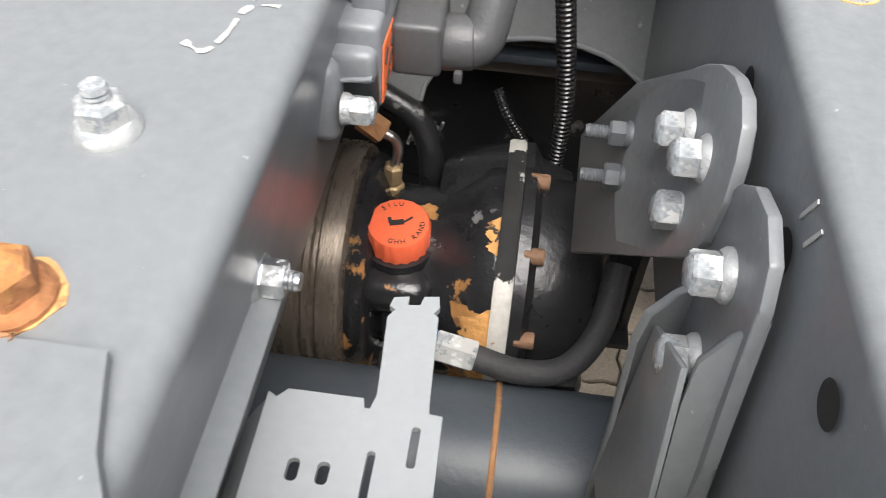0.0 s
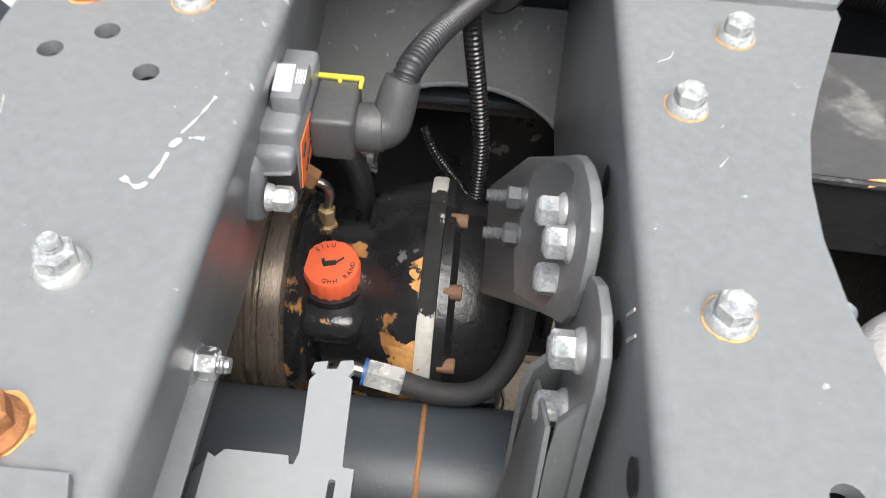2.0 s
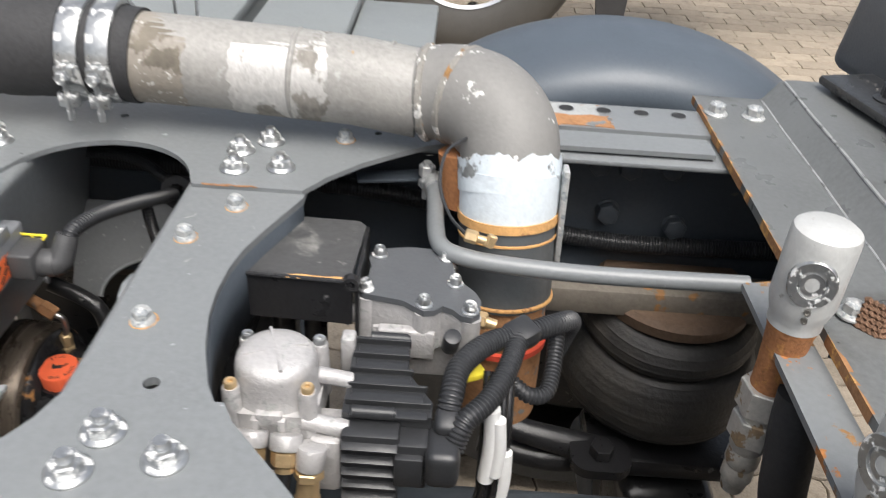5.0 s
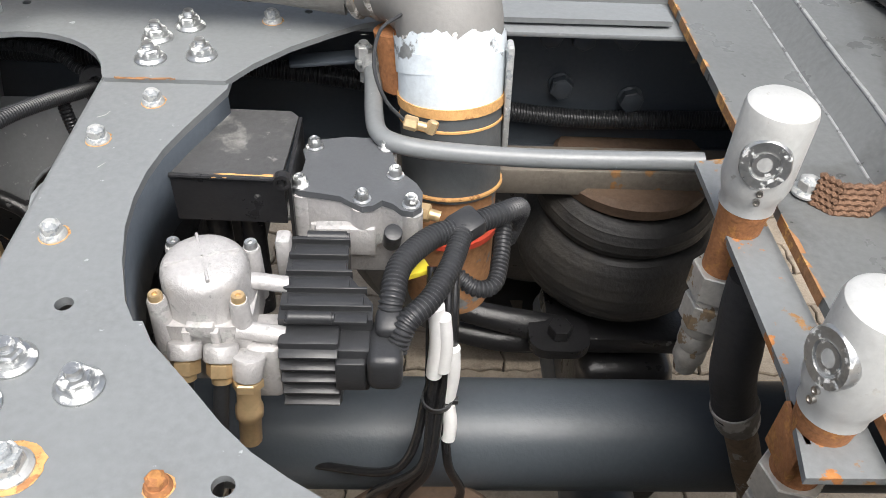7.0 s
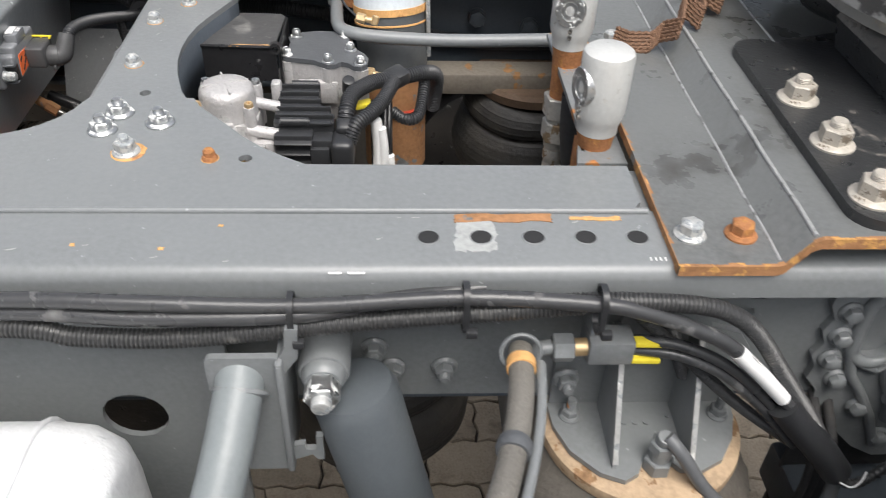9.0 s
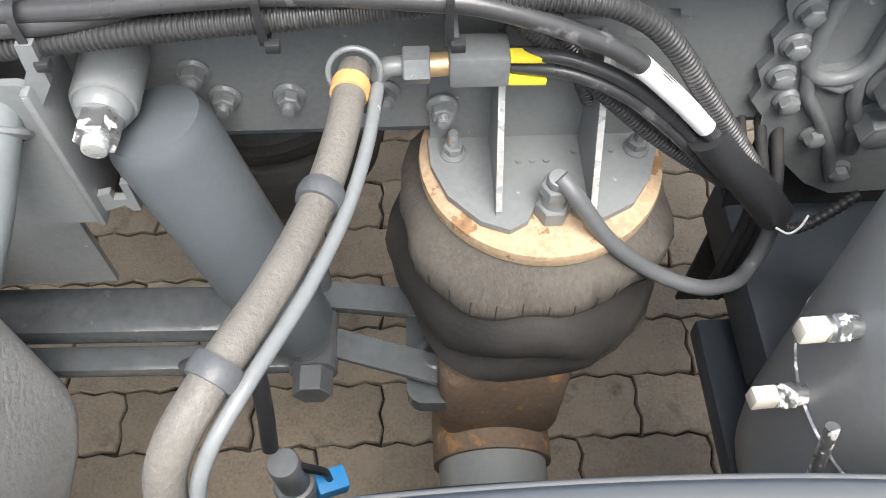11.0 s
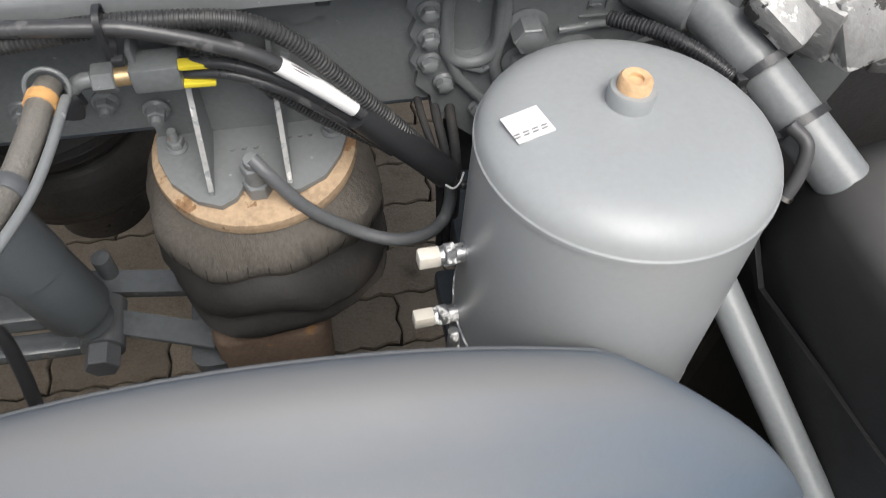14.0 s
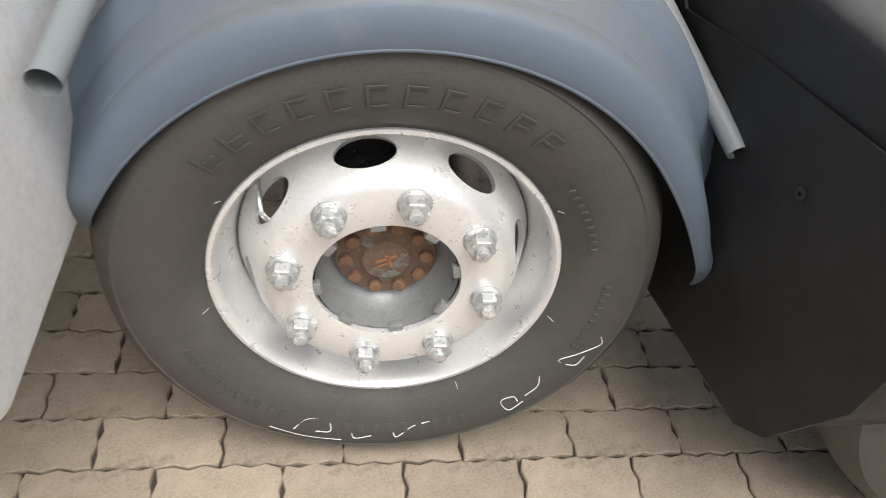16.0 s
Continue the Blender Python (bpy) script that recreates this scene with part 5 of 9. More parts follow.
lathe(bm, [(0, -0.100), (0.079, -0.100), (0.0835, -0.097), (0.084, -0.094), (0.084, -0.0795), (0.0815, -0.0780), (0.0815, -0.0755), (0.084, -0.0740), (0.084, -0.0705), (0.0818, -0.0690), (0.0818, -0.0665), (0.084, -0.0650), (0.084, -0.0560), (0.0815, -0.0510), (0.074, -0.0480), (0.050, -0.0480)], along, 72)
part("pulley", bm, surface("oily_brown_steel", (0.17, 0.138, 0.108), rough=0.28, metal=0.55, vary=0.14, scale=10, grain=0.3, spots=(0.05, 0.042, 0.034), spot_scale=16, spot_level=0.60, sharp=0.12, stretch=(6, 1, 1)), comp, "oily brown steel drive ring")
bm = bmesh.new()
lathe(bm, [(0.060, -0.049), (0.076, -0.0485), (0.0775, -0.044), (0.074, -0.038), (0.064, -0.034), (0.053, -0.031), (0.058, -0.026), (0.057, -0.010), (0.058, 0.002), (0.060, 0.008), (0.068, 0.020), (0.074, 0.028), (0.079, 0.034), (0.080, 0.046), (0, 0.046)], along, 64)
lathe(bm, [(0.0, -0.004), (0.034, 0.000), (0.044, 0.012), (0.050, 0.030), (0.052, 0.046), (0, 0.046)], pose(0, 0.168, 0.790, 0, 90, 0), 40)
rod(bm, (-0.020, 0.108, 0.79), (-0.020, 0.107, 0.818), 0.027, 0.0235, steps=28)
box(bm, (0.052, 0.070, 0.03), (-0.020, 0.104, 0.796), bevel=0.012, segments=3)
box(bm, (0.030, 0.050, 0.03), (-0.052, 0.150, 0.812), (30, 0, 0), bevel=0.012, segments=3)
box(bm, (0.14, 0.11, 0.07), (0.0, 0.13, 0.70), bevel=0.015, segments=3)
part("housing", bm, chipped_black, comp)
for a0, a1, wide, seed in ((146, 196, 0.021, 3), (104, 122, 0.009, 8)):
    bm = bmesh.new()
    rows = []
    for k in range(41):
        f = k / 40
        a = radians(a0 + (a1 - a0) * f)
        w = wide * min(1.0, 4.5 * min(f, 1 - f) + 0.15) * (0.80 + 0.55 * noise.noise(Vector((f * 5.0, seed, 0.3))) + 0.25 * noise.noise(Vector((f * 17.0, seed, 0.9))))
        row = []
        for j in range(5):
            x = 0.0445 - w * (1 - j / 4)
            r = 0.0812 if x > 0.034 else 0.0800 - (0.034 - x) * 0.78
            row.append(bm.verts.new((x, ax_y + r * math.cos(a), ax_z + r * math.sin(a))))
        rows.append(row)
    for p, q in zip(rows, rows[1:]):
        for j in range(4):
            bm.faces.new((p[j], p[j + 1], q[j + 1], q[j]))
    part("rust_patch", bm, ochre_flakes, comp, "flaking orange rust patch")
bm = bmesh.new()
lathe(bm, [(0.070, 0.044), (0.0835, 0.044), (0.0845, 0.046), (0.0845, 0.0545), (0.0835, 0.056), (0.070, 0.056)], along, 64)
lathe(bm, [(0.030, 0.044), (0.054, 0.044), (0.055, 0.046), (0.055, 0.0545), (0.054, 0.056), (0.030, 0.056)], pose(0, 0.168, 0.790, 0, 90, 0), 40)
part("joint_flange", bm, surface("flange_edge", (0.50, 0.48, 0.44), rough=0.55, metal=0.2, vary=0.15, spots=(0.015, 0.015, 0.015), spot_scale=13, spot_level=0.50, sharp=0.015, second=(0.34, 0.17, 0.06), second_scale=13, second_level=0.60), comp, "bare metal joint between the housings")
bm = bmesh.new()
lathe(bm, [(0.070, 0.054), (0.0825, 0.0565), (0.0825, 0.064), (0.074, 0.069), (0.0735, 0.080), (0.070, 0.102), (0.060, 0.113), (0.036, 0.119), (0, 0.119)], along, 48)
lathe(bm, [(0.054, 0.0545), (0.054, 0.062), (0.044, 0.068), (0.036, 0.090), (0, 0.094)], pose(0, 0.168, 0.790, 0, 90, 0), 32)
box(bm, (0.05, 0.05, 0.045), (0.085, 0.075, 0.735), (0, 0, 0), bevel=0.012)
part("end_housing", bm, black_paint, comp)
for a in (35, 75, 120, 160, 205):
    y, z = ax_y + 0.0775 * math.cos(radians(a)), ax_z + 0.0775 * math.sin(radians(a))
    bm = bmesh.new()
    rod(bm, (0.060, y, z), (0.073, y, z), 0.0055, steps=14, bevel=0.001)
    part("flange_screw", bm, surface("brown_screw_rust", (0.17, 0.095, 0.055), rough=0.8, vary=0.35, scale=60, grain=0.6) if a == 35 else bpy.data.materials["brown_screw_rust"], comp, "rusty screw head")
bm = bmesh.new()
hexagon(bm, (-0.090, 0.070, 0.725), (-0.090, 0.060, 0.732), 0.010)
lathe(bm, [(0.004, 0), (0.008, 0), (0.008, 0.006), (0.004, 0.006)], frame_of((-0.090, 0.066, 0.728), (-0.090, 0.060, 0.732)), 16)
part("socket_screw", bm, black_paint, comp)

cap = new("oil_cap")
cap.empty_display_size = 0.05
cap.matrix_basis = pose(-0.020, 0.107, 0.8175, 6, 0, 0) @ Matrix.Scale(1.15, 4)
cap.parent = comp
tagged(cap, "ribbed orange plastic oil filler cap with printed words")
bm = bmesh.new()
ribs = []
for lvl, (rr, z) in enumerate(((0.0155, 0.0), (0.0170, 0.001), (0.0172, 0.015), (0.0166, 0.0165))):
    ribs.append([bm.verts.new(((rr + (0.0007 if (k // 2) % 2 and 0 < lvl < 3 else 0)) * math.cos(2 * math.pi * k / 72), (rr + (0.0007 if (k // 2) % 2 and 0 < lvl < 3 else 0)) * math.sin(2 * math.pi * k / 72), z)) for k in range(72)])
for a, b in zip(ribs, ribs[1:]):
    for k in range(72):
        bm.faces.new((a[k], a[(k + 1) % 72], b[(k + 1) % 72], b[k]))
bm.faces.new(ribs[-1])
bm.faces.new(list(reversed(ribs[0])))
part("ribbed_body", bm, orange_plastic, cap)
for word, mid, flip in (("SILU", 115, 0), ("GHH RAND", -48, 1)):
    n = len(word)
    for k, ch in enumerate(word):
        if ch == " ":
            continue
        a = mid + (k - (n - 1) / 2) * (15 if flip else -15)
        r = 0.0132
        letters(ch, 0.0042, pose(r * math.cos(radians(a)), r * math.sin(radians(a)), 0.0167, 0, 0, a + (90 if flip else -90)), print_and_bore_black, cap, depth=0.0002)
bm = bmesh.new()
box(bm, (0.008, 0.0035, 0.0004), (-0.001, 0.000, 0.0168), (0, 0, 15))
box(bm, (0.006, 0.0012, 0.0004), (0.005, 0.0028, 0.0168), (0, 0, 45))
box(bm, (0.002, 0.004, 0.0004), (-0.005, 0.001, 0.0168), (0, 0, 15))
part("oil_can_symbol", bm, print_and_bore_black, cap, "printed oil can symbol")

inlet = thing("oil_line", "bent steel oil line with brass nuts on the compressor", "pipe")
bm = bmesh.new()
hexagon(bm, (-0.032, 0.152, 0.810), (-0.032, 0.152, 0.826), 0.014)
hexagon(bm, (-0.032, 0.152, 0.827), (-0.031, 0.152, 0.842), 0.0115)
part("brass_nut", bm, brass_metal, inlet)
bm = bmesh.new()
sweep(bm, smooth_path([(-0.031, 0.152, 0.840), (-0.028, 0.152, 0.854), (-0.030, 0.152, 0.864), (-0.040, 0.152, 0.870)]), 0.0034, 12)
part("steel_tube", bm, steel, inlet)
bm = bmesh.new()
hexagon(bm, (-0.037, 0.152, 0.868), (-0.052, 0.154, 0.878), 0.0150)
rod(bm, (-0.050, 0.154, 0.877), (-0.075, 0.158, 0.890), 0.0068, steps=14)
part("end_nut", bm, edge_rust, inlet)

conduit("black rubber hose behind the compressor", [(-0.012, 0.205, 0.765), (-0.014, 0.212, 0.80), (-0.024, 0.220, 0.825), (-0.045, 0.225, 0.838), (-0.08, 0.23, 0.85)], 0.0095, ridge=0.0, mat=black_paint, name="rubber_hose")
hp_line = thing("pressure_hose", "black rubber hose with a crimped steel ferrule", "hose")
bm = bmesh.new()
sweep(bm, smooth_path([(0.036, 0.0440, 0.789), (0.066, 0.0400, 0.785), (0.094, 0.046, 0.786), (0.113, 0.068, 0.800), (0.120, 0.10, 0.828)], 10), 0.0082, 18)
part("rubber_tube", bm, rubber, hp_line)
bm = bmesh.new()
hexagon(bm, (0.012, 0.0465, 0.7930), (0.038, 0.0438, 0.789), 0.0185)
part("ferrule", bm, white_zinc, hp_line, "crimped steel ferrule")
bm = bmesh.new()
lathe(bm, [(0.006, 0), (0.0098, 0), (0.0098, 0.0022), (0.006, 0.0022)], frame_of((0.0098, 0.0467, 0.7933), (0.014, 0.0463, 0.7927)), 20)
part("blue_ring", bm, blue_plastic, hp_line, "blue ring")
bm = bmesh.new()
sweep(bm, smooth_path([(0.012, 0.0465, 0.793), (0.000, 0.0475, 0.7955), (-0.009, 0.0440, 0.793), (-0.0125, 0.0390, 0.786)]), 0.0052, 12)
hexagon(bm, (-0.0125, 0.0400, 0.788), (-0.0130, 0.0340, 0.775), 0.0155)
part("steel_elbow", bm, steel, hp_line)

beam = thing("propeller_shaft", "satin blue-grey painted propeller shaft with a rusty weld seam", "shaft")
bm = bmesh.new()
rod(bm, (-0.40, -0.005, 0.737), (1.25, -0.005, 0.737), 0.056, steps=56)
part("tube", bm, surface("satin_tube_paint", (0.066, 0.078, 0.090), rough=0.4, vary=0.08, scale=8, spots=(0.25, 0.25, 0.25), spot_scale=40, spot_level=0.74), beam)
bm = bmesh.new()
lathe(bm, [(0.0555, -0.0025), (0.0568, -0.001), (0.0568, 0.001), (0.0555, 0.0025)], pose(0.055, -0.005, 0.737, 0, 90, 0), 48)
part("rust_seam", bm, edge_rust, beam, "thin rusty seam")

holder = thing("slotted_bracket", "light grey sheet steel bracket with slots and a notched tongue", "bracket")
def slot(cx, cy, w, h):
    return rounded(w, h, w / 2 - 0.0003, 4, cx, cy)
light_sheet = surface("light_sheet_paint", (0.27, 0.285, 0.29), rough=0.36, vary=0.06, scale=6, grain=0.08, spots=(0.45, 0.46, 0.46), spot_scale=60, spot_level=0.72)
bm = bmesh.new()
outl = [(-0.031, -0.30), (0.036, -0.30), (0.031, -0.094), (0.026, -0.0935), (0.0255, -0.088), (0.0235, -0.050), (0.0215, -0.0485), (0.0235, -0.045), (0.0225, -0.0395), (0.0165, -0.0405), (0.0155, -0.0450), (0.0105, -0.0455), (0.0105, -0.0412), (0.0045, -0.0425),
        (0.0035, -0.047), (0.0060, -0.0485), (0.0035, -0.0525), (0.0060, -0.0885), (0.0045, -0.0945), (0.0025, -0.0945), (0.0015, -0.0905), (-0.0265, -0.0905), (-0.0300, -0.0945), (-0.0335, -0.0925)]
plate(bm, outl, 0.003, [slot(-0.0172, -0.1215, 0.0044, 0.0085), slot(-0.0067, -0.1215, 0.0044, 0.0085), slot(0.0085, -0.1205, 0.0030, 0.019), slot(0.0225, -0.1075, 0.0032, 0.016), slot(-0.012, -0.150, 0.0044, 0.012), slot(0.0085, -0.155, 0.0030, 0.026), slot(0.0235, -0.140, 0.0032, 0.020)], Matrix.Translation((0, 0, 0.950)))
part("slotted_sheet", bm, light_sheet, holder)
bm = bmesh.new()
lip = [(-0.0310, 0.9500), (-0.0325, 0.9495), (-0.0338, 0.9480), (-0.0400, 0.9380), (-0.0440, 0.9300), (-0.0425, 0.9290), (-0.0380, 0.9370), (-0.0320, 0.9465), (-0.0310, 0.9470)]
profile_bar(bm, [(-a, b) for a, b in lip], (0, -0.30, 0), (0, -0.0945, 0))
part("folded_lip", bm, light_sheet, holder)

# bracket plates on the second cross member
def skew_plate(name, corners, thick, label, parent=None):
    """A flat sheet through corner points, thickened along its normal."""
    c = [Vector(p) for p in corners]
    n = (c[1] - c[0]).cross(c[2] - c[0])
    for i in range(1, len(c) - 1):
        n += (c[i] - c[0]).cross(c[i + 1] - c[0])
    n = n.normalized() * thick
    bm = bmesh.new()
    a, b = [bm.verts.new(p) for p in c], [bm.verts.new(p + n) for p in c]
    bm.faces.new(a)
    bm.faces.new(list(reversed(b)))
    for i in range(len(c)):
        j = (i + 1) % len(c)
        bm.faces.new((a[i], b[i], b[j], a[j]))
    bmesh.ops.bevel(bm, geom=[e for e in bm.edges], offset=0.0012, segments=2, profile=0.5, affect="EDGES")
    return part(name, bm, paint, parent, label)


upper = thing("mounting_bracket", "grey steel mounting bracket with rounded corners and large bolts", "bracket")
skew_plate("bolted_sheet", [(0.125, 0.060, 1.002), (0.126, 0.052, 1.011), (0.126, 0.030, 1.026), (0.126, 0.010, 1.035), (0.126, -0.006, 1.038), (0.126, -0.017, 1.034), (0.126, -0.024, 1.024), (0.126, -0.028, 1.008), (0.125, -0.026, 0.985), (0.1245, -0.018, 0.966), (0.121, 0.008, 0.938), (0.090, 0.068, 0.868), (0.090, 0.133, 0.900), (0.106, 0.085, 0.975)], -0.006, "", upper)
lower = thing("mounting_bracket", "grey folded steel mounting bracket below the first one", "bracket")
skew_plate("bolted_sheet", [(0.128, -0.020, 1.002), (0.128, -0.028, 1.018), (0.128, -0.042, 1.030), (0.128, -0.060, 1.035), (0.128, -0.076, 1.030), (0.128, -0.084, 1.017), (0.128, -0.088, 0.995), (0.128, -0.100, 0.95), (0.128, -0.110, 0.86), (0.128, 0.00, 0.86), (0.128, -0.010, 0.95)], -0.005, "", lower)
skew_plate("folded_flange", [(0.127, -0.030, 0.968), (0.117, -0.032, 0.960), (0.108, -0.033, 0.946), (0.106, -0.034, 0.930), (0.106, -0.050, 0.87), (0.106, -0.050, 0.80), (0.127, -0.030, 0.80)], -0.004, "", lower)
skew_plate("front_flange", [(0.128, -0.085, 1.014), (0.120, -0.080, 0.998), (0.114, -0.079, 0.982), (0.113, -0.084, 0.962), (0.112, -0.105, 0.92), (0.112, -0.125, 0.84), (0.129, -0.125, 0.84)], -0.004, "", lower)
skew_plate("side_flange", [(0.113, -0.036, 0.945), (0.113, -0.079, 0.978), (0.112, -0.105, 0.92), (0.112, -0.125, 0.84), (0.106, -0.052, 0.84)], -0.003, "", lower)
hexes = make_bolt("bolt", "large chalky zinc hexagon bolt in the mounting bracket", white_zinc, across=0.018, high=0.013, flange=0.0125)
turn = lambda x, y, z, a: Matrix.Translation((x, y, z)) @ pose(0, 0, 0, 0, -90, 0) @ pose(0, 0, 0, 0, 0, a)
place_all(hexes, [turn(0.120, 0.004, 1.000, 10), turn(0.120, 0.006, 0.969, 35), turn(0.118, 0.032, 0.990, 20), turn(0.123, -0.053, 0.998, 5), turn(0.123, -0.056, 0.952, 50)], "mounting bracket bolts")
studs = make_bolt("nut", "dark steel nut on a threaded stud", grey_plastic, across=0.015, high=0.011, flange=0.009, nut=True, stud=0.014)
place_all(studs, [turn(0.104, 0.082, 0.945, 10), turn(0.104, 0.068, 0.928, 40)], "bracket studs")

# sensor valve with plug on the first cross member
sensor_plastic = surface("sensor_plastic", (0.185, 0.192, 0.202), rough=0.36, vary=0.10, scale=20, grain=0.15, grain_scale=320)
sensor = thing("sensor_box", "dark grey plastic sensor box with teal gasket and orange label", "sensor", (-0.003, 0, 0.001))
bm = bmesh.new()
box(bm, (0.008, 0.066, 0.052), (-0.039, 0.070, 0.998), bevel=0.002)
box(bm, (0.018, 0.020, 0.040), (-0.036, 0.030, 0.990), (0, 0, 0), bevel=0.006, segments=3)
part("base", bm, sensor_plastic, sensor)
bm = bmesh.new()
box(bm, (0.0022, 0.067, 0.053), (-0.0340, 0.070, 0.9985), bevel=0.0006)
for y in (0.046, 0.064, 0.084):
    box(bm, (0.003, 0.003, 0.002), (-0.0335, y, 1.0255), bevel=0.0004)
part("gasket", bm, teal_gasket, sensor, "teal gasket")
bm = bmesh.new()
box(bm, (0.022, 0.064, 0.042), (-0.0225, 0.069, 1.000), bevel=0.003, segments=3)
box(bm, (0.015, 0.028, 0.014), (-0.0185, 0.064, 1.0235), bevel=0.002)
box(bm, (0.020, 0.020, 0.016), (-0.0225, 0.040, 1.004), bevel=0.004, segments=3)
box(bm, (0.018, 0.003, 0.008), (-0.0215, 0.0535, 1.0180), (30, 0, 0), bevel=0.001)
part("housing", bm, sensor_plastic, sensor)
bm = bmesh.new()
plate(bm, [(-0.030, 0.976), (-0.0125, 0.980), (-0.0125, 1.000), (-0.028, 0.998)], 0.016, m=pose(0, 0.0330, 0, 90, 0, 0))
part("side_pocket", bm, black_plastic, sensor, "black ribbed side pocket")
for z in (0.977, 1.000):
    bm = bmesh.new()
    box(bm, (0.017, 0.006, 0.0012), (-0.022, 0.031, z), (0, -8, 0), bevel=0.0003)
    part("pocket_rib", bm, sensor_plastic, sensor)
bm = bmesh.new()
plate(bm, [(0.0375, 0.9830), (0.0610, 0.9860), (0.0680, 1.0070), (0.0430, 1.0080)], 0.0006, m=Matrix(((0, 0, 1, -0.0108), (1, 0, 0, 0), (0, 1, 0, 0), (0, 0, 0, 1))))
part("orange_sticker", bm, orange_label, sensor, "orange warning sticker")
for dy, dz in ((0.008, 0.006), (-0.006, 0.006), (0.003, -0.001), (-0.004, -0.006)):
    bm = bmesh.new()
    box(bm, (0.0005, 0.0075, 0.0022), (-0.0104, 0.0525 + dy, 0.9955 + dz), (35, 0, 0))
    part("printed_bar", bm, print_and_bore_black, sensor)
bm = bmesh.new()
box(bm, (0.0090, 0.020, 0.0006), (-0.0215, 0.064, 1.0309), (0, 0, 4))
part("white_sticker", bm, white_label, sensor, "white sticker")
for k in range(4):
    bm = bmesh.new()
    box(bm, (0.0008, 0.010, 0.0004), (-0.0155 + k * 0.0013, 0.066, 1.0308), (0, 0, 4))
    part("printed_bar", bm, white_label, sensor)
pin = make_bolt("bolt", "zinc hexagon bolt that holds the sensor box", white_zinc, across=0.014, high=0.012, flange=0.0085)
place_all(pin, [Matrix.Translation((-0.0285, 0.0235, 0.990)) @ pose(0, 0, 0, 0, 90, 0)], "sensor bolts")
wash = make_bolt("nut", "zinc nut and washer on the side of the cross member", zinc, across=0.015, high=0.011, flange=0.012, nut=True, stud=0.006)
place_all(wash, [Matrix.Translation((-0.0395, -0.072, 0.990)) @ pose(0, 0, 0, 0, 90, 0)], "side nuts")
plug2 = thing("plug", "black plug with a yellow latch and elbow boot", "plug", (-0.004, -0.024, 0.002))
bm = bmesh.new()
box(bm, (0.023, 0.034, 0.027), (0.0010, 0.101, 0.9940), bevel=0.003, segments=3)
dusty_plastic = surface("dusty_black_plastic", (0.062, 0.062, 0.063), rough=0.42, vary=0.15, scale=30, grain=0.2, grain_scale=300)
part("block", bm, dusty_plastic, plug2)
bm = bmesh.new()
box(bm, (0.024, 0.0022, 0.0022), (0.0010, 0.1185, 1.0085), bevel=0.0005)
box(bm, (0.0022, 0.008, 0.0022), (0.0125, 0.1150, 1.0085), bevel=0.0005)
box(bm, (0.002, 0.002, 0.004), (0.0010, 0.1160, 1.0075), bevel=0.0004)
part("latch", bm, yellow_plastic, plug2, "yellow latch")
bm = bmesh.new()
rod(bm, (0.010, 0.102, 0.9890), (0.026, 0.103, 0.9900), 0.0132, steps=28, bevel=0.002)
sweep(bm, smooth_path([(0.018, 0.103, 0.9895), (0.0265, 0.104, 0.9905), (0.0300, 0.107, 0.996), (0.0325, 0.112, 1.006), (0.0345, 0.116, 1.013)]), lambda f: 0.0130 - 0.0034 * f, 22)
box(bm, (0.004, 0.004, 0.006), (0.020, 0.090, 0.979), bevel=0.001)
part("boot", bm, dusty_plastic, plug2)
far_grommet = (0.075, 0.248, 0.974)
conduit("black corrugated conduit from the sensor plug", [(0.030, 0.090, 1.010), (0.034, 0.102, 1.017), (0.044, 0.135, 1.013), (0.058, 0.185, 0.997), (0.068, 0.220, 0.984), far_grommet], 0.0076, ridge=0.0009, pitch=0.0032)
conduit("black corrugated conduit hanging into the compressor bay", [(0.060, 0.205, 0.990), (0.064, 0.20, 0.965), (0.071, 0.20, 0.92), (0.077, 0.20, 0.872), (0.078, 0.20, 0.82), (0.076, 0.20, 0.79)], 0.0066, ridge=0.0010, pitch=0.0036, mat=glossy_line)
conduit("thin black corrugated conduit deep in the bay", [(0.030, 0.26, 0.832), (0.041, 0.25, 0.813), (0.065, 0.25, 0.775), (0.085, 0.25, 0.74)], 0.0042, ridge=0.0007, pitch=0.0030, mat=glossy_line)
conduit("black corrugated conduit along the far web", [(-1.2, 0.315, 1.000), (-0.6, 0.318, 0.985), (-0.3, 0.31, 0.985), (-0.1, 0.32, 0.975), (0.1, 0.32, 0.968), (0.3, 0.318, 0.955), (0.45, 0.322, 0.925), (0.55, 0.326, 0.905), (0.7, 0.326, 0.902), (1.2, 0.326, 0.92)], 0.0115, per=14)
conduit("thin black corrugated conduit along the far web", [(-1.2, 0.30, 0.985), (-0.5, 0.30, 0.995), (-0.2, 0.305, 0.985), (0.0, 0.29, 0.995), (0.06, 0.27, 0.98), (0.1, 0.27, 0.965)], 0.0065, per=12)
conduit("grey pipe along the far web", [(-1.2, 0.30, 1.03), (-0.42, 0.29, 1.028), (-0.27, 0.295, 1.018), (-0.15, 0.30, 1.01)], 0.011, ridge=0.0, mat=paint, name="air_pipe")
grommet = thing("grommet", "black rubber grommet where conduits meet on the far web", "grommet")
bm = bmesh.new()
lathe(bm, [(0.010, 0), (0.019, 0), (0.021, 0.004), (0.019, 0.008), (0.010, 0.009)], frame_of((0.077, 0.262, 0.969), (0.075, 0.240, 0.977)), 28)
part("ring", bm, rubber, grommet)
deep = thing("lower_bracket", "dusty dark pressed bracket with an arch behind the compressor", "bracket")
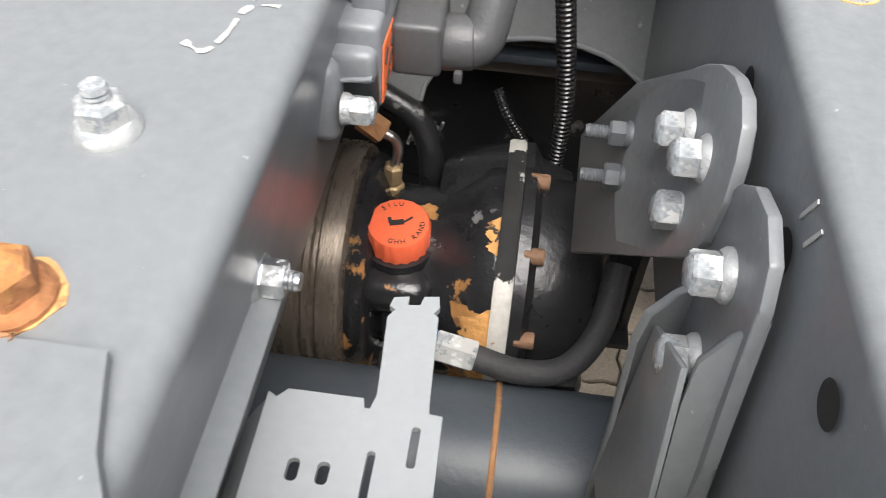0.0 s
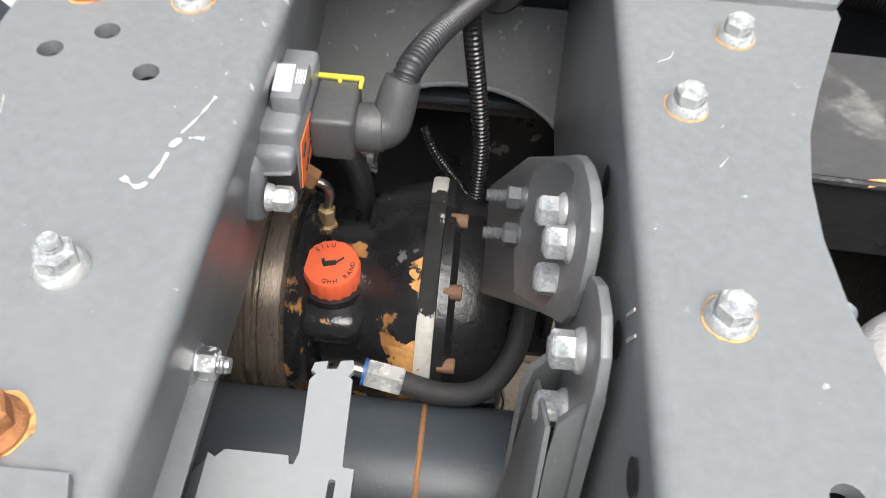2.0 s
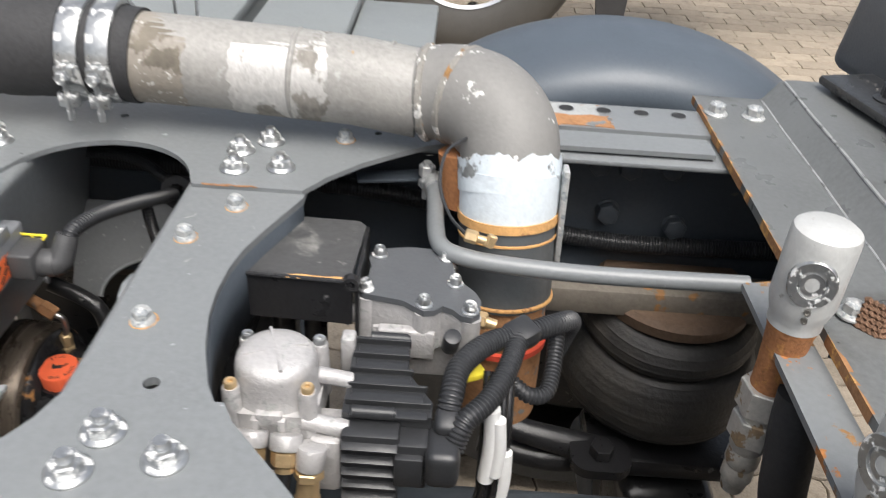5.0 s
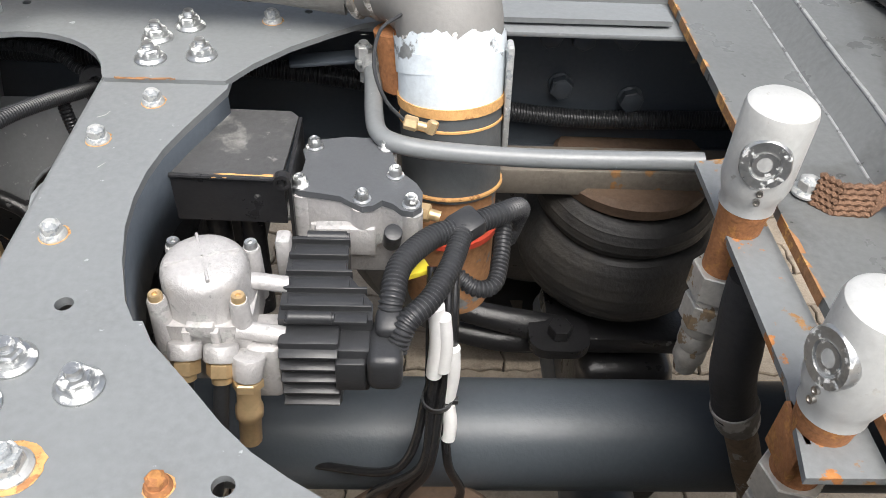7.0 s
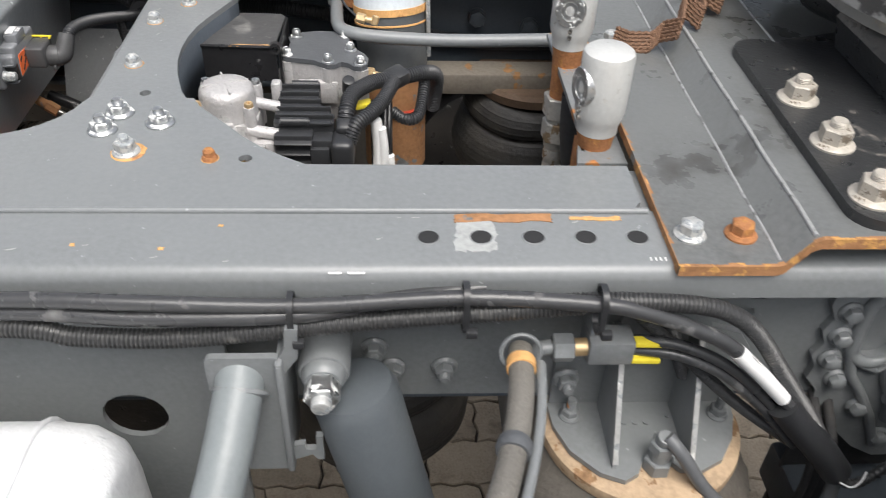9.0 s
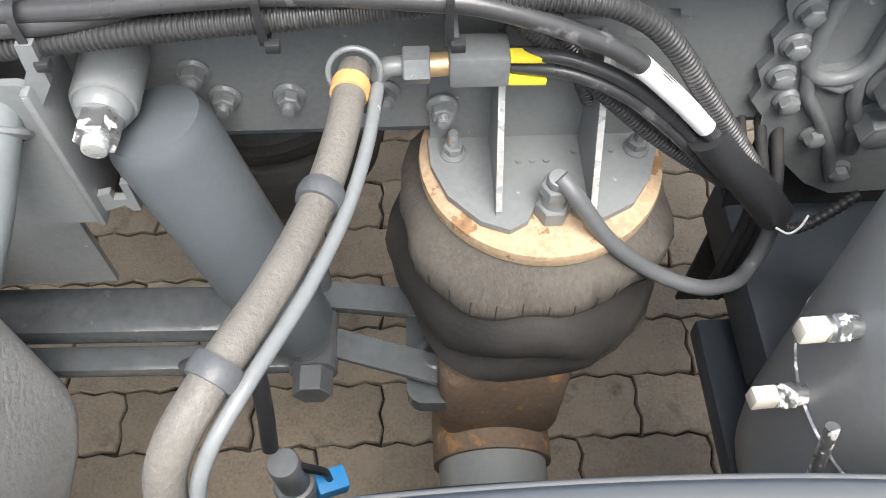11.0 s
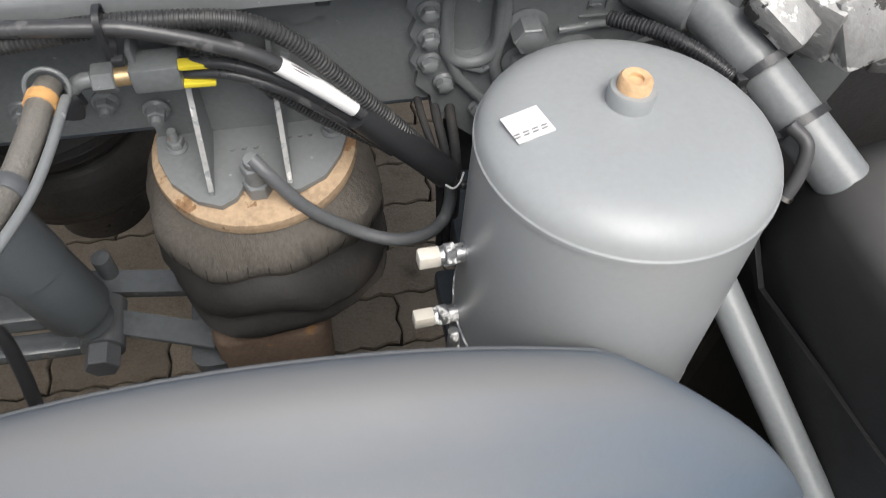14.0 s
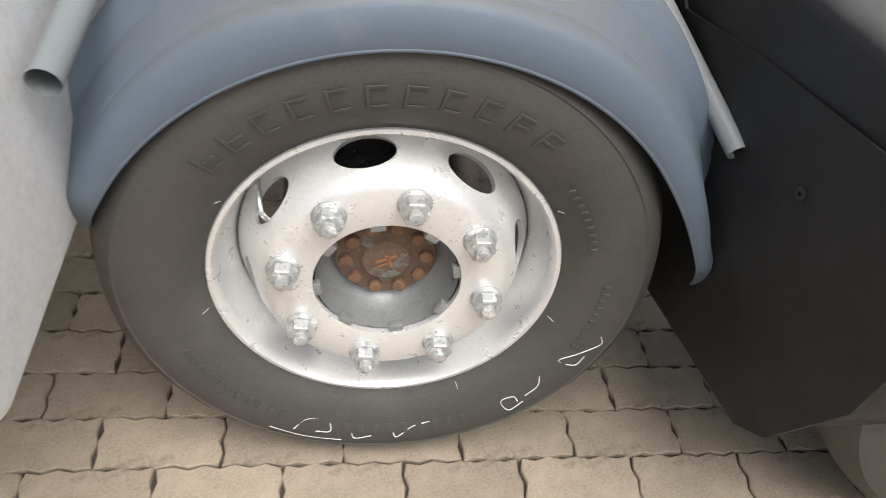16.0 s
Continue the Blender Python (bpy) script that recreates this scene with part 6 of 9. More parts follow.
dusty = surface("dusty_dark_paint", (0.13, 0.135, 0.138), rough=0.5, vary=0.15, spots=(0.30, 0.30, 0.29), spot_scale=110, spot_level=0.63)
bm = bmesh.new()
lean = pose(0, 0.235, 0.832, 60, 0, 0)
local = [(0.060 + 0.086 * math.cos(radians(a)), 0.053 * math.sin(radians(a))) for a in range(0, 181, 12)]
plate(bm, [(0.165, 0.0), (0.165, 0.115), (-0.06, 0.115), (-0.06, 0.0)] + list(reversed(local)), 0.005, m=lean)
part("arched_sheet", bm, dusty, deep)
bm = bmesh.new()
sweep(bm, [lean @ V(x, y, -0.001) for x, y in local], 0.0022, 8)
part("arch_edge", bm, paint, deep, "lighter grey arch edge")
back = thing("cross_bar", "brown dusty steel bar behind the arched bracket", "bar")
bm = bmesh.new()
box(bm, (0.40, 0.03, 0.030), (0.05, 0.30, 0.842), bevel=0.004)
part("bar", bm, surface("brown_dusty_steel", (0.075, 0.062, 0.052), rough=0.7, vary=0.25, scale=14), back)
# Panels added to hide bright ground and keep the bay dark.
inner = thing("under_tray", "black panels added below and behind the compressor to darken the bay", "tray")
for nm, size, at in (("floor", (0.36, 0.20, 0.006), (-0.02, 0.26, 0.66)), ("back_wall", (0.36, 0.006, 0.17), (0.0, 0.336, 0.75)), ("side_wall", (0.006, 0.16, 0.14), (0.155, 0.255, 0.73))):
    bm = bmesh.new()
    box(bm, size, at)
    part(nm, bm, black_paint, inner)
grid = thing("step_grid", "small pale metal grid seen below the compressor", "grid")
for k in range(4):
    for a in (0, 1):
        bm = bmesh.new()
        off = (k - 1.5) * 0.0075
        box(bm, (0.0024 if a else 0.030, 0.006, 0.028 if a else 0.0024), (-0.034 + (off if a else 0), 0.326, 0.724 + (0 if a else off)), (0, 20, 0))
        part("bar", bm, zinc, grid)

# ---------- long air reservoir beside the first cross member ----------
res = thing("air_reservoir", "dark grey horizontal air reservoir with two white straps", "air tank")
bm = bmesh.new()
m = frame_of((-0.262, -0.55, 0.955), (-0.262, 0.215, 0.955))
L = 0.765
lathe(bm, [(0, 0), (0.05, 0.004), (0.068, 0.02), (0.074, 0.045), (0.074, L - 0.045), (0.068, L - 0.02), (0.05, L - 0.004), (0, L)], m, 48)
part("shell", bm, surface("matt_dark_reservoir", (0.050, 0.058, 0.072), rough=0.5, vary=0.12, scale=10, spots=(0.15, 0.15, 0.15), spot_scale=22, spot_level=0.68), res)
for y in (0.155, -0.115):
    bm = bmesh.new()
    lathe(bm, [(0.074, -0.013), (0.0758, -0.013), (0.0758, 0.013), (0.074, 0.013)], frame_of((-0.262, y, 0.955), (-0.262, y + 0.1, 0.955)), 48)
    part("strap", bm, white_label, res, "white strap")
can = thing("canister", "white plastic canister with a label beside the reservoir", "canister")
bm = bmesh.new()
box(bm, (0.12, 0.13, 0.20), (-0.42, 0.06, 0.86), (0, 0, 20), bevel=0.018, segments=3)
part("body", bm, white_label, can)
bm = bmesh.new()
lathe(bm, [(0.02, 0), (0.02, 0.014), (0.016, 0.018), (0, 0.018)], pose(-0.40, 0.07, 0.958), 24)
part("screw_cap", bm, grey_plastic, can)
stud3 = make_bolt("nut", "zinc nut on a long stud beside the reservoir", zinc, across=0.016, high=0.012, flange=0.012, nut=True, stud=0.02)
place_all(stud3, [(-0.345, 0.175, 0.985, 0)], "side studs")
# Bolts share the web's grey, darkened for shade.
webbolt = make_bolt("bolt", "dark painted hexagon bolt in the far rail web", dark_and_shaded_paint, across=0.030, high=0.014, flange=0.018)
face_near = lambda x, y, z, a: Matrix.Translation((x, y, z)) @ pose(0, 0, 0, 90, 0, 0) @ pose(0, 0, 0, 0, 0, a)
place_all(webbolt, [face_near(0.555, 0.339, 1.005, 10), face_near(0.592, 0.339, 1.003, 30), face_near(0.64, 0.339, 1.005, 0), face_near(0.575, 0.339, 0.94, 20), face_near(0.66, 0.339, 0.925, 15)], "far web bolts")

# ---------- near web: cables, shock absorber, air spring ----------
def cable(label, points, r, mat=None, ridge=0.0, pitch=0.0052, name="cable", group=""):
    ob = conduit(label, points, r, mat=mat, ridge=ridge, pitch=pitch, per=14, name=name)
    return tagged(ob, category="conduit" if ridge else "cable", group=group)


YC = -0.432
black_cable = surface("worn_black_cable", (0.042, 0.043, 0.045), rough=0.28, vary=0.15, spots=(0.12, 0.12, 0.12), spot_scale=30, spot_level=0.62)
cable("grey-black cable strapped under the near rail", [(-1.4, YC, 1.040), (-0.2, YC, 1.040), (0.14, YC, 1.042), (0.25, YC - 0.002, 1.040), (0.37, YC, 1.034), (0.50, YC, 1.042), (0.60, YC - 0.003, 1.038), (0.64, YC - 0.005, 1.032), (0.69, YC - 0.007, 1.013), (0.730, YC - 0.008, 0.989), (0.789, YC - 0.008, 0.927), (0.830, YC - 0.010, 0.876), (0.866, YC - 0.012, 0.828)], 0.0066, black_cable)
cable("second grey-black cable strapped under the near rail", [(-1.4, YC, 1.025), (-0.2, YC, 1.026), (0.14, YC, 1.029), (0.25, YC - 0.004, 1.026), (0.37, YC - 0.002, 1.026), (0.44, YC + 0.01, 1.03), (0.52, YC + 0.02, 1.035)], 0.0068, black_cable)
cable("black corrugated conduit along the near rail", [(-1.4, YC, 1.012), (-0.1, YC, 1.012), (0.14, YC - 0.002, 1.015), (0.20, YC - 0.003, 1.005), (0.28, YC - 0.003, 1.003), (0.37, YC - 0.001, 1.012), (0.45, YC, 1.020), (0.52, YC, 1.026), (0.60, YC + 0.005, 1.030)], 0.0084, ridge=0.0012, pitch=0.0036, mat=dusty_conduit, name="conduit")
cable("black corrugated conduit that drops towards the tank", [(0.56, YC + 0.006, 1.030), (0.62, YC + 0.002, 1.036), (0.690, YC, 1.033), (0.725, YC, 1.020), (0.752, YC, 0.995), (0.785, YC - 0.002, 0.950), (0.825, YC - 0.004, 0.895), (0.868, YC - 0.004, 0.832)], 0.0078, mat=dusty_conduit, ridge=0.0012, pitch=0.0036, name="conduit")
cable("thin corrugated conduit beside the air spring", [(0.64, YC + 0.030, 1.01), (0.70, YC + 0.020, 0.955), (0.76, YC + 0.010, 0.900), (0.83, YC + 0.005, 0.845)], 0.006, mat=dusty_conduit, ridge=0.001, pitch=0.0034, name="conduit")
cable("black corrugated conduit behind the air spring bracket", [(0.655, YC + 0.04, 1.02), (0.690, YC + 0.04, 0.97), (0.72, YC + 0.045, 0.90)], 0.007, mat=dusty_conduit, ridge=0.001, pitch=0.0034, name="conduit")
bm = bmesh.new()
sweep(bm, smooth_path([(0.731, YC - 0.008, 0.988), (0.760, YC - 0.008, 0.9585), (0.788, YC - 0.008, 0.928)]), 0.0072, 14)
sl = finish("marker_sleeve", bm, white_label, None, "white marker sleeve on the dropping cable")
tagged(sl, category="label sleeve", group="marker sleeves")
for x, z in ((0.135, 1.028), (0.372, 1.023), (0.508, 1.033), (0.616, 1.030)):
    ct = thing("cable_tie", "black cable tie with a square head round the rail cables", "cable tie", (x, YC - 0.001, z), (0, 0, 0), "rail cable ties")
    bm = bmesh.new()
    plate(bm, rounded(0.024, 0.046, 0.010, 5), 0.005, [rounded(0.021, 0.043, 0.009, 5)], pose(-0.0025, 0, 0, 90, 0, 90))
    part("strap", bm, black_plastic, ct)
    bm = bmesh.new()
    box(bm, (0.009, 0.007, 0.007), (0, -0.012, -0.017), bevel=0.001)
    part("head", bm, black_plastic, ct)

cable("black sheath round the cable bundle", [(0.792, YC - 0.005, 0.918), (0.815, YC - 0.006, 0.890), (0.845, YC - 0.008, 0.856), (0.872, YC - 0.010, 0.822)], 0.0150, black_plastic, name="cable_sheath")
cable("white cable tie tail at the end of the bundle", [(0.868, -0.458, 0.826), (0.874, -0.466, 0.830), (0.880, -0.466, 0.838), (0.884, -0.462, 0.848)], 0.0010, white_label, name="tie_tail")
cable("thin black conduit from the bundle to the tank", [(0.868, -0.446, 0.824), (0.884, -0.450, 0.812), (0.905, -0.446, 0.815), (0.935, -0.438, 0.840)], 0.0050, dusty_conduit, ridge=0.0009, name="conduit")
for k in range(3):
    cable("black cable hanging behind the bundle", [(0.852 + 0.016 * k, -0.345, 0.872), (0.856 + 0.015 * k, -0.372 - 0.004 * (k % 2), 0.842), (0.868 + 0.010 * k, -0.41, 0.80), (0.872 + 0.008 * k, -0.415, 0.72), (0.874 + 0.007 * k, -0.41, 0.63)], 0.0042 + 0.0006 * (k % 3), rubber, group="hanging cables")
# Sheet added in place of the deep shade below the rail.
shade_sheet = thing("mud_sheet", "black sheet added for the dark shade behind the cable bundle", "sheet")
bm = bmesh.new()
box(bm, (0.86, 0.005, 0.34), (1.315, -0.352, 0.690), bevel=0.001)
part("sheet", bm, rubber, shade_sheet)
clipb = thing("cable_clip_bracket", "grey painted notched cable bracket on the near web", "bracket")
bm = bmesh.new()
plate(bm, [(0.700, 1.010), (0.702, 0.985), (0.712, 0.976), (0.742, 0.976), (0.744, 0.969), (0.760, 0.969), (0.762, 0.976), (0.772, 0.974), (0.774, 0.968), (0.791, 0.968), (0.792, 0.990), (0.780, 0.991), (0.778, 0.985), (0.766, 0.986), (0.764, 1.010)], 0.005, m=pose(0, -0.374, 0, 90, 0, 0))
part("sheet", bm, paint, clipb)
near_bolts = make_bolt("nut", "grey painted nut with stud in the near rail web", paint, across=0.019, high=0.012, flange=0.0155, nut=True, stud=0.008)
WF = -0.3665
place_all(near_bolts, [face_near(0.428, WF, 0.920, 5), face_near(0.445, WF, 0.893, 25), face_near(0.494, WF, 0.893, 40), face_near(0.566, WF, 0.893, 10), face_near(0.10, WF, 0.93, 0), face_near(0.70, WF, 0.92, 14),
                       face_near(0.730, WF, 0.93, 30), face_near(0.61, -0.378, 0.888, 20)], "near web nuts")
gus = thing("web_gusset", "grey painted folded side bracket with a round hole", "bracket")
bm = bmesh.new()
plate(bm, [(0.05, -0.32), (0.30, -0.32), (0.30, 0.03), (0.09, 0.03)], 0.006, [(0.207, -0.135, 0.030)], pose(0, -0.400, 1.00, 90, 0, 0))
part("sheet", bm, paint, gus)
bm = bmesh.new()
box(bm, (0.25, 0.004, 0.30), (0.17, -0.30, 0.84))
part("inner_sheet", bm, black_paint, gus)
bm = bmesh.new()
lathe(bm, [(0.030, -0.0005), (0.0315, -0.002), (0.0335, -0.0005)], pose(0.207, -0.400, 0.865, 90, 0, 0), 36)
part("hole_rim", bm, paint, gus)

hang = thing("tube_hanger", "light grey bent round tube welded to a folded bracket", "bracket")
bm = bmesh.new()
plate(bm, rounded(0.060, 0.145, 0.006, 4, 0.326, 0.920), 0.006, [rounded(0.012, 0.006, 0.001, 2, 0.315, 0.972)], pose(0, -0.448, 0, 90, 0, 0))
plate(bm, [(0.352, 0.985), (0.360, 1.000), (0.362, 1.022), (0.372, 1.022), (0.370, 0.990), (0.358, 0.972)], 0.006, (), pose(0, -0.446, 0, 90, 0, 0))
plate(bm, [(0.350, 0.875), (0.368, 0.880), (0.368, 0.872), (0.378, 0.872), (0.378, 0.890), (0.384, 0.890), (0.384, 0.858), (0.378, 0.858), (0.374, 0.865), (0.350, 0.855)], 0.006, (), pose(0, -0.446, 0, 90, 0, 0))
part("folded_sheet", bm, paint, hang)
bm = bmesh.new()
box(bm, (0.006, 0.060, 0.14), (0.355, -0.424, 0.92), bevel=0.002)
part("side_sheet", bm, paint, hang)
bm = bmesh.new()
sweep(bm, smooth_path([(0.322, -0.438, 0.968), (0.320, -0.465, 0.955), (0.312, -0.52, 0.925), (0.295, -0.68, 0.884), (0.270, -0.955, 0.822)], 14), 0.0200, 28, caps=False)
part("bent_tube", bm, surface("light_tube_paint", (0.20, 0.22, 0.225), rough=0.35, vary=0.06, spots=(0.4, 0.4, 0.4), spot_scale=30, spot_level=0.74), hang)
bm = bmesh.new()
lathe(bm, [(0.019, -0.003), (0.0235, -0.001), (0.0235, 0.002), (0.019, 0.005)], frame_of((0.322, -0.452, 0.958), (0.320, -0.470, 0.945)), 24)
part("weld_bead", bm, paint, hang)

shock = thing("shock_absorber", "grey painted telescopic shock absorber with bolted eyes", "shock absorber")
s0, s1 = V(0.408, -0.425, 0.948), V(0.484, -0.450, 0.604)
d = (s1 - s0).normalized()
bm = bmesh.new()
m = frame_of(s0 + d * 0.012, s1)
lathe(bm, [(0, 0), (0.018, 0), (0.034, 0.002), (0.0360, 0.008), (0.0385, 0.016), (0.0385, 0.190), (0.0365, 0.192), (0.0365, 0.275), (0.033, 0.282), (0.025, 0.285), (0.025, 0.305), (0, 0.305)], m, 40)
part("sleeve", bm, surface("shock_paint", (0.095, 0.108, 0.118), rough=0.4, vary=0.06, spots=(0.35, 0.35, 0.35), spot_scale=28, spot_level=0.76), shock)
bm = bmesh.new()
rod(bm, (0.388, -0.38, 0.957), (0.388, -0.434, 0.957), 0.022, steps=28, bevel=0.004)
part("upper_eye", bm, paint, shock)
bm = bmesh.new()
lathe(bm, [(0, 0.010), (0.0150, 0.010), (0.0165, 0.008), (0.0185, 0.004), (0.019, 0), (0, 0)], face_near(0.388, -0.434, 0.957, 0), 28)
part("bush", bm, paint, shock)
bm = bmesh.new()
hexagon(bm, (0.388, -0.441, 0.956), (0.388, -0.462, 0.956), 0.026)
part("upper_nut", bm, zinc, shock)
bm = bmesh.new()
rod(bm, (0.388, -0.456, 0.956), (0.388, -0.470, 0.955), 0.0085, steps=16, bevel=0.002)
part("stud_end", bm, white_zinc, shock)
bm = bmesh.new()
hexagon(bm, (0.480, -0.470, 0.612), (0.480, -0.496, 0.612), 0.034)
rod(bm, (0.480, -0.41, 0.612), (0.480, -0.471, 0.612), 0.024, steps=24)
part("lower_bolt", bm, grey_plastic, shock)

spring = thing("air_spring", "folded dusty black rubber air spring with rusty top plate", "air spring", (0.690, -0.384, 0))
bm = bmesh.new()
prof = [(0, 0.822), (0.088, 0.822), (0.096, 0.820), (0.100, 0.814), (0.106, 0.806), (0.114, 0.794), (0.118, 0.780), (0.118, 0.766), (0.113, 0.756), (0.110, 0.750), (0.114, 0.745), (0.122, 0.736), (0.127, 0.722), (0.128, 0.706), (0.123, 0.695), (0.117, 0.690), (0.120, 0.685), (0.126, 0.677), (0.127, 0.667), (0.120, 0.657), (0.106, 0.650), (0.090, 0.648), (0, 0.648)]
rings = []
steps = 72
for i, (r, z) in enumerate(prof):
    ring = []
    for k in range(steps):
        a = 2 * math.pi * k / steps
        fold = 0.0 if z > 0.80 else 0.011 * noise.noise(Vector((1.6 * math.cos(a), 1.6 * math.sin(a), z * 9))) + 0.003 * math.sin(3 * a + z * 60) + 0.004 * noise.noise(Vector((5 * math.cos(a), 5 * math.sin(a), z * 30)))
        dz = 0 if z > 0.80 or z < 0.652 else 0.026 * noise.noise(Vector((1.5 * math.cos(a) + 4, 1.5 * math.sin(a), z * 5))) * min(1.0, (0.81 - z) / 0.05) * min(1.0, (z - 0.648) / 0.03)
        ring.append(bm.verts.new(((r + (fold if r > 0.05 else 0)) * math.cos(a), (r + (fold if r > 0.05 else 0)) * math.sin(a), z + dz)))
    rings.append(ring)
spots_at = [[v.co.copy() for v in ring] for ring in rings]
bm.free()
neck_rubber = surface("dusty_neck_rubber", (0.088, 0.079, 0.068), rough=0.75, vary=0.3, scale=14, grain=0.7, grain_scale=260, spots=(0.055, 0.050, 0.045), spot_scale=26, spot_level=0.60, sharp=0.12, stretch=(1, 1, 0.25))
for nm, lo, hi, mat, lab in (("neck", 0, 10, neck_rubber, "pale dusty neck with cord creases"), ("bellows", 9, len(prof), bag_rubber, "")):
    bm = bmesh.new()
    rings = [[bm.verts.new(q) for q in ring] for ring in spots_at[lo:hi]]
    for a, b in zip(rings, rings[1:]):
        for k in range(steps):
            bm.faces.new((a[k], b[k], b[(k + 1) % steps], a[(k + 1) % steps]))
    part(nm, bm, mat, spring, lab)
for k in range(38, 71, 2):
    bm = bmesh.new()
    sweep(bm, [spots_at[i][k] * 1.0 + V(math.cos(2 * math.pi * k / steps), math.sin(2 * math.pi * k / steps), 0) * 0.0002 for i in range(6, 9)], 0.0006, 6)
    part("cord_crease", bm, bag_rubber, spring)
bm = bmesh.new()
lathe(bm, [(0, 0.836), (0.094, 0.836), (0.099, 0.833), (0.100, 0.828), (0.099, 0.820), (0, 0.820)], None, 56)
part("rusty_top_plate", bm, surface("tan_rust", (0.33, 0.240, 0.155), rough=0.85, vary=0.3, scale=30, grain=0.5, spots=(0.24, 0.14, 0.07), spot_scale=35, spot_level=0.55), spring, "rusty tan top plate")
bm = bmesh.new()
lathe(bm, [(0, 0.656), (0.104, 0.656), (0.108, 0.652), (0.104, 0.646), (0, 0.646)], None, 48)
part("rusty_rim", bm, edge_rust, spring)
mount = thing("spring_mount", "grey painted pressed mount with ribs above the air spring", "bracket")
bm = bmesh.new()
outl = [(0.598, -0.372), (0.600, -0.400), (0.612, -0.430), (0.636, -0.455), (0.658, -0.464), (0.672, -0.456), (0.680, -0.440), (0.690, -0.434), (0.702, -0.440), (0.712, -0.452), (0.730, -0.455), (0.755, -0.442), (0.772, -0.418), (0.782, -0.390), (0.784, -0.372)]
plate(bm, outl, 0.006, m=Matrix.Translation((0, 0, 0.8435)))
part("base_sheet", bm, paint, mount)
bm = bmesh.new()
plate(bm, [(0.600, 0.838), (0.784, 0.838), (0.784, 0.92), (0.770, 0.94), (0.740, 0.95), (0.735, 0.965), (0.655, 0.965), (0.650, 0.92), (0.600, 0.915)], 0.006, m=pose(0, -0.372, 0, 90, 0, 0))
part("back_sheet", bm, paint, mount)
for x in (0.650, 0.722):
    bm = bmesh.new()
    q = [(-0.375, 0.96), (-0.375, 0.842), (-0.452, 0.842), (-0.448, 0.850), (-0.392, 0.960)]
    plate(bm, q, 0.004, m=Matrix(((0, 0, -1, x - 0.002), (1, 0, 0, 0), (0, 1, 0, 0), (0, 0, 0, 1))))
    part("rib", bm, paint, mount)
    bm = bmesh.new()
    profile_bar(bm, [(-0.0024, 0), (0.0024, 0), (0.0024, 0.002), (-0.0024, 0.002)], (x, -0.449, 0.848), (x, -0.394, 0.958))
    part("rib_edge", bm, white_zinc, mount, "bright pale rib edge")
bm = bmesh.new()
for k in range(3):
    rod(bm, (0.670 + k * 0.011, -0.398, 0.842), (0.670 + k * 0.011, -0.398, 0.8455), 0.003, steps=10)
for k in range(4):
    rod(bm, (0.715 + k * 0.010, -0.390, 0.842), (0.715 + k * 0.010, -0.390, 0.8455), 0.0025, steps=10)
part("spot_welds", bm, paint, mount)
for p in ((0.618, -0.388), (0.766, -0.388)):
    b = make_bolt("nut", "rusty nut with stud on the air spring mount", rusty_paint if p[0] < 0.7 else paint, across=0.018, high=0.010, flange=0.013, nut=True, stud=0.016)
    b.matrix_basis = pose(p[0], p[1], 0.8435, 0, 0, 12)
    tagged(b, group="spring mount nuts")
elb = thing("air_fitting", "grey threaded air fitting with a rubber air hose on the spring", "fitting")
bm = bmesh.new()
hexagon(bm, (0.692, -0.445, 0.836), (0.692, -0.445, 0.852), 0.024)
rod(bm, (0.692, -0.445, 0.850), (0.692, -0.444, 0.872), 0.0095, steps=18)
hexagon(bm, (0.692, -0.444, 0.862), (0.692, -0.444, 0.874), 0.021)
rod(bm, (0.692, -0.444, 0.872), (0.692, -0.446, 0.884), 0.008, steps=16, bevel=0.002)
part("threaded_body", bm, paint, elb)
bm = bmesh.new()
sweep(bm, smooth_path([(0.693, -0.446, 0.884), (0.706, -0.458, 0.872), (0.735, -0.470, 0.832), (0.776, -0.474, 0.792), (0.815, -0.482, 0.778), (0.848, -0.474, 0.770), (0.868, -0.456, 0.765), (0.876, -0.446, 0.785), (0.876, -0.440, 0.82)], 12), 0.0066, 16)
part("rubber_hose", bm, surface("grey_rubber_hose", (0.11, 0.115, 0.12), rough=0.45, vary=0.1), elb)

# second air spring on the far side and the one below the bay
dark_bag = surface("dark_folded_rubber", (0.020, 0.0195, 0.019), rough=0.6, vary=0.35, scale=9, grain=0.5, grain_scale=160, spots=(0.060, 0.054, 0.046), spot_scale=9, spot_level=0.56, sharp=0.2)


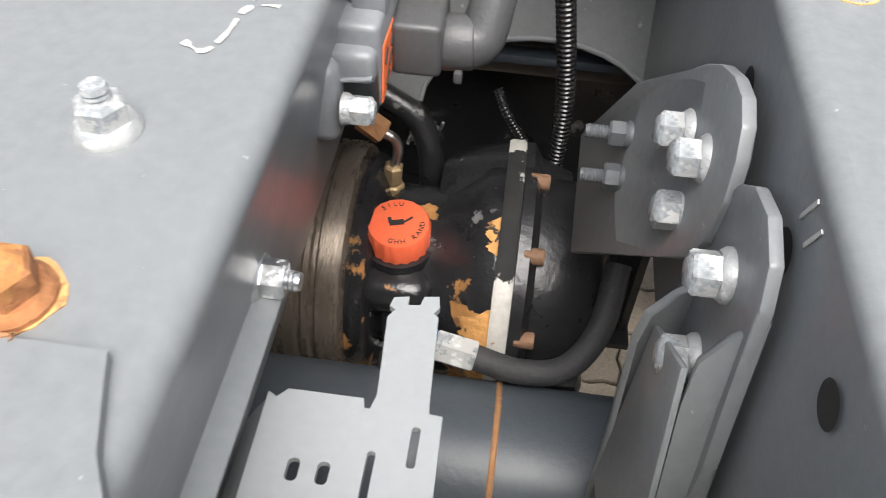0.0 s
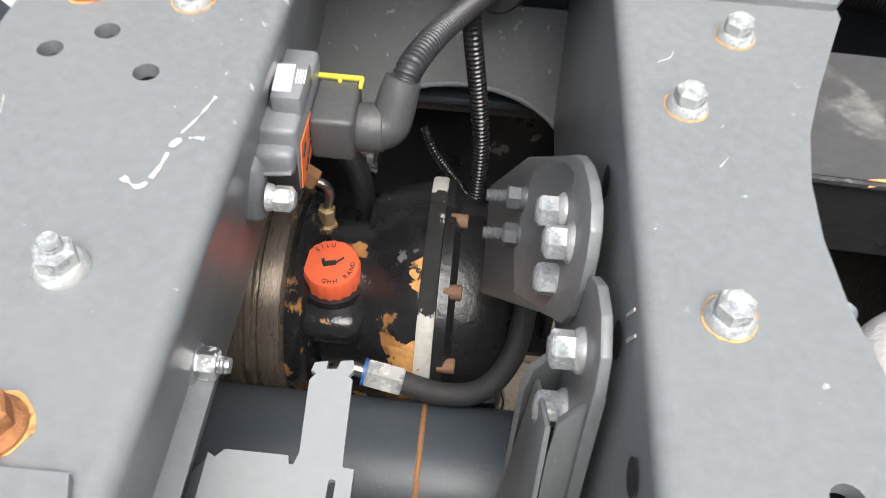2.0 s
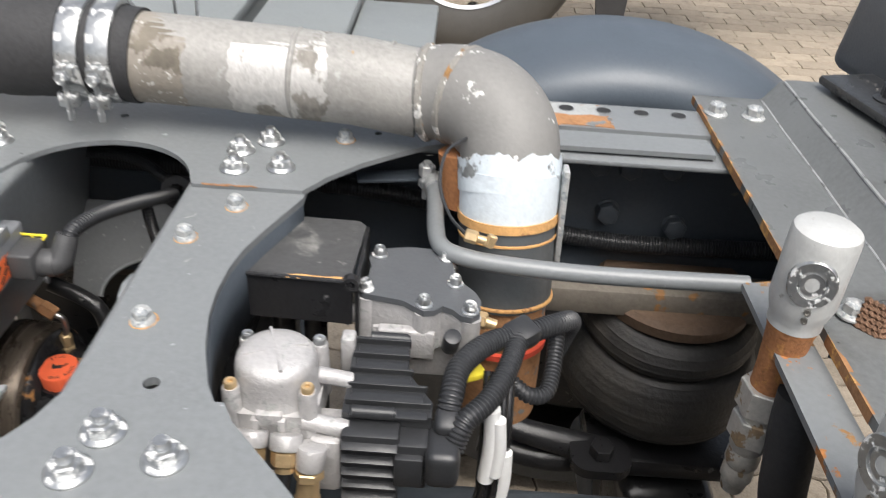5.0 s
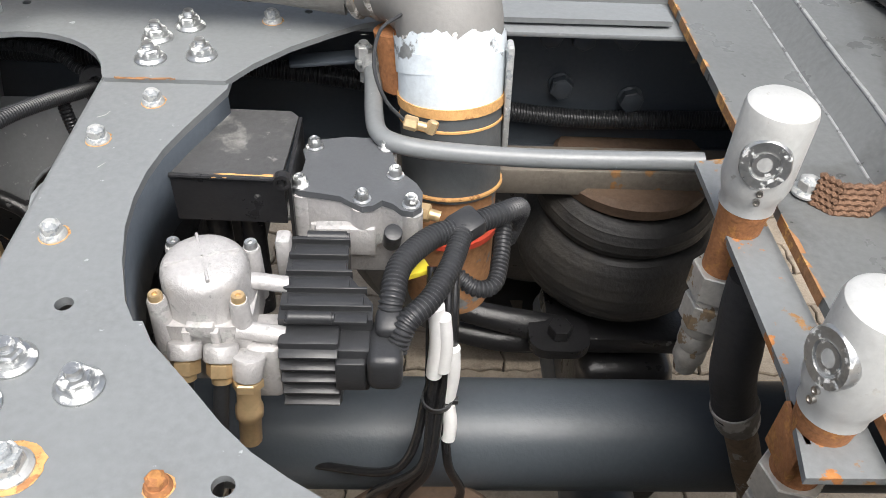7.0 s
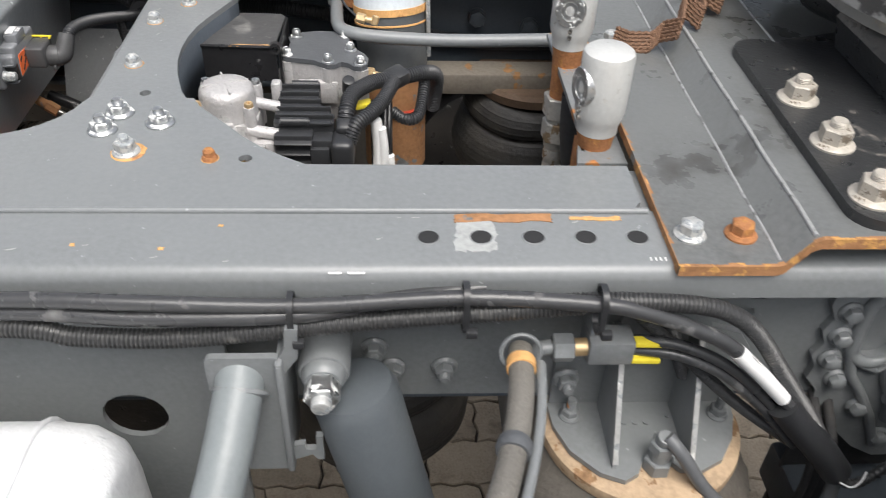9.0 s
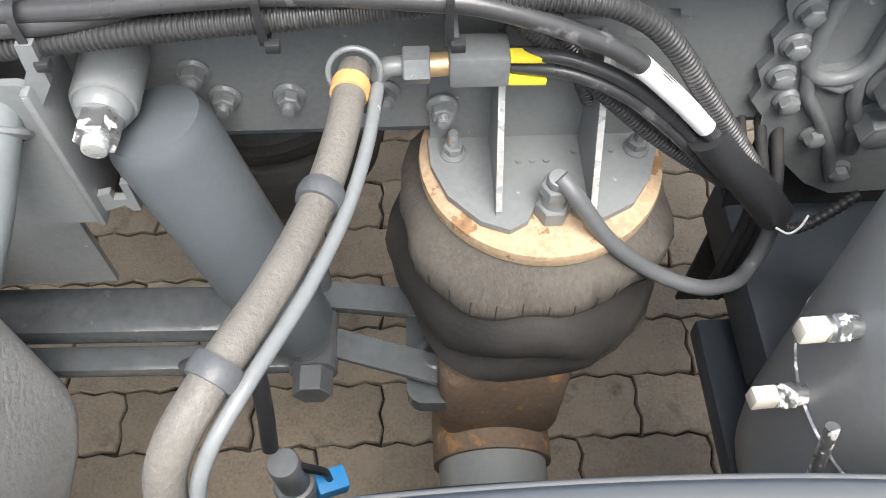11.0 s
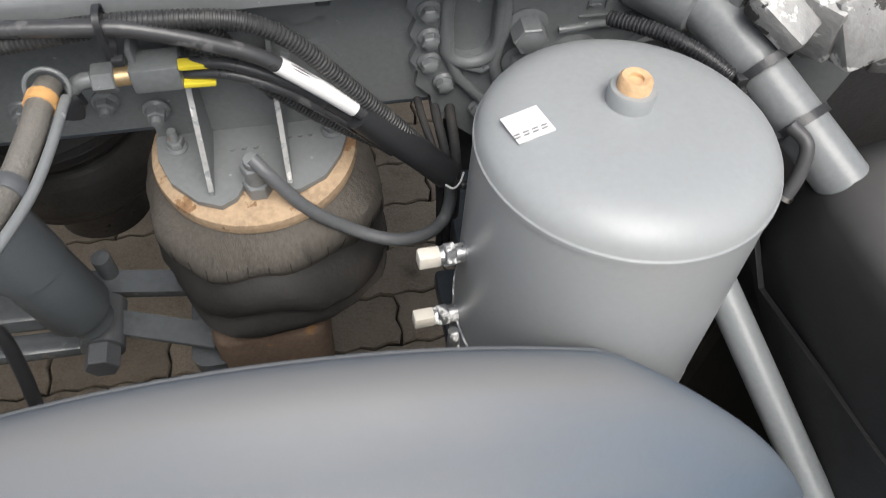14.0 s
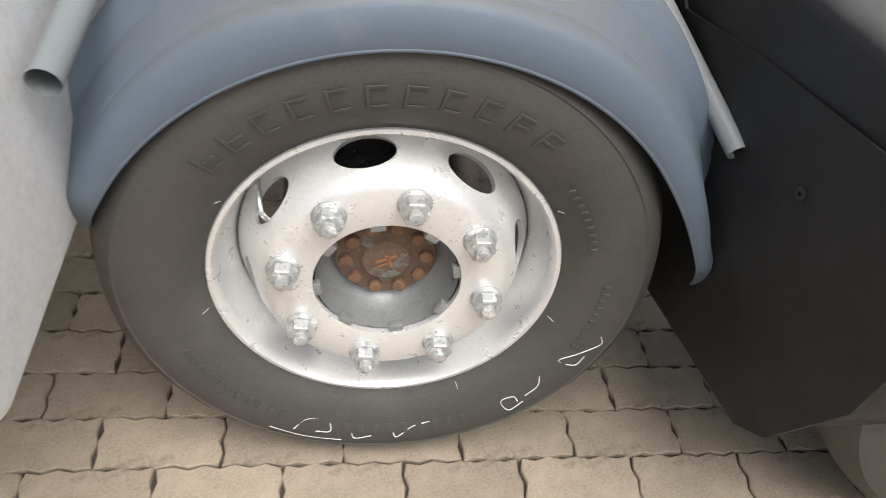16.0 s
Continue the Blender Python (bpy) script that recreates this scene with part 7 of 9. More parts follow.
def dark_spring(place, label):
    """A folded rubber air spring: a slumped upper roll, a wide main roll with cord rings, and its piston."""
    px = place[0]
    t = thing("air_spring", label, "air spring", place)
    rolls = (("upper_roll", [(0.070, 0.850), (0.094, 0.846), (0.106, 0.834), (0.111, 0.818), (0.108, 0.803), (0.098, 0.794)], 0.010), ("main_roll", [(0.096, 0.800), (0.110, 0.794), (0.120, 0.778), (0.1255, 0.755), (0.1255, 0.735), (0.121, 0.716), (0.113, 0.704), (0.098, 0.698), (0.070, 0.699)], 0.004))
    for nm, prof, slump in rolls:
        bm = bmesh.new()
        fine = smooth_path([(r, z, 0) for r, z in prof], 8)
        rings = []
        for i, q in enumerate(fine):
            f = i / (len(fine) - 1)
            cord = 0.0008 if i % 6 == 3 else 0.0
            ring = []
            for k in range(72):
                a = 2 * math.pi * k / 72
                wob = 0.0045 * noise.noise(Vector((1.6 * math.cos(a) + px * 9, 1.6 * math.sin(a), q.y * 14))) + cord
                dz = slump * math.cos(a - 2.2) * (1 - f) + 0.004 * noise.noise(Vector((1.5 * math.cos(a) + 4, 1.5 * math.sin(a), q.y * 8 + px)))
                ring.append(bm.verts.new(((q.x + wob) * math.cos(a), (q.x + wob) * math.sin(a), q.y + dz)))
            rings.append(ring)
        for a, b in zip(rings, rings[1:]):
            for k in range(72):
                bm.faces.new((a[k], b[k], b[(k + 1) % 72], a[(k + 1) % 72]))
        part(nm, bm, dark_bag, t)
    bm = bmesh.new()
    lathe(bm, [(0, 0.866), (0.090, 0.866), (0.096, 0.860), (0.094, 0.846), (0, 0.846)], None, 48)
    part("top_plate", bm, surface("brown_spring_plate", (0.085, 0.055, 0.036), rough=0.8, vary=0.3, scale=25, grain=0.4), t, "dull brown top plate")
    bm = bmesh.new()
    lathe(bm, [(0.106, 0.702), (0.109, 0.696), (0.104, 0.690), (0.082, 0.686), (0.074, 0.672), (0.070, 0.600), (0, 0.600)], None, 48)
    part("piston", bm, black_paint, t, "black piston foot")
    return t


dark_spring((0.668, 0.300, 0.0), "dark cord-ringed rubber air spring below the far rail")
dark_spring((0.42, -0.14, -0.14), "dark dusty rubber air spring deep below the rails")
far_axle = thing("far_axle_arm", "dark cast axle arm under the far air spring", "axle arm")
bm = bmesh.new()
box(bm, (0.13, 0.15, 0.24), (0.690, 0.245, 0.500), bevel=0.022, segments=3)
box(bm, (0.20, 0.10, 0.030), (0.680, 0.235, 0.652), bevel=0.008)
rod(bm, (0.690, 0.24, 0.46), (0.690, 0.10, 0.46), 0.062, 0.056, steps=32, bevel=0.004)
part("casting", bm, black_paint, far_axle)
for x0, z0 in ((0.455, 0.690), (0.440, 0.655)):
    bm = bmesh.new()
    sweep(bm, smooth_path([(x0, 0.215, z0), (0.530, 0.205, z0 - 0.012), (0.600, 0.200, 0.664)]), lambda f: 0.014 + 0.006 * f, 12, squash=(1.0, 0.7))
    part("arm_rib", bm, black_paint, far_axle)
bm = bmesh.new()
plate(bm, rounded(0.075, 0.060, 0.022, 5, 0.590, 0.180), 0.014, m=Matrix.Translation((0, 0, 0.684)))
part("foot", bm, black_paint, far_axle)
bm = bmesh.new()
hexagon(bm, (0.590, 0.178, 0.684), (0.590, 0.178, 0.700), 0.026)
part("foot_bolt", bm, black_paint, far_axle)
bm = bmesh.new()
lathe(bm, [(0, 0.016), (0.012, 0.016), (0.014, 0.012), (0.014, 0.006), (0.019, 0.005), (0.019, 0)], face_near(0.680, 0.170, 0.590, 0), 20)
part("side_bolt", bm, oily, far_axle)
beam2 = thing("longitudinal_bar", "dusty brown steel bar under the far rail", "bar")
bm = bmesh.new()
box(bm, (0.9, 0.05, 0.035), (0.80, 0.262, 0.872), bevel=0.004)
part("bar", bm, surface("dusty_brown_bar", (0.13, 0.115, 0.095), rough=0.7, vary=0.25, scale=12, spots=(0.25, 0.13, 0.05), spot_scale=20, spot_level=0.62), beam2)

# valve block with yellow tags and hose ring under the near rail
vb = thing("air_manifold", "grey air line manifold with brass parts and yellow tags", "fitting")
bm = bmesh.new()
hexagon(bm, (0.582, -0.415, 0.968), (0.600, -0.415, 0.968), 0.022)
box(bm, (0.040, 0.026, 0.026), (0.632, -0.412, 0.968), bevel=0.003)
box(bm, (0.005, 0.030, 0.046), (0.616, -0.400, 0.972), bevel=0.001)
part("body", bm, paint, vb)
bm = bmesh.new()
rod(bm, (0.599, -0.415, 0.968), (0.615, -0.414, 0.968), 0.008, steps=16)
part("brass_thread", bm, brass_metal, vb, "brass thread")
bm = bmesh.new()
sweep(bm, smooth_path([(0.583, -0.415, 0.968), (0.572, -0.416, 0.968), (0.562, -0.418, 0.962)]), 0.007, 14)
part("elbow", bm, paint, vb)
for z in (0.977, 0.957):
    bm = bmesh.new()
    box(bm, (0.026, 0.010, 0.005), (0.664, -0.418, z), (0, 6, 4), bevel=0.001)
    part("yellow_tag", bm, yellow_plastic, vb, "yellow tag")
for k, z in enumerate((0.974, 0.962)):
    cable("black air line from the manifold", [(0.652, -0.412, z), (0.69, -0.422, z + 0.003), (0.73, -0.430, z - 0.012), (0.77, -0.434, z - 0.047), (0.82, -0.434, z - 0.105)], 0.0050, black_cable, name="air_line")
ring = thing("hose_ring", "grey plastic ring and cable bundle at the top of the sleeve", "ring")
bm = bmesh.new()
pts = [(0.552 + 0.0165 * math.cos(a), -0.432 + 0.006 * math.sin(a), 0.980 + 0.0150 * math.sin(a)) for a in [2 * math.pi * k / 28 for k in range(29)]]
sweep(bm, pts, 0.0020, 8, caps=False)
part("loop", bm, paint, ring)
bm = bmesh.new()
sweep(bm, smooth_path([(0.566, -0.416, 0.955), (0.560, -0.419, 0.952), (0.556, -0.425, 0.940)]), 0.011, 12)
part("knot", bm, black_plastic, ring)
sleeve = thing("cable_sleeve", "worn tan and grey braided cable sleeve hanging beside the shock absorber", "cable sleeve")
bm = bmesh.new()
sp = smooth_path([(0.552, -0.428, 0.978), (0.550, -0.449, 0.983), (0.545, -0.488, 0.984), (0.534, -0.535, 0.984), (0.516, -0.590, 0.992), (0.492, -0.642, 0.998), (0.473, -0.672, 0.985), (0.462, -0.685, 0.95), (0.455, -0.69, 0.88), (0.45, -0.685, 0.72), (0.47, -0.66, 0.60)], 12)
sweep(bm, sp, 0.0104, 20)
part("sleeve", bm, tan_hose, sleeve)
bm = bmesh.new()
sweep(bm, [p for p in sp[10:15]], 0.0122, 16)
part("copper_collar", bm, ochre, sleeve, "copper-brown collar")
bm = bmesh.new()
sweep(bm, [p + V(0.016, -0.004 , -0.002) for p in sp[8:]], 0.0042, 12)
part("side_cable", bm, paint, sleeve)
for i in (35, 60):
    bm = bmesh.new()
    lathe(bm, [(0.0095, -0.006), (0.0128, -0.006), (0.0138, -0.002), (0.0138, 0.002), (0.0128, 0.006), (0.0095, 0.006)], frame_of(sp[i], sp[i + 1]), 20)
    part("clip", bm, grey_plastic, sleeve)

# cast bracket on the web behind the tank
cast = thing("cast_bracket", "grey painted cast bracket with ribs and bolts on the web", "bracket")
CF = -0.374
bm = bmesh.new()
edge = [(0.826, 1.06), (0.824, 0.998), (0.832, 0.982), (0.826, 0.966), (0.833, 0.950), (0.826, 0.934), (0.834, 0.918), (0.831, 0.902), (0.846, 0.884), (0.850, 0.860), (0.878, 0.830), (0.915, 0.792), (0.945, 0.775), (1.02, 0.78), (1.30, 0.80), (1.35, 1.06)]
oval = rounded(0.038, 0.080, 0.018, 6, 0.884, 0.972)
plate(bm, edge, 0.014, [oval], pose(0.020, CF, -0.022, 90, 0, 0))
part("casting", bm, paint, cast)
def raised(points, r=0.006, closed=False, out=0.002):
    """A rounded rib that runs over the face of the casting."""
    q = [V(x + 0.020, CF - out, z - 0.022) for x, z in points]
    b = bmesh.new()
    sweep(b, q + ([q[0]] if closed else []), r, 10, caps=not closed)
    part("rib", b, paint, cast)
raised(rounded(0.050, 0.092, 0.024, 6, 0.884, 0.972), 0.0062, True)
raised([(0.862, 1.03), (0.860, 0.98), (0.863, 0.935), (0.872, 0.908), (0.893, 0.880), (0.915, 0.845), (0.935, 0.800)], 0.0055)
raised([(0.910, 1.02), (0.913, 0.965), (0.905, 0.925), (0.912, 0.900), (0.928, 0.872), (0.935, 0.84)], 0.0065)
raised([(0.965, 0.955), (1.00, 0.958), (1.07, 0.958), (1.15, 0.960), (1.25, 0.965)], 0.0040)
raised([(0.875, 0.925), (0.895, 0.915), (0.905, 0.925)], 0.0050)
raised([(0.930, 0.86), (0.975, 0.885), (1.03, 0.895), (1.10, 0.895)], 0.0050)
for x, z, r in ((1.004, 0.897, 0.027), (1.078, 0.893, 0.027)):
    bm = bmesh.new()
    lathe(bm, [(r, 0), (r, 0.008), (r - 0.003, 0.011), (r - 0.006, 0.008), (r - 0.007, 0.002), (0, 0.002)], face_near(x, CF, z, 0), 32)
    part("boss", bm, paint, cast)
# Flat discs on the bosses; the black one stands for bore shade.
for x, z, r, mt in ((1.000, 0.897, 0.007, print_and_bore_black), (1.078, 0.893, 0.009, ochre)):
    bm = bmesh.new()
    lathe(bm, [(0, 0.0026), (r, 0.0026)], face_near(x, CF, z, 0), 16)
    part("bore", bm, mt, cast)
bm = bmesh.new()
for z in (0.968, 0.992):
    box(bm, (0.085, 0.003, 0.0016), (1.045, CF - 0.0012, z - 0.022))
for k in range(5):
    box(bm, (0.009 if k % 2 else 0.012, 0.003, 0.0022), (1.015 + 0.017 * k, CF - 0.0012, 0.958 + 0.003 * (k % 2)))
    box(bm, (0.0022, 0.003, 0.008), (1.010 + 0.017 * k, CF - 0.0012, 0.959))
part("raised_bars", bm, paint, cast, "raised casting marks")
cbolts = make_bolt("bolt", "grey painted round-headed bolt on the cast bracket", paint, across=0.018, high=0.010, flange=0.014)
place_all(cbolts, [face_near(0.863, CF, 0.970, 0), face_near(0.864, CF, 0.939, 12), face_near(0.864, CF, 0.909, 30), face_near(0.879, CF, 0.881, 45), face_near(0.916, CF, 0.838, 3), face_near(0.956, CF, 0.790, 5)], "cast bracket bolts")
cbig = make_bolt("bolt", "large grey painted hexagon bolt with washer on the cast bracket", paint, across=0.034, high=0.024, flange=0.025)
place_all(cbig, [face_near(0.953, CF - 0.002, 0.943, 0), face_near(0.954, CF - 0.002, 0.900, 20), face_near(0.956, CF - 0.002, 0.858, 10)], "large bracket bolts")

# ---------- vertical grey tank ----------
tank = thing("air_tank", "upright light grey air tank with domed lid and label", "air tank")
tank.matrix_basis = Matrix.Translation((0.979, -0.551, 1.040)) @ pose(0, 0, 0, -7, 3.5, 0) @ Matrix.Translation((0.002, -0.011, -1.038))
R = 0.1125
bm = bmesh.new()
lathe(bm, [(0, 1.026), (0.03, 1.0257), (0.06, 1.0245), (0.080, 1.0225), (0.092, 1.0188), (0.101, 1.0140), (0.1075, 1.0085), (R - 0.0015, 1.003), (R, 0.997)], None, 72)
part("domed_lid", bm, tank_paint, tank)
bm = bmesh.new()
lathe(bm, [(R, 0.997), (R + 0.0012, 0.9958), (R + 0.0012, 0.9922), (R, 0.991), (R, 0.70), (R - 0.006, 0.66), (R - 0.03, 0.63), (0, 0.62)], None, 72)
part("shell", bm, tank_paint, tank)
bm = bmesh.new()
lathe(bm, [(0.030, 1.022), (0.022, 1.0255), (0.0175, 1.026), (0.0175, 1.037), (0.0165, 1.039), (0, 1.039)], Matrix.Translation((-0.002, 0.011, 0)), 32)
part("boss", bm, tank_paint, tank)
bm = bmesh.new()
lathe(bm, [(0, 1.044), (0.0055, 1.044), (0.0055, 1.047), (0.0105, 1.048), (0.0122, 1.046), (0.0126, 1.038)], Matrix.Translation((-0.002, 0.011, 0)), 28)
part("plug", bm, surface("tan_plug", (0.55, 0.36, 0.20), rough=0.7, vary=0.2, scale=60, grain=0.4), tank, "tan threaded plug with a hexagon socket")
bm = bmesh.new()
box(bm, (0.029, 0.027, 0.0008), (-0.080, -0.002, 1.0228), (0, -7, 16), bevel=0.0)
part("label", bm, white_label, tank, "white paper label")
for k in range(2):
    for j in range(4):
        bm = bmesh.new()
        box(bm, (0.0045, 0.0012, 0.0004), (-0.090 + 0.0068 * j, -0.0110 - 0.003 * k + 0.0019 * j, 1.0224 + 0.0008 * j), (0, -7, 16))
        part("printed_bar", bm, grey_ink, tank)
for z, w in ((0.890, 0.0), (0.806, 0.004)):
    bm = bmesh.new()
    rod(bm, (-0.112, -0.002, z), (-0.134, -0.004, z), 0.0080, steps=18)
    hexagon(bm, (-0.121, -0.0028, z), (-0.131, -0.0038, z), 0.0175)
    part("port", bm, zinc, tank)
    bm = bmesh.new()
    box(bm, (0.019, 0.0125, 0.0140), (-0.1425, -0.0046, z), (0, 0, 5), bevel=0.002)
    part("port_cap", bm, surface("ivory_plastic", (0.68, 0.64, 0.56), rough=0.5, vary=0.05), tank, "ivory plastic port cap")
bm = bmesh.new()
lathe(bm, [(R + 0.001, -0.0015), (R + 0.0025, 0), (R + 0.001, 0.0015)], pose(0, 0, 0.795, 9, 5, 0), 72)
part("band_wire", bm, zinc, tank, "thin steel band")
bm = bmesh.new()
rod(bm, (-0.128, -0.05, 0.85), (-0.120, -0.066, 0.770), 0.0045, steps=10)
part("tension_rod", bm, zinc, tank)
base = thing("tank_cradle", "dark steel cradle that carries the upright tank", "cradle")
bm = bmesh.new()
box(bm, (0.24, 0.26, 0.03), (0.985, -0.56, 0.606), bevel=0.006)
box(bm, (0.20, 0.20, 0.06), (0.985, -0.42, 0.68), bevel=0.006)
part("shelf", bm, dark_and_shaded_paint, base)

bent = thing("bent_tube", "grey painted bent tube with cable ties on a cast foot", "tube")
bm = bmesh.new()
sweep(bm, smooth_path([(1.092, -0.400, 0.985), (1.126, -0.465, 0.965), (1.160, -0.530, 0.940), (1.187, -0.578, 0.918), (1.230, -0.660, 0.880), (1.300, -0.795, 0.825)], 10), 0.0228, 28)
part("tube", bm, paint, bent)
bm = bmesh.new()
rod(bm, (1.060, -0.360, 0.985), (1.100, -0.410, 0.982), 0.037, 0.033, steps=28, bevel=0.005)
box(bm, (0.012, 0.07, 0.09), (1.13, -0.405, 1.00), (0, 0, -30), bevel=0.004)
part("cast_foot", bm, paint, bent)
for f, pos in ((0, (1.133, -0.478, 0.963)), (1, (1.156, -0.523, 0.938))):
    bm = bmesh.new()
    lathe(bm, [(0.028, -0.004), (0.0298, -0.004), (0.0298, 0.004), (0.028, 0.004)], frame_of(pos, (pos[0] + 0.035, pos[1] - 0.075, pos[2] - 0.030)), 28)
    box(bm, (0.010, 0.008, 0.008), (pos[0] - 0.026, pos[1] - 0.014, pos[2] + 0.006), bevel=0.001)
    part("cable_tie", bm, black_plastic, bent)
conduit("black corrugated conduit behind the tank", [(1.02, -0.40, 0.965), (1.06, -0.44, 0.975), (1.10, -0.478, 0.965), (1.118, -0.50, 0.945)], 0.0072, ridge=0.001, pitch=0.0036)
hook = thing("rubber_nozzle", "grey bent rubber nozzle tied to the tube", "nozzle")
bm = bmesh.new()
sweep(bm, smooth_path([(1.134, -0.540, 0.962), (1.143, -0.557, 0.956), (1.139, -0.571, 0.936), (1.130, -0.580, 0.916)]), 0.0060, 16)
part("tube", bm, surface("grey_rubber", (0.06, 0.06, 0.062), rough=0.45, vary=0.15), hook)
bm = bmesh.new()
lathe(bm, [(0.0035, 0), (0.0066, 0), (0.0066, 0.004), (0.0035, 0.004)], frame_of((1.1315, -0.579, 0.919), (1.1290, -0.5808, 0.9140)), 16)
part("tip", bm, steel, hook, "bare steel tip")
rough_cast = thing("corroded_casting", "pale corroded flaking casting beside the bent tube", "casting")
flaking = surface("flaking_casting", (0.24, 0.24, 0.235), rough=0.45, metal=0.3, vary=0.3, scale=20, grain=1.0, grain_scale=70, spots=(0.66, 0.66, 0.64), spot_scale=26, spot_level=0.56, sharp=0.02, second=(0.05, 0.048, 0.045), second_scale=30, second_level=0.60)
for k in range(16):
    rr = random.Random(60 + k)
    bm = bmesh.new()
    box(bm, (rr.uniform(0.03, 0.09), rr.uniform(0.03, 0.08), rr.uniform(0.02, 0.07)), (1.20 + rr.uniform(-0.06, 0.08), -0.43 + rr.uniform(-0.05, 0.05), 0.985 + rr.uniform(-0.03, 0.035)), (rr.uniform(-30, 30), rr.uniform(-30, 30), rr.uniform(0, 90)), bevel=0.006)
    part("flaking_block", bm, flaking, rough_cast)

# ---------- axle, control arm ----------
axle = thing("axle", "grey painted round axle with a rusty bracket", "axle")
bm = bmesh.new()
rod(bm, (0.662, -0.47, 0.452), (0.662, -0.80, 0.452), 0.060, steps=40)
part("tube", bm, paint, axle)
bm = bmesh.new()
box(bm, (0.13, 0.16, 0.165), (0.668, -0.42, 0.5625), bevel=0.02, segments=3)
rod(bm, (0.662, -0.40, 0.455), (0.662, -0.52, 0.452), 0.066, steps=32)
part("seat", bm, surface("brown_casting", (0.12, 0.085, 0.060), rough=0.8, vary=0.3, scale=30, grain=0.5, spots=(0.26, 0.15, 0.07), spot_scale=28, spot_level=0.60), axle, "rusty brown spring seat")
bm = bmesh.new()
hexagon(bm, (0.635, -0.455, 0.566), (0.635, -0.484, 0.556), 0.032)
rod(bm, (0.635, -0.40, 0.584), (0.635, -0.456, 0.566), 0.024, steps=20)
part("bolt", bm, grey_plastic, axle)
bm = bmesh.new()
rod(bm, (0.662, -0.40, 0.452), (0.662, 0.45, 0.452), 0.050, steps=28)
part("inner_tube", bm, dark_and_shaded_paint, axle)
gloss_casting = surface("glossy_dark_casting_paint", (0.075, 0.082, 0.088), rough=0.24, vary=0.2, scale=14, grain=0.35, grain_scale=90, spots=(0.10, 0.075, 0.05), spot_scale=20, spot_level=0.66)
arm = thing("control_arm", "grey painted cast control arm with a forked end", "control arm")
bm = bmesh.new()
box(bm, (0.34, 0.055, 0.030), (0.30, -0.400, 0.610), (0, 2, 0), bevel=0.008)
part("upper_beam", bm, gloss_casting, arm)
bm = bmesh.new()
box(bm, (0.34, 0.030, 0.020), (0.30, -0.44, 0.585), (0, 2, 0), bevel=0.006)
part("lower_beam", bm, gloss_casting, arm)
for y0, y1 in ((-0.385, -0.395), (-0.43, -0.470)):
    bm = bmesh.new()
    profile_bar(bm, [(-0.015, 0.006), (0.015, 0.006), (0.015, 0.0), (0.004, -0.003), (0.004, -0.026), (-0.004, -0.026), (-0.004, -0.003), (-0.015, 0.0)], (0.455, y0, 0.618), (0.605, y1, 0.600))
    part("fork_leg", bm, gloss_casting, arm)
bm = bmesh.new()
plate(bm, rounded(0.058, 0.120, 0.018, 5, 0.600, -0.435), 0.022, [(0.600, -0.452, 0.012)], Matrix.Translation((0, 0, 0.580)), bevel=0.003)
part("fork_end", bm, gloss_casting, arm)
bm = bmesh.new()
lathe(bm, [(0.011, 0), (0.019, 0), (0.019, 0.004), (0.016, 0.006), (0.011, 0.006)], pose(0.600, -0.452, 0.602), 24)
part("eye_rim", bm, gloss_casting, arm)
bm = bmesh.new()
rod(bm, (0.485, -0.375, 0.60), (0.485, -0.375, 0.655), 0.011, steps=16, bevel=0.002)
part("pin", bm, gloss_casting, arm)
sens2 = thing("abs_sensor", "grey sensor with a blue plug and cables near the axle", "sensor")
bm = bmesh.new()
rod(bm, (0.478, -0.600, 0.735), (0.482, -0.604, 0.690), 0.013, steps=20, bevel=0.003)
rod(bm, (0.481, -0.603, 0.695), (0.483, -0.606, 0.655), 0.018, steps=20, bevel=0.004)
part("body", bm, paint, sens2)
bm = bmesh.new()
box(bm, (0.026, 0.020, 0.016), (0.510, -0.602, 0.684), (0, 12, 20), bevel=0.002)
part("blue_plug", bm, surface("bright_blue_plastic", (0.04, 0.30, 0.68), rough=0.45, vary=0.08), sens2, "blue plug")
for k in range(2):
    bm = bmesh.new()
    sweep(bm, smooth_path([(0.479, -0.598, 0.730 - 0.006 * k), (0.494, -0.60, 0.722 - 0.006 * k), (0.507, -0.60, 0.708 - 0.005 * k), (0.510, -0.602, 0.688)]), 0.0030, 8)
    part("lead", bm, black_plastic, sens2)
bm = bmesh.new()
sweep(bm, smooth_path([(0.470, -0.592, 0.745), (0.472, -0.575, 0.79), (0.471, -0.562, 0.835), (0.455, -0.560, 0.848), (0.425, -0.565, 0.835)]), 0.0065, 12)
part("cable", bm, black_plastic, sens2)
# ---------- wheel ----------
def cut(ob, cutters):
    """Cuts the cutters' shapes out of a mesh object for good."""
    for c in cutters:
        mod = ob.modifiers.new("cut", "BOOLEAN")
        mod.operation, mod.object, mod.solver = "DIFFERENCE", c, "EXACT"
    bpy.context.view_layer.update()
    mesh = bpy.data.meshes.new_from_object(ob.evaluated_get(bpy.context.evaluated_depsgraph_get()))
    ob.modifiers.clear()
    old = ob.data
    ob.data = mesh
    bpy.data.meshes.remove(old)
    for c in cutters:
        bpy.data.objects.remove(c)


WHEEL = Matrix.Translation((0.6764, -0.8539, 0.4445)) @ pose(0, 0, 0, 90.0, 0, -0.7) @ pose(0, 0, 0, 0, 0, -1.0) @ Matrix.Scale(1.0633, 4)
wheel = new("wheel")
wheel.matrix_basis = WHEEL
tagged(wheel, "silver painted steel truck wheel with worn black tyre", "wheel")
TR = 0.418
tyre = bmesh.new()
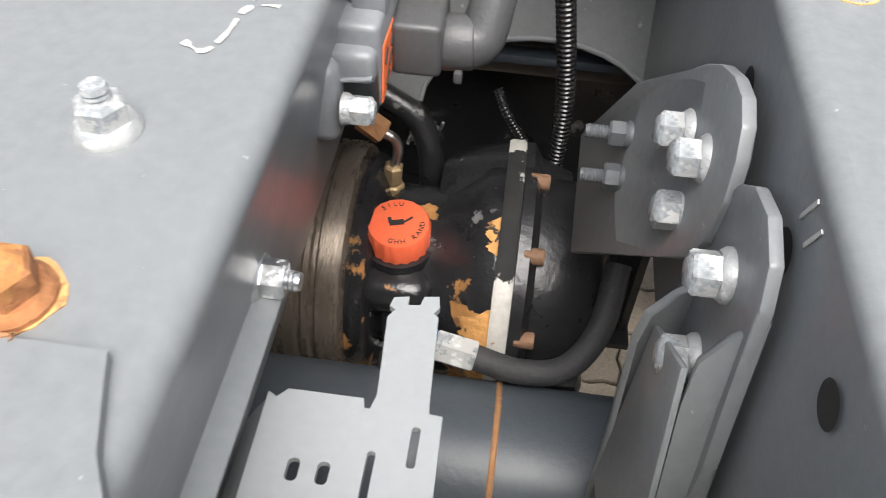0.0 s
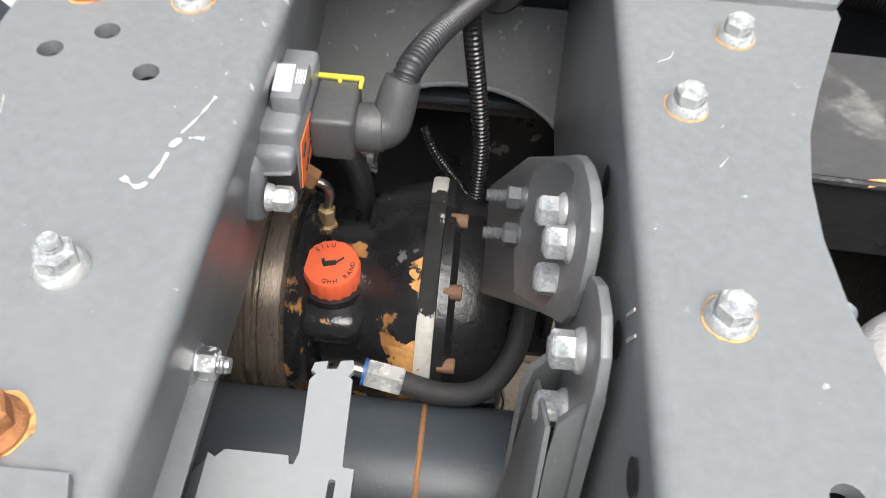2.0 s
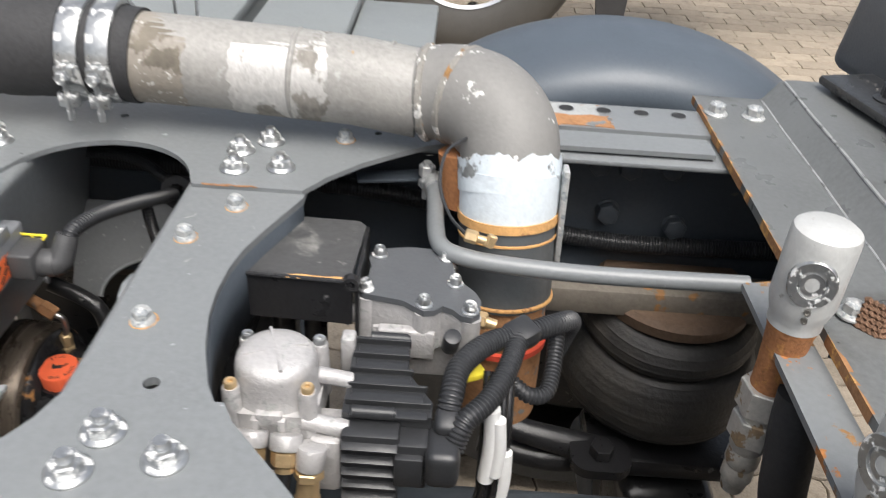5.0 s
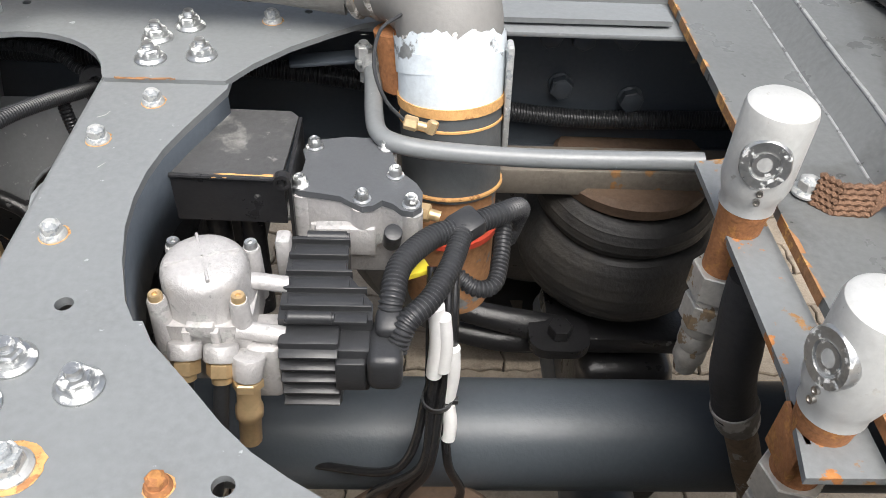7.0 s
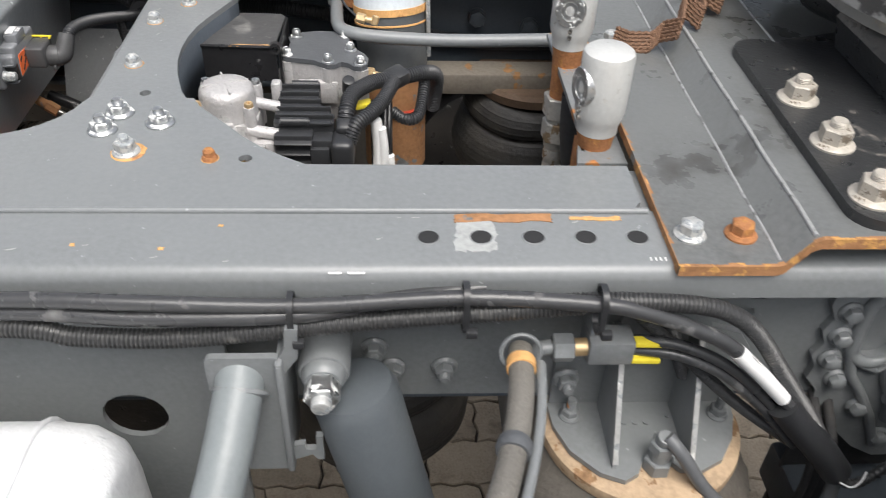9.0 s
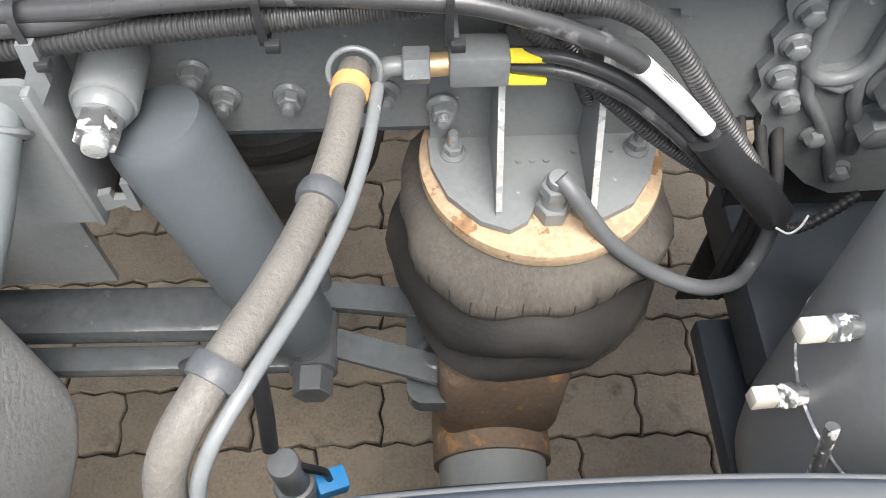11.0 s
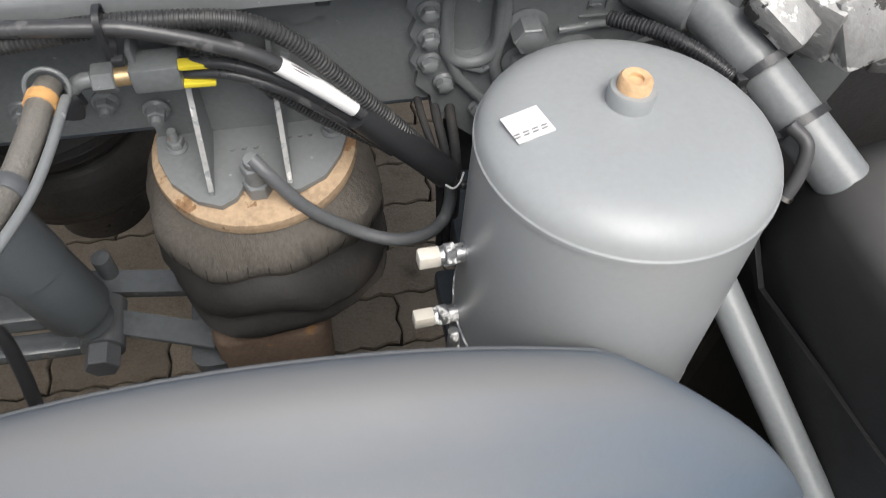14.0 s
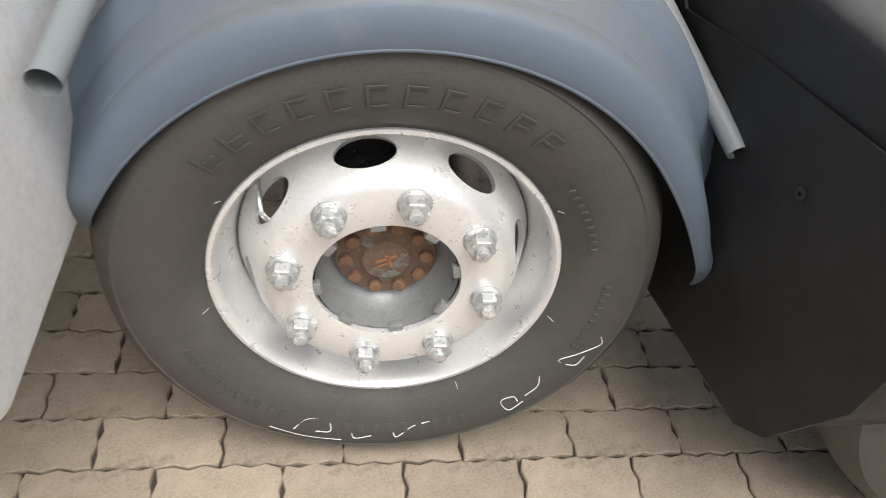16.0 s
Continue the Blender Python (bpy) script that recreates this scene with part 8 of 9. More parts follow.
prof = [(0.246, -0.012), (0.256, 0.004), (0.266, 0.008), (0.272, 0.018), (0.300, 0.031), (0.335, 0.0385), (0.362, 0.037), (0.376, 0.033), (0.379, 0.0345), (0.383, 0.031), (0.398, 0.018), (0.408, -0.002), (0.413, -0.020),
        (TR, -0.030), (TR, -0.070), (TR - 0.008, -0.071), (TR - 0.008, -0.077), (TR, -0.078), (TR, -0.118), (TR - 0.008, -0.119), (TR - 0.008, -0.125), (TR, -0.126), (TR, -0.152), (TR - 0.004, -0.166), (0.400, -0.178), (0.370, -0.190), (0.30, -0.192), (0.25, -0.175)]
lathe(tyre, prof, None, 144)
tyre_ob = part("tyre", tyre, tyre_rubber, wheel, "worn black tyre with raised sidewall marks and chalk")
# raised maker's mark as plain blocks, and fine raised bars
mark = random.Random(31)
for k in range(11):
    a = 138 - k * 8.2
    bm = bmesh.new()
    m = Matrix.Rotation(radians(a), 4, "Z") @ pose(0.322, 0, 0.0372, 0, -12, 0) @ pose(0, 0, 0, 0, 0, -90)
    box(bm, (0.005, 0.036, 0.0016), (-0.012, 0, 0), bevel=0.0005, m=m)
    for y in mark.sample((-0.0155, 0.0, 0.0155), 2):
        box(bm, (0.022, 0.005, 0.0016), (0.001, y, 0.0001), bevel=0.0005, m=m)
    part("raised_block", bm, tyre_rubber, tyre_ob)
for start, count, step, r, w in ((-20, 10, 2.6, 0.325, 0.007), (18, 9, 2.8, 0.300, 0.006), (205, 14, 2.2, 0.322, 0.006), (228, 5, 3.6, 0.325, 0.010), (262, 9, 4.4, 0.328, 0.014)):
    for k in range(count):
        a = start + k * step
        bm = bmesh.new()
        box(bm, (w * 1.6, w * 0.8, 0.0025), bevel=0.0006)
        ob = part("raised_bar", bm, tyre_rubber, tyre_ob)
        ob.matrix_basis = Matrix.Rotation(radians(a), 4, "Z") @ pose(r, 0, 0.0370, 0, -10, 0)
rnd = random.Random(21)


def chalk(points, name="chalk_mark"):
    """A thin chalk line on the sidewall, given as angles and radii."""
    bm = bmesh.new()
    pts = []
    for a, r in points:
        r -= 0.022
        h = 0.0385 - 0.35 * max(0, abs(r - 0.345) - 0.01) * 1.0
        pts.append(V(r * math.cos(radians(a)), r * math.sin(radians(a)), h + 0.0012))
    sweep(bm, smooth_path(pts, 5), 0.0010, 6)
    part(name, bm, chalk_line, tyre_ob, "chalk mark")


chalk([(-14, 0.375), (-17, 0.385), (-22, 0.360), (-27, 0.345), (-26, 0.372), (-22, 0.374)])
chalk([(-35, 0.345), (-38, 0.358), (-43, 0.362)])
chalk([(-45, 0.372), (-50, 0.376), (-50, 0.350), (-46, 0.352), (-46, 0.366)])
chalk([(-112, 0.372), (-110, 0.345), (-104, 0.338), (-102, 0.360), (-106, 0.366)])
chalk([(-96, 0.335), (-95, 0.372), (-90, 0.366)])
chalk([(-84, 0.340), (-83, 0.372), (-78, 0.350), (-72, 0.345)])
chalk([(-118, 0.385), (-108, 0.388), (-98, 0.384)])
for a in (32, 150, 195, 300, 345):
    bm = bmesh.new()
    rod(bm, (0.266 * math.cos(radians(a)), 0.266 * math.sin(radians(a)), 0.012), (0.274 * math.cos(radians(a)), 0.274 * math.sin(radians(a)), 0.022), 0.0005, steps=6)
    part("vent_pip", bm, chalk_line, tyre_ob)
# rim and disc
bm = bmesh.new()
lathe(bm, [(0.250, -0.010), (0.2585, -0.006), (0.2600, 0.002), (0.2570, 0.008), (0.2510, 0.009), (0.2465, 0.004), (0.2440, -0.012), (0.2425, -0.030), (0.2330, -0.050), (0.2240, -0.072), (0.2200, -0.110), (0.2200, -0.19), (0.24, -0.22), (0.255, -0.222)], None, 128)
part("rim", bm, silver_paint, wheel, "silver rim with a bright edge")
bm = bmesh.new()
disc = [(0.2205, -0.075), (0.214, -0.058), (0.206, -0.036), (0.196, -0.012), (0.186, 0.006), (0.176, 0.016), (0.166, 0.020), (0.112, 0.020), (0.108, 0.0185), (0.108, 0.008), (0.112, 0.006), (0.164, 0.006), (0.174, 0.003), (0.184, -0.006), (0.196, -0.030), (0.208, -0.066), (0.213, -0.076), (0.2205, -0.075)]
lathe(bm, disc, None, 128)
disc_ob = part("disc", bm, silver_paint, wheel, "silver wheel disc with oval hand holes")
cutters = []
for k in range(8):
    cb = bmesh.new()
    cm = Matrix.Rotation(radians(103 + 45 * k), 4, "Z") @ pose(0.205, 0, -0.025, 0, 62, 0)
    lathe(cb, [(0, -0.05), (0.0345, -0.05), (0.0345, 0.06), (0, 0.06)], cm @ Matrix.Diagonal((0.72, 1.25, 1, 1)), 32)
    bmesh.ops.recalc_face_normals(cb, faces=cb.faces)
    me = bpy.data.meshes.new("cutter")
    cb.to_mesh(me)
    cb.free()
    co = new("cutter", me)
    co.matrix_basis = WHEEL
    cutters.append(co)
cut(disc_ob, cutters)
disc_ob.data.shade_smooth()
disc_ob.data.set_sharp_from_angle(angle=radians(38))
bm = bmesh.new()
lathe(bm, [(0.105, 0.010), (0.103, -0.010), (0.098, -0.035), (0.084, -0.052), (0.074, -0.056), (0, -0.056)], None, 64)
hub_dull = surface("dull_hub_paint", (0.26, 0.27, 0.27), rough=0.45, metal=0.3, vary=0.15, scale=12, spots=(0.16, 0.10, 0.06), spot_scale=20, spot_level=0.63)
bowl = part("hub_bowl", bm, hub_dull, wheel, "dull grey hub bowl")
for k in range(8):
    bm = bmesh.new()
    box(bm, (0.012, 0.022, 0.014), (0, 0, 0), bevel=0.002, m=Matrix.Rotation(radians(12 + 45 * k), 4, "Z") @ pose(0.102, 0, 0.010))
    part("lug", bm, hub_dull, bowl)
bm = bmesh.new()
lathe(bm, [(0.078, -0.056), (0.078, -0.044), (0.074, -0.040), (0.046, -0.039), (0.040, -0.036), (0.036, -0.030), (0, -0.029)], None, 56)
part("hub_cover", bm, surface("hub_rust", (0.13, 0.085, 0.06), rough=0.8, vary=0.35, scale=30, grain=0.6, spots=(0.20, 0.19, 0.17), spot_scale=26, spot_level=0.55), wheel, "rust-brown hub cover")
bm = bmesh.new()
box(bm, (0.034, 0.005, 0.002), (0, 0.004, -0.0285), (0, 0, 25))
box(bm, (0.005, 0.024, 0.002), (0.004, 0.0, -0.0285), (0, 0, 25))
box(bm, (0.020, 0.004, 0.002), (-0.004, -0.008, -0.0285), (0, 0, 25))
part("cast_mark", bm, edge_rust, wheel)
hub_brown = surface("brown_bolt_rust", (0.17, 0.095, 0.055), rough=0.8, vary=0.35, scale=60, grain=0.6)
for k in range(10):
    a = radians(6 + 36 * k)
    bm = bmesh.new()
    x, y = 0.060 * math.cos(a), 0.060 * math.sin(a)
    rod(bm, (x, y, -0.042), (x, y, -0.030), 0.0105, steps=18, bevel=0.002)
    part("hub_bolt", bm, hub_brown, wheel, "rusty round hub bolt")
for k in range(8):
    a = radians(81 + 45 * k)
    p = V(0.1515 * math.cos(a), 0.1515 * math.sin(a), 0)
    bm = bmesh.new()
    lathe(bm, [(0.024, 0.020), (0.0245, 0.023), (0.021, 0.0275), (0.018, 0.028), (0, 0.028)], Matrix.Translation(p), 28)
    nut_ob = part("wheel_nut", bm, white_zinc, wheel, "zinc wheel nut with stud")
    bm = bmesh.new()
    hexagon(bm, p + V(0, 0, 0.026), p + V(0, 0, 0.046), 0.0355, 0.002)
    part("hex", bm, white_zinc, nut_ob)
    bm = bmesh.new()
    rod(bm, p + V(0, 0, 0.042), p + V(0, 0, 0.058), 0.0105, steps=18, bevel=0.003)
    part("stud", bm, white_zinc, nut_ob)
bm = bmesh.new()
a = radians(146)
sweep(bm, smooth_path([(0.228 * math.cos(a), 0.228 * math.sin(a), -0.055), (0.222 * math.cos(a), 0.222 * math.sin(a), -0.02), (0.210 * math.cos(a + 0.05), 0.210 * math.sin(a + 0.05), 0.000), (0.195 * math.cos(a + 0.08), 0.195 * math.sin(a + 0.08), 0.002)]), 0.0042, 12)
part("valve_stem", bm, zinc, wheel, "bent valve stem")
bm = bmesh.new()
rod(bm, (0.0, 0.0, -0.06), (0, 0, -0.21), 0.16, steps=48)
part("brake_drum", bm, black_paint, wheel, "dark brake drum")

# ---------- fender ----------
def make_fender(name, label, cx, cz, y_out, a0, a1, mat):
    """A half-round mudguard: a plain side wall, two stepped creases and a crowned top that sinks towards both ends."""
    t = thing(name, label, "mudguard")
    rim = 0.4632
    sec = [(0.000, 0.004), (0.002, 0.000), (0.012, -0.002), (0.034, 0.000), (0.052, 0.006), (0.062, 0.014), (0.0660, 0.024), (0.0672, 0.034), (0.0676, 0.0366), (0.0705, 0.0388), (0.0722, 0.043), (0.0840, 0.068), (0.0960, 0.094), (0.0985, 0.102), (0.0990, 0.1044), (0.1018, 0.1066), (0.1040, 0.111), (0.1190, 0.128), (0.1310, 0.146), (0.1390, 0.162), (0.1420, 0.174), (0.1405, 0.186), (0.1350, 0.1950), (0.1280, 0.2005)]
    bm = bmesh.new()
    rings = []
    n = 84
    for i in range(n + 1):
        deg = a0 + (a1 - a0) * i / n
        a = radians(deg)
        end = min(i, n - i) / n
        grow = 0.45 + 0.55 * min(1.0, max(0.0, (math.sin(a) - 0.3) / 0.6))
        taper = min(1.0, 0.2 + 0.8 * math.sqrt(min(1, end / 0.07)))
        ring = []
        for h, d in sec:
            rr = rim + h * grow + 0.042 * max(0.0, (40 - deg) / 38) ** 2
            dd = d if d > 0.107 else 0.10 - (0.10 - d) * taper if d < 0.10 else d
            if d > 0.107:
                dd = 0.107 + (d - 0.107) * (max(0.118, 0.2005 - 0.0027 * max(0.0, 65 - deg, deg - 118)) - 0.107) / 0.0935
            ring.append(bm.verts.new((cx + rr * math.cos(a), y_out + dd, cz + rr * math.sin(a))))
        rings.append(ring)
    for a, b in zip(rings, rings[1:]):
        for i in range(len(sec) - 1):
            bm.faces.new((a[i], a[i + 1], b[i + 1], b[i]))
    lip = [ring[-1].co.copy() for ring in rings]
    edge = [ring[1].co.copy() for ring in rings]
    ob = part("shell", bm, mat, t)
    sm = ob.modifiers.new("thickness", "SOLIDIFY")
    sm.thickness, sm.offset = 0.004, 0
    for nm, line in (("inner_lip", lip), ("outer_lip", edge)):
        bm = bmesh.new()
        sweep(bm, line, 0.0034, 10)
        part(nm, bm, mat, t, "rolled edge")
    return t


make_fender("mudguard", "dusty blue plastic half-round mudguard with scuffs over the wheel", 0.6885, 0.3881, -0.8964, 2, 164, fender_plastic)
stay = thing("mudguard_stay", "grey round steel stay tube with an open rusty end", "tube")
bm = bmesh.new()
rod(bm, (1.177, -0.8463, 0.688), (1.082, -0.50, 0.842), 0.0165, steps=28, hollow=0.0140)
part("tube", bm, surface("light_stay_paint", (0.21, 0.225, 0.23), rough=0.4, vary=0.08, spots=RUST, spot_scale=30, spot_level=0.72), stay)
bm = bmesh.new()
rod(bm, (1.1750, -0.8390, 0.6915), (1.1725, -0.8300, 0.6955), 0.014, steps=20)
part("end_plug", bm, surface("dirty_bore", (0.22, 0.18, 0.13), rough=0.9, vary=0.3), stay)
# ---------- black plastic tank behind the wheel ----------
fuel = thing("fuel_tank", "scuffed black tank with rounded edges and filler cap", "tank")
bm = bmesh.new()
yz = [(-0.525, 0.345), (-1.06, 0.340), (-1.10, 0.365), (-1.19, 0.53), (-1.235, 0.70), (-1.240, 0.80), (-1.225, 0.87), (-1.19, 0.92), (-1.14, 0.946), (-1.05, 0.955), (-0.66, 0.960), (-0.575, 0.950), (-0.535, 0.922), (-0.520, 0.875)]
xs = [(1.150, 0.85), (1.153, 0.89), (1.162, 0.93), (1.180, 0.963), (1.208, 0.988), (1.25, 1.0), (1.90, 1.0), (1.92, 0.98)]
cy, cz = -0.92, 0.64
rings = [[bm.verts.new((x + 0.14 * max(0.0, -0.575 - y), cy + (y - cy) * f, cz + (z - cz) * f)) for y, z in yz] for x, f in xs]
for a, b in zip(rings, rings[1:]):
    for i in range(len(yz)):
        j = (i + 1) % len(yz)
        bm.faces.new((a[i], a[j], b[j], b[i]))
bm.faces.new(rings[0])
bm.faces.new(list(reversed(rings[-1])))
part("body", bm, fuel_black, fuel)
bm = bmesh.new()
lathe(bm, [(0, 0.024), (0.034, 0.024), (0.040, 0.020), (0.041, 0.004), (0.046, 0.003), (0.046, 0)], pose(1.262, -0.640, 0.954), 36)
part("filler_cap", bm, grey_plastic, fuel)
guard_sheet = thing("splash_guard", "black rubber splash guard between mudguard and tank", "splash guard")
bm = bmesh.new()
outer = [(-0.37, 0.30), (-0.37, 0.885), (-0.50, 0.875), (-0.60, 0.795), (-0.81, 0.824), (-1.07, 0.842), (-1.225, 0.848), (-1.245, 0.75), (-1.215, 0.55), (-1.13, 0.38), (-1.07, 0.335), (-0.60, 0.32)]
sides = [[bm.verts.new((1.142 + dx + 0.14 * max(0.0, -0.575 - y), y, z)) for y, z in outer] for dx in (0.0, 0.006)]
bm.faces.new(sides[0])
bm.faces.new(list(reversed(sides[1])))
for i in range(len(outer)):
    j = (i + 1) % len(outer)
    bm.faces.new((sides[0][i], sides[1][i], sides[1][j], sides[0][j]))
part("sheet", bm, black_sheet, guard_sheet)
bm = bmesh.new()
lathe(bm, [(0.0035, 0.0), (0.010, 0.0), (0.010, 0.0025), (0.0035, 0.0025)], pose(1.199, -0.985, 0.72, 0, -90, 0), 20)
part("rivet_hole", bm, black_plastic, guard_sheet)
bm = bmesh.new()
box(bm, (0.03, 0.10, 0.05), (1.18, -0.40, 0.70), bevel=0.004)
part("bracket", bm, dark_and_shaded_paint, guard_sheet)
drive = thing("drive_wheel", "large dark truck tyre behind the black tank", "wheel")
bm = bmesh.new()
lathe(bm, [(0.30, -0.02), (0.34, 0.0), (0.42, 0.012), (0.48, 0.0), (0.505, -0.03), (0.51, -0.06), (0.51, -0.30), (0.48, -0.32), (0.30, -0.30)], pose(1.86, -1.10, 0.51, 90, 0, 0), 96)
part("tyre", bm, tyre_rubber, drive)
bm = bmesh.new()
lathe(bm, [(0.30, -0.02), (0.29, -0.03), (0.26, -0.12), (0.10, -0.14), (0, -0.14)], pose(1.86, -1.10, 0.51, 90, 0, 0), 64)
part("rim", bm, silver_paint, drive)

# ---------- silver tank at the front side ----------
silver = thing("aluminium_tank", "pale aluminium tank with rounded corners beside the mudguard", "tank")
bm = bmesh.new()
yz = [(p[0], p[1]) for p in rounded(0.80, 0.43, 0.06, 8, -0.85, 0.745)]
xs = [(0.238, 0.90), (0.236, 0.935), (0.226, 0.968), (0.205, 0.992), (0.175, 1.0), (-1.0, 1.0)]
rings = [[bm.verts.new((x, -0.85 + (y + 0.85) * f, 0.745 + (z - 0.745) * f)) for y, z in yz] for x, f in xs]
for a, b in zip(rings, rings[1:]):
    for i in range(len(yz)):
        j = (i + 1) % len(yz)
        bm.faces.new((a[i], a[j], b[j], b[i]))
bm.faces.new(rings[0])
bm.faces.new(list(reversed(rings[-1])))
part("shell", bm, surface("dull_aluminium", (0.68, 0.69, 0.69), rough=0.55, metal=0.1, vary=0.10, scale=30, grain=0.9, grain_scale=110), silver)
bm = bmesh.new()
seam = [(q[0], q[1]) for q in rounded(0.803, 0.433, 0.0615, 8, -0.85, 0.745)]
sweep(bm, [(0.172, y, z) for y, z in seam + seam[:1]], 0.0022, 8, caps=False)
part("weld_seam", bm, bpy.data.materials["dull_aluminium"], silver, "rolled end seam")

# ---------- tool boxes beyond the far rail ----------
def tool_box(x0, x1, y0, y1, top, h, label, mat=None):
    t = thing("tool_box", label, "tool box", group="tool boxes")
    bm = bmesh.new()
    box(bm, (x1 - x0 - 0.006, y1 - y0 - 0.006, h), ((x0 + x1) / 2, (y0 + y1) / 2, top - 0.012 - h / 2), bevel=0.006)
    part("body", bm, mat or box_paint, t)
    bm = bmesh.new()
    box(bm, (x1 - x0, y1 - y0, 0.022), ((x0 + x1) / 2, (y0 + y1) / 2, top - 0.011), bevel=0.005)
    part("lid", bm, mat or box_paint, t)
    return t


scratched = surface("scratched_box_paint", (0.16, 0.175, 0.178), rough=0.4, vary=0.08, spots=(0.62, 0.63, 0.62), spot_scale=46, spot_level=0.66, stretch=(1, 3, 1))
tool_box(-0.290, 0.060, 0.552, 1.035, 1.06, 0.45, "smooth grey painted steel tool box with wire latches")
tool_box(0.085, 0.222, 0.55, 0.97, 1.058, 0.45, "narrow grey painted steel box beside the tool box")
tool_box(-0.85, -0.455, 0.60, 1.075, 1.05, 0.45, "scratched grey painted steel box beyond the hose", scratched)
tool_box(0.224, 0.345, 0.49, 0.78, 1.045, 0.40, "low grey sloping box end beside the narrow box")
for x, y in ((-0.215, 0.540), (0.012, 0.540), (-0.555, 0.588)):
    lt = thing("wire_latch", "zinc wire toggle latch on a tool box edge", "latch", group="box latches")
    bm = bmesh.new()
    loop = [(x - 0.014, y, 1.055), (x - 0.015, y + 0.004, 1.098), (x - 0.010, y + 0.005, 1.104), (x + 0.010, y + 0.005, 1.104), (x + 0.015, y + 0.004, 1.098), (x + 0.014, y, 1.055)]
    sweep(bm, loop, 0.0024, 8)
    part("wire_loop", bm, zinc, lt)
    bm = bmesh.new()
    box(bm, (0.038, 0.010, 0.020), (x, y + 0.009, 1.052), bevel=0.002)
    part("clip", bm, zinc, lt)

fender_far = thing("mudguard", "dark blue-grey mudguard over the far wheel", "mudguard")
bm = bmesh.new()
rings = []
for i in range(61):
    a = radians(2 + 176 * i / 60)
    rings.append([bm.verts.new((0.665 + r * math.cos(a), y, 0.455 + 1.02 * r * math.sin(a))) for r, y in ((0.455, 0.660), (0.500, 0.664), (0.525, 0.685), (0.540, 0.72), (0.548, 0.77), (0.550, 0.83), (0.546, 0.89), (0.532, 0.94), (0.50, 0.968), (0.455, 0.972))])
for a, b in zip(rings, rings[1:]):
    for i in range(len(a) - 1):
        bm.faces.new((a[i], a[i + 1], b[i + 1], b[i]))
shell = part("shell", bm, surface("dark_blue_fender", (0.075, 0.092, 0.112), rough=0.4, vary=0.08, scale=4), fender_far)
sm = shell.modifiers.new("thickness", "SOLIDIFY")
sm.thickness, sm.offset = 0.004, 0
for y in (0.660, 0.972):
    bm = bmesh.new()
    sweep(bm, [(0.665 + 0.455 * math.cos(radians(2 + 4 * k)), y, 0.455 + 1.02 * 0.455 * math.sin(radians(2 + 4 * k))) for k in range(45)], 0.005, 8)
    part("lip", bm, shell.data.materials[0], fender_far, "rolled edge")
far_wheel = thing("wheel", "dark tyre under the far mudguard", "wheel")
bm = bmesh.new()
lathe(bm, [(0.25, 0.0), (0.33, 0.03), (0.40, 0.01), (0.418, -0.03), (0.418, -0.18), (0.38, -0.23), (0.25, -0.22)], pose(0.672, 0.925, 0.418, -90, 0, 0), 80)
part("tyre", bm, tyre_rubber, far_wheel)
bm = bmesh.new()
lathe(bm, [(0.25, -0.01), (0.23, -0.06), (0.18, 0.0), (0, 0.0)], pose(0.672, 0.925, 0.418, -90, 0, 0), 56)
part("rim", bm, black_paint, far_wheel, "black inner rim")
bm = bmesh.new()
lathe(bm, [(0, -0.21), (0.17, -0.21), (0.185, -0.20), (0.19, -0.05), (0, -0.05)], pose(0.672, 0.925, 0.418, -90, 0, 0), 48)
part("brake_drum", bm, black_paint, far_wheel, "dull black brake drum")

# brush-like guard parts at the upper edge of the coupling
lampbox = thing("coupling_bracket", "dark plastic bracket with a bolted lug beyond the coupling plate", "bracket")
bm = bmesh.new()
box(bm, (0.12, 0.14, 0.16), (0.99, 0.56, 1.12), (0, 8, 12), bevel=0.02, segments=3)
box(bm, (0.05, 0.22, 0.03), (0.97, 0.46, 1.060), bevel=0.004)
part("block", bm, grey_plastic, lampbox)
for x, y in ((0.862, 0.335), (0.90, 0.27)):
    lg = make_bolt("bolt", "black greasy bolt on the coupling rail", oily, across=0.026, high=0.018, flange=0.022)
    lg.matrix_basis = pose(x, y, 1.107, 0, 0, 15)
    tagged(lg, group="greasy bolts")
bm = bmesh.new()
box(bm, (0.075, 0.34, 0.012), (0.885, 0.25, 1.101), (0, 0, 14), bevel=0.005)
gre = finish("rear_foot_plate", bm, oily, None, "black oily foot plate on the raised ridge")
tagged(gre, category="foot plate")

# ---------- the neighbouring truck ----------
other = thing("parked_truck", "parked white truck with chromed wheels behind the tool boxes", "truck")
